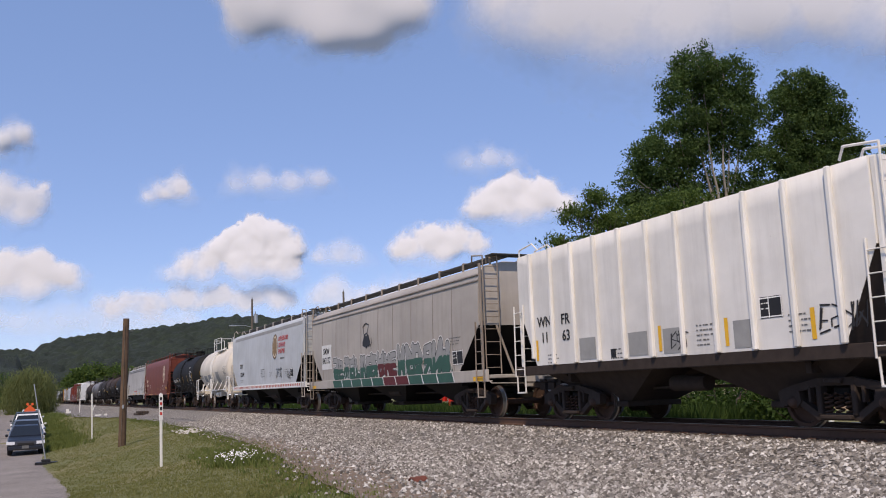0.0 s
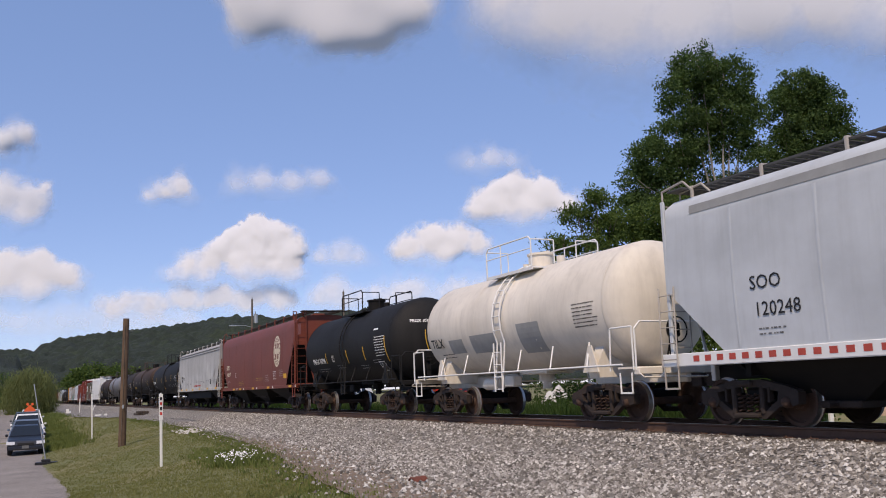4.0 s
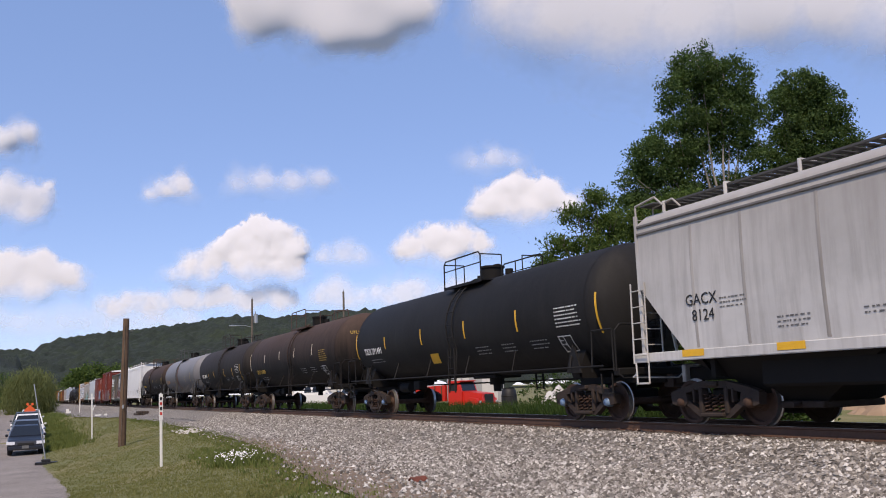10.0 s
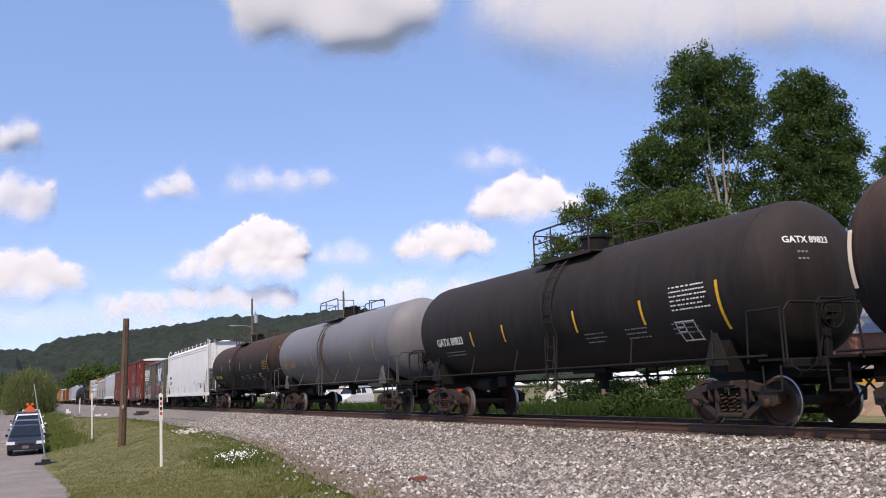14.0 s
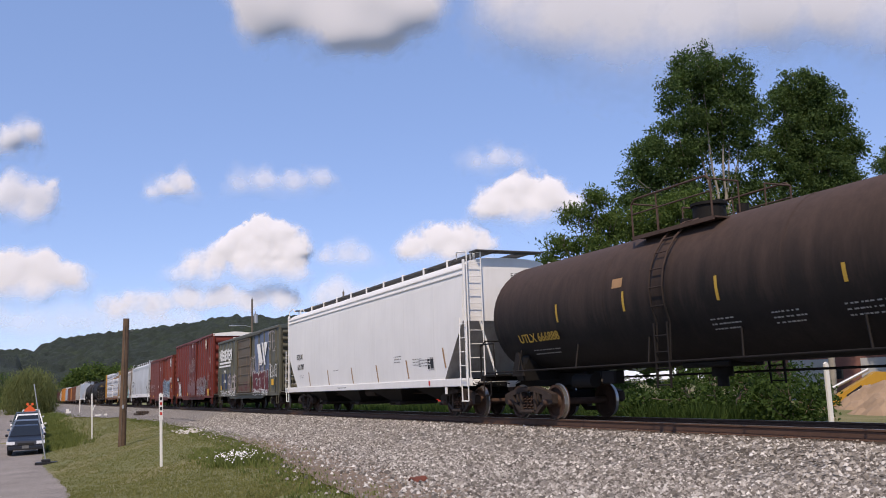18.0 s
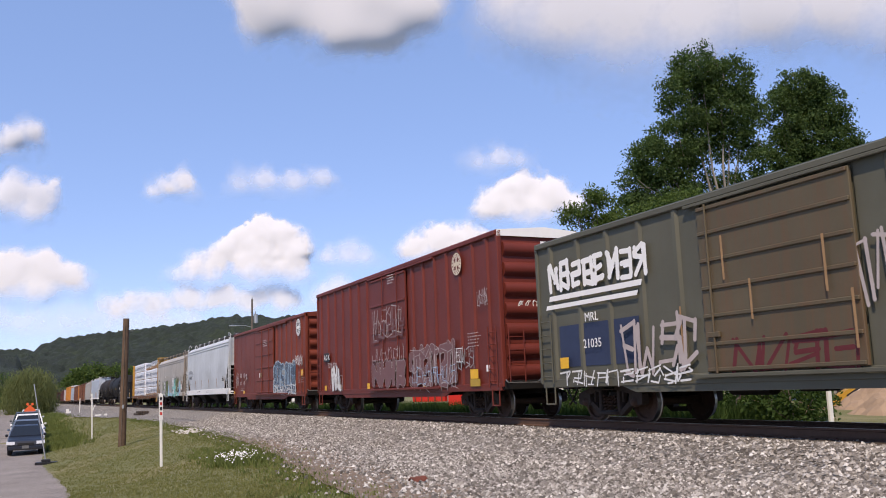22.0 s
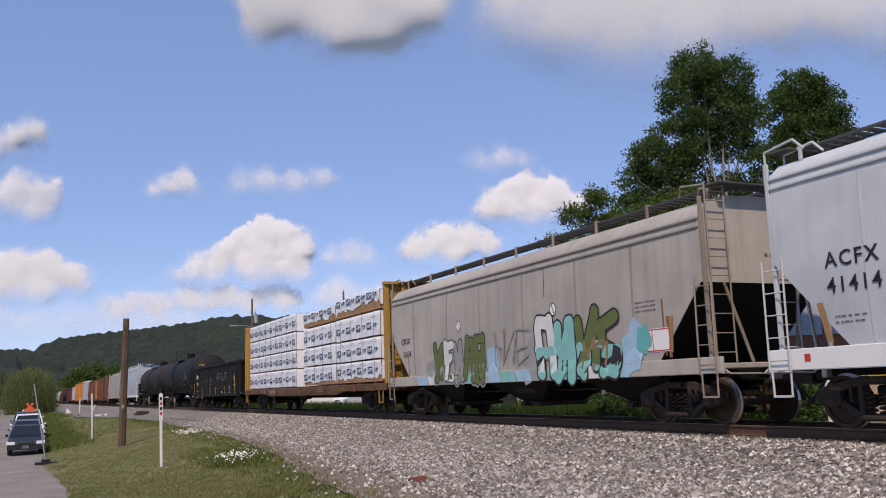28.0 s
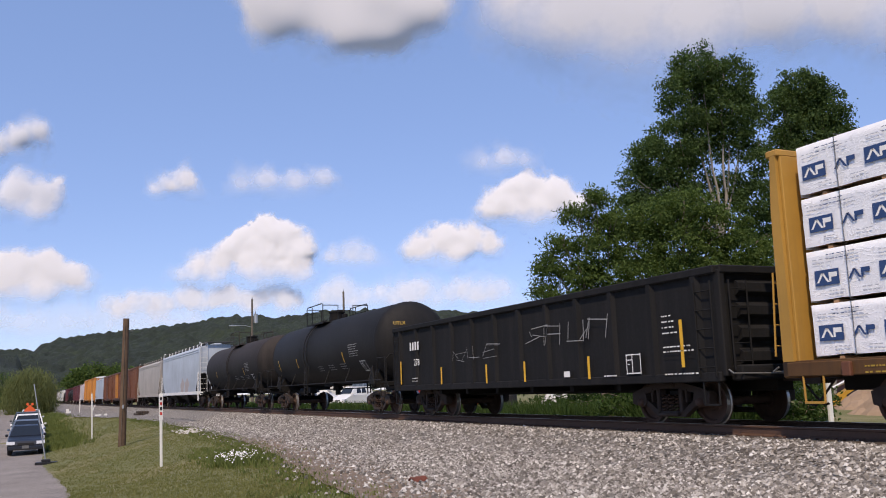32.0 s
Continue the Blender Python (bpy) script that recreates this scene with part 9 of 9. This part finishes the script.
def blades(name, label, pts, seed, h0, h1, width, mat, category="grass", spread_=0.05, per=4):
    r = np.random.RandomState(seed)
    n = len(pts) * per
    b = np.repeat(pts, per, 0) + np.concatenate([r.normal(0, spread_, (n, 2)), np.full((n, 1), -0.03)], 1)
    a = r.uniform(0, 2 * np.pi, n)
    w = width * r.uniform(0.6, 1.3, n)
    hh = r.uniform(h0, h1, n)
    dx, dy = np.cos(a), np.sin(a)
    lean = r.normal(0, 0.35, (n, 2)) * hh[:, None]
    v = np.zeros((n, 3, 3))
    v[:, 0] = b + np.stack([dx * w, dy * w, 0 * w], 1)
    v[:, 1] = b - np.stack([dx * w, dy * w, 0 * w], 1)
    v[:, 2] = b + np.concatenate([lean, hh[:, None]], 1)
    me = bpy.data.meshes.new(name)
    me.vertices.add(3 * n)
    me.vertices.foreach_set("co", v.reshape(-1))
    me.loops.add(3 * n)
    me.loops.foreach_set("vertex_index", np.arange(3 * n))
    me.polygons.add(n)
    me.polygons.foreach_set("loop_start", np.arange(0, 3 * n, 3))
    me.update(calc_edges=True)
    me.materials.append(mat)
    return tagged(new(name, me), label, category, "", "stuff")


def lawn(r):
    y = 14.0 + 75.0 * r.uniform() ** 1.5
    a, b = lerp_table(ROAD_EDGE, y), lerp_table(GRASS_EDGE, y)
    return r.uniform(a - 0.05, b + 0.15), y


blades("grass", "short mown grass with dry straw blades", on_ground(34000, 11, lawn), 12, 0.015, 0.05, 0.010, M_BLADE)


def verge(r):
    y = 10.0 + 60.0 * r.uniform() ** 1.4
    b = lerp_table(GRASS_EDGE, y)
    return b + r.normal(-0.2, 0.35), y


blades("weeds", "taller weeds along the edge of the stones", on_ground(1300, 13, verge), 14, 0.03, 0.11, 0.016, M_WEED, "weeds", 0.07, 6)


def flower_patch(r):
    return 4.62 + r.normal(0, 0.24), 21.8 + r.normal(0, 0.75)


_fp = on_ground(230, 15, flower_patch)
blades("flower_stems", "leafy stems of a patch of white wildflowers", _fp, 16, 0.08, 0.24, 0.02, M_WEED, "flowers", 0.06, 7)
_fl = _fp.copy()
_fl[:, 2] += np.random.RandomState(3).uniform(0.10, 0.24, len(_fl))
scatter_stones("flower_heads", "small white wildflower heads", _fl[:170], 17, 0.014, 0.032, M_PETAL)["category"] = "flowers"
# a broader leafy clump beside the flowers
_p = on_ground(420, 18, lambda r: (5.1 + r.normal(0, 0.4), 25.0 + r.normal(0, 1.8)))
blades("weeds", "green leafy weeds beside the stones", _p, 19, 0.03, 0.13, 0.022, M_WEED, "weeds", 0.08, 6)


def rag():
    mb = MB()
    rows = [[(0.34 * (i / 8 - .5) * (1 - 0.35 * j / 5), 0.2 * (j / 5 - .5), 0.03 + 0.08 * abs(noise.noise((i * .8, j * .9, 2.0))) + 0.06 * math.sin(j / 5 * 3.1)) for i in range(9)] for j in range(6)]
    mb.grid(rows, True)
    t = thing("rag", "crumpled dark red rag on the stones", "rag", mb=mb, mat=plain("dull_red_cloth", (0.15, 0.05, 0.035), 0.95, 0, 0.3, 6), loc=(5.75, 13.4, gz(5.75, 13.4) + 0.02))
    t.rotation_euler = (0, 0, 0.5)


rag()


def tie_pile():
    t = thing("old_ties", "flat stack of dark old ties beside the track", "timber stack", loc=(9.45, 84.0, gz(9.45, 84.0)))
    for k in range(5):
        part("tie", MB().box((0.26 * (k - 2), 0.2 * (k % 2), 0.09), (0.22, 2.7, 0.17), 0.015), M_TIE, t)
    for k in range(3):
        part("tie", MB().box((0.3 * (k - 1), 0.1, 0.27), (0.22, 2.6, 0.17), 0.015), M_TIE, t)


tie_pile()


def small_white(label, x, y, w, h):
    t = thing("marker_block", label, "marker", "small markers near the crossing", loc=(x, y, gz(x, y)))
    part("block", MB().box((0, 0, h / 2), (w, 0.25, h), 0.02), M_POSTWHITE, t)
    part("base", MB().box((0, 0, 0.03), (w + 0.1, 0.35, 0.06), 0.01), M_GREYWALL, t)


small_white("low white marker block near the crossing", 6.0, 88.0, 0.55, 0.18)
small_white("low white marker block near the crossing", 6.75, 89.5, 0.3, 0.2)
small_white("white marker box near the crossing", 4.6, 117.0, 0.55, 0.28)
small_white("white marker box near the crossing", 4.7, 122.0, 0.35, 0.5)


def far_verge(r):
    y = 19.0 + 120.0 * r.uniform() ** 1.3
    return 16.4 + abs(r.normal(0, 1.5)), y


blades("weeds", "rank dark weeds beyond the rails", on_ground(6500, 21, far_verge), 22, 0.35, 0.95, 0.035, M_LEAF_BUSH, "weeds", 0.16, 7)


def road_bank(r):
    y = 50.0 + 75.0 * r.uniform()
    return lerp_table(ROAD_EDGE, y) + 0.25 + abs(r.normal(0, 0.9)), y


blades("weeds", "tall dark grass on the bank beside the road", on_ground(2600, 23, road_bank), 24, 0.10, 0.30, 0.025, M_WEED, "weeds", 0.14, 7)
# ---------------- what moves ----------------
def gone(t):
    """Metres the train has gone since the start."""
    u = (t - 16.0) / 16.0
    return 16.0 * (10.011 * u - 0.0351 * u * u + 0.0200 * u ** 3) - 16.0 * (-10.011 - 0.0351 - 0.0200)


def motions():
    times = [2.0 * k for k in range(17)]
    for car, c, *at in CARS:
        dx, dz = at or (0.0, 0.0)
        walk(car, [(t, pose(TRACK_X + dx, c - gone(t), dz)) for t in times])
    for ob, face in CLOUDS:
        walk(ob, [(t, face(t)) for t in (0.0, 8.0, 16.0, 24.0, 32.0)])
    # each wheelset rolls; all that stand alike in their trucks share the keys of the first
    first = {}
    steps = 640
    for w, sg in WHEELSETS:
        if sg not in first:
            walk(w, [(32.0 * k / steps, pose(0, sg * 0.89, WHEEL_R, math.degrees(gone(32.0 * k / steps) / WHEEL_R) % 360.0)) for k in range(steps + 1)])
            first[sg] = w.animation_data
        else:
            w.rotation_mode = "QUATERNION"
            w.animation_data_create().action = first[sg].action
            w.animation_data.action_slot = first[sg].action_slot


motions()
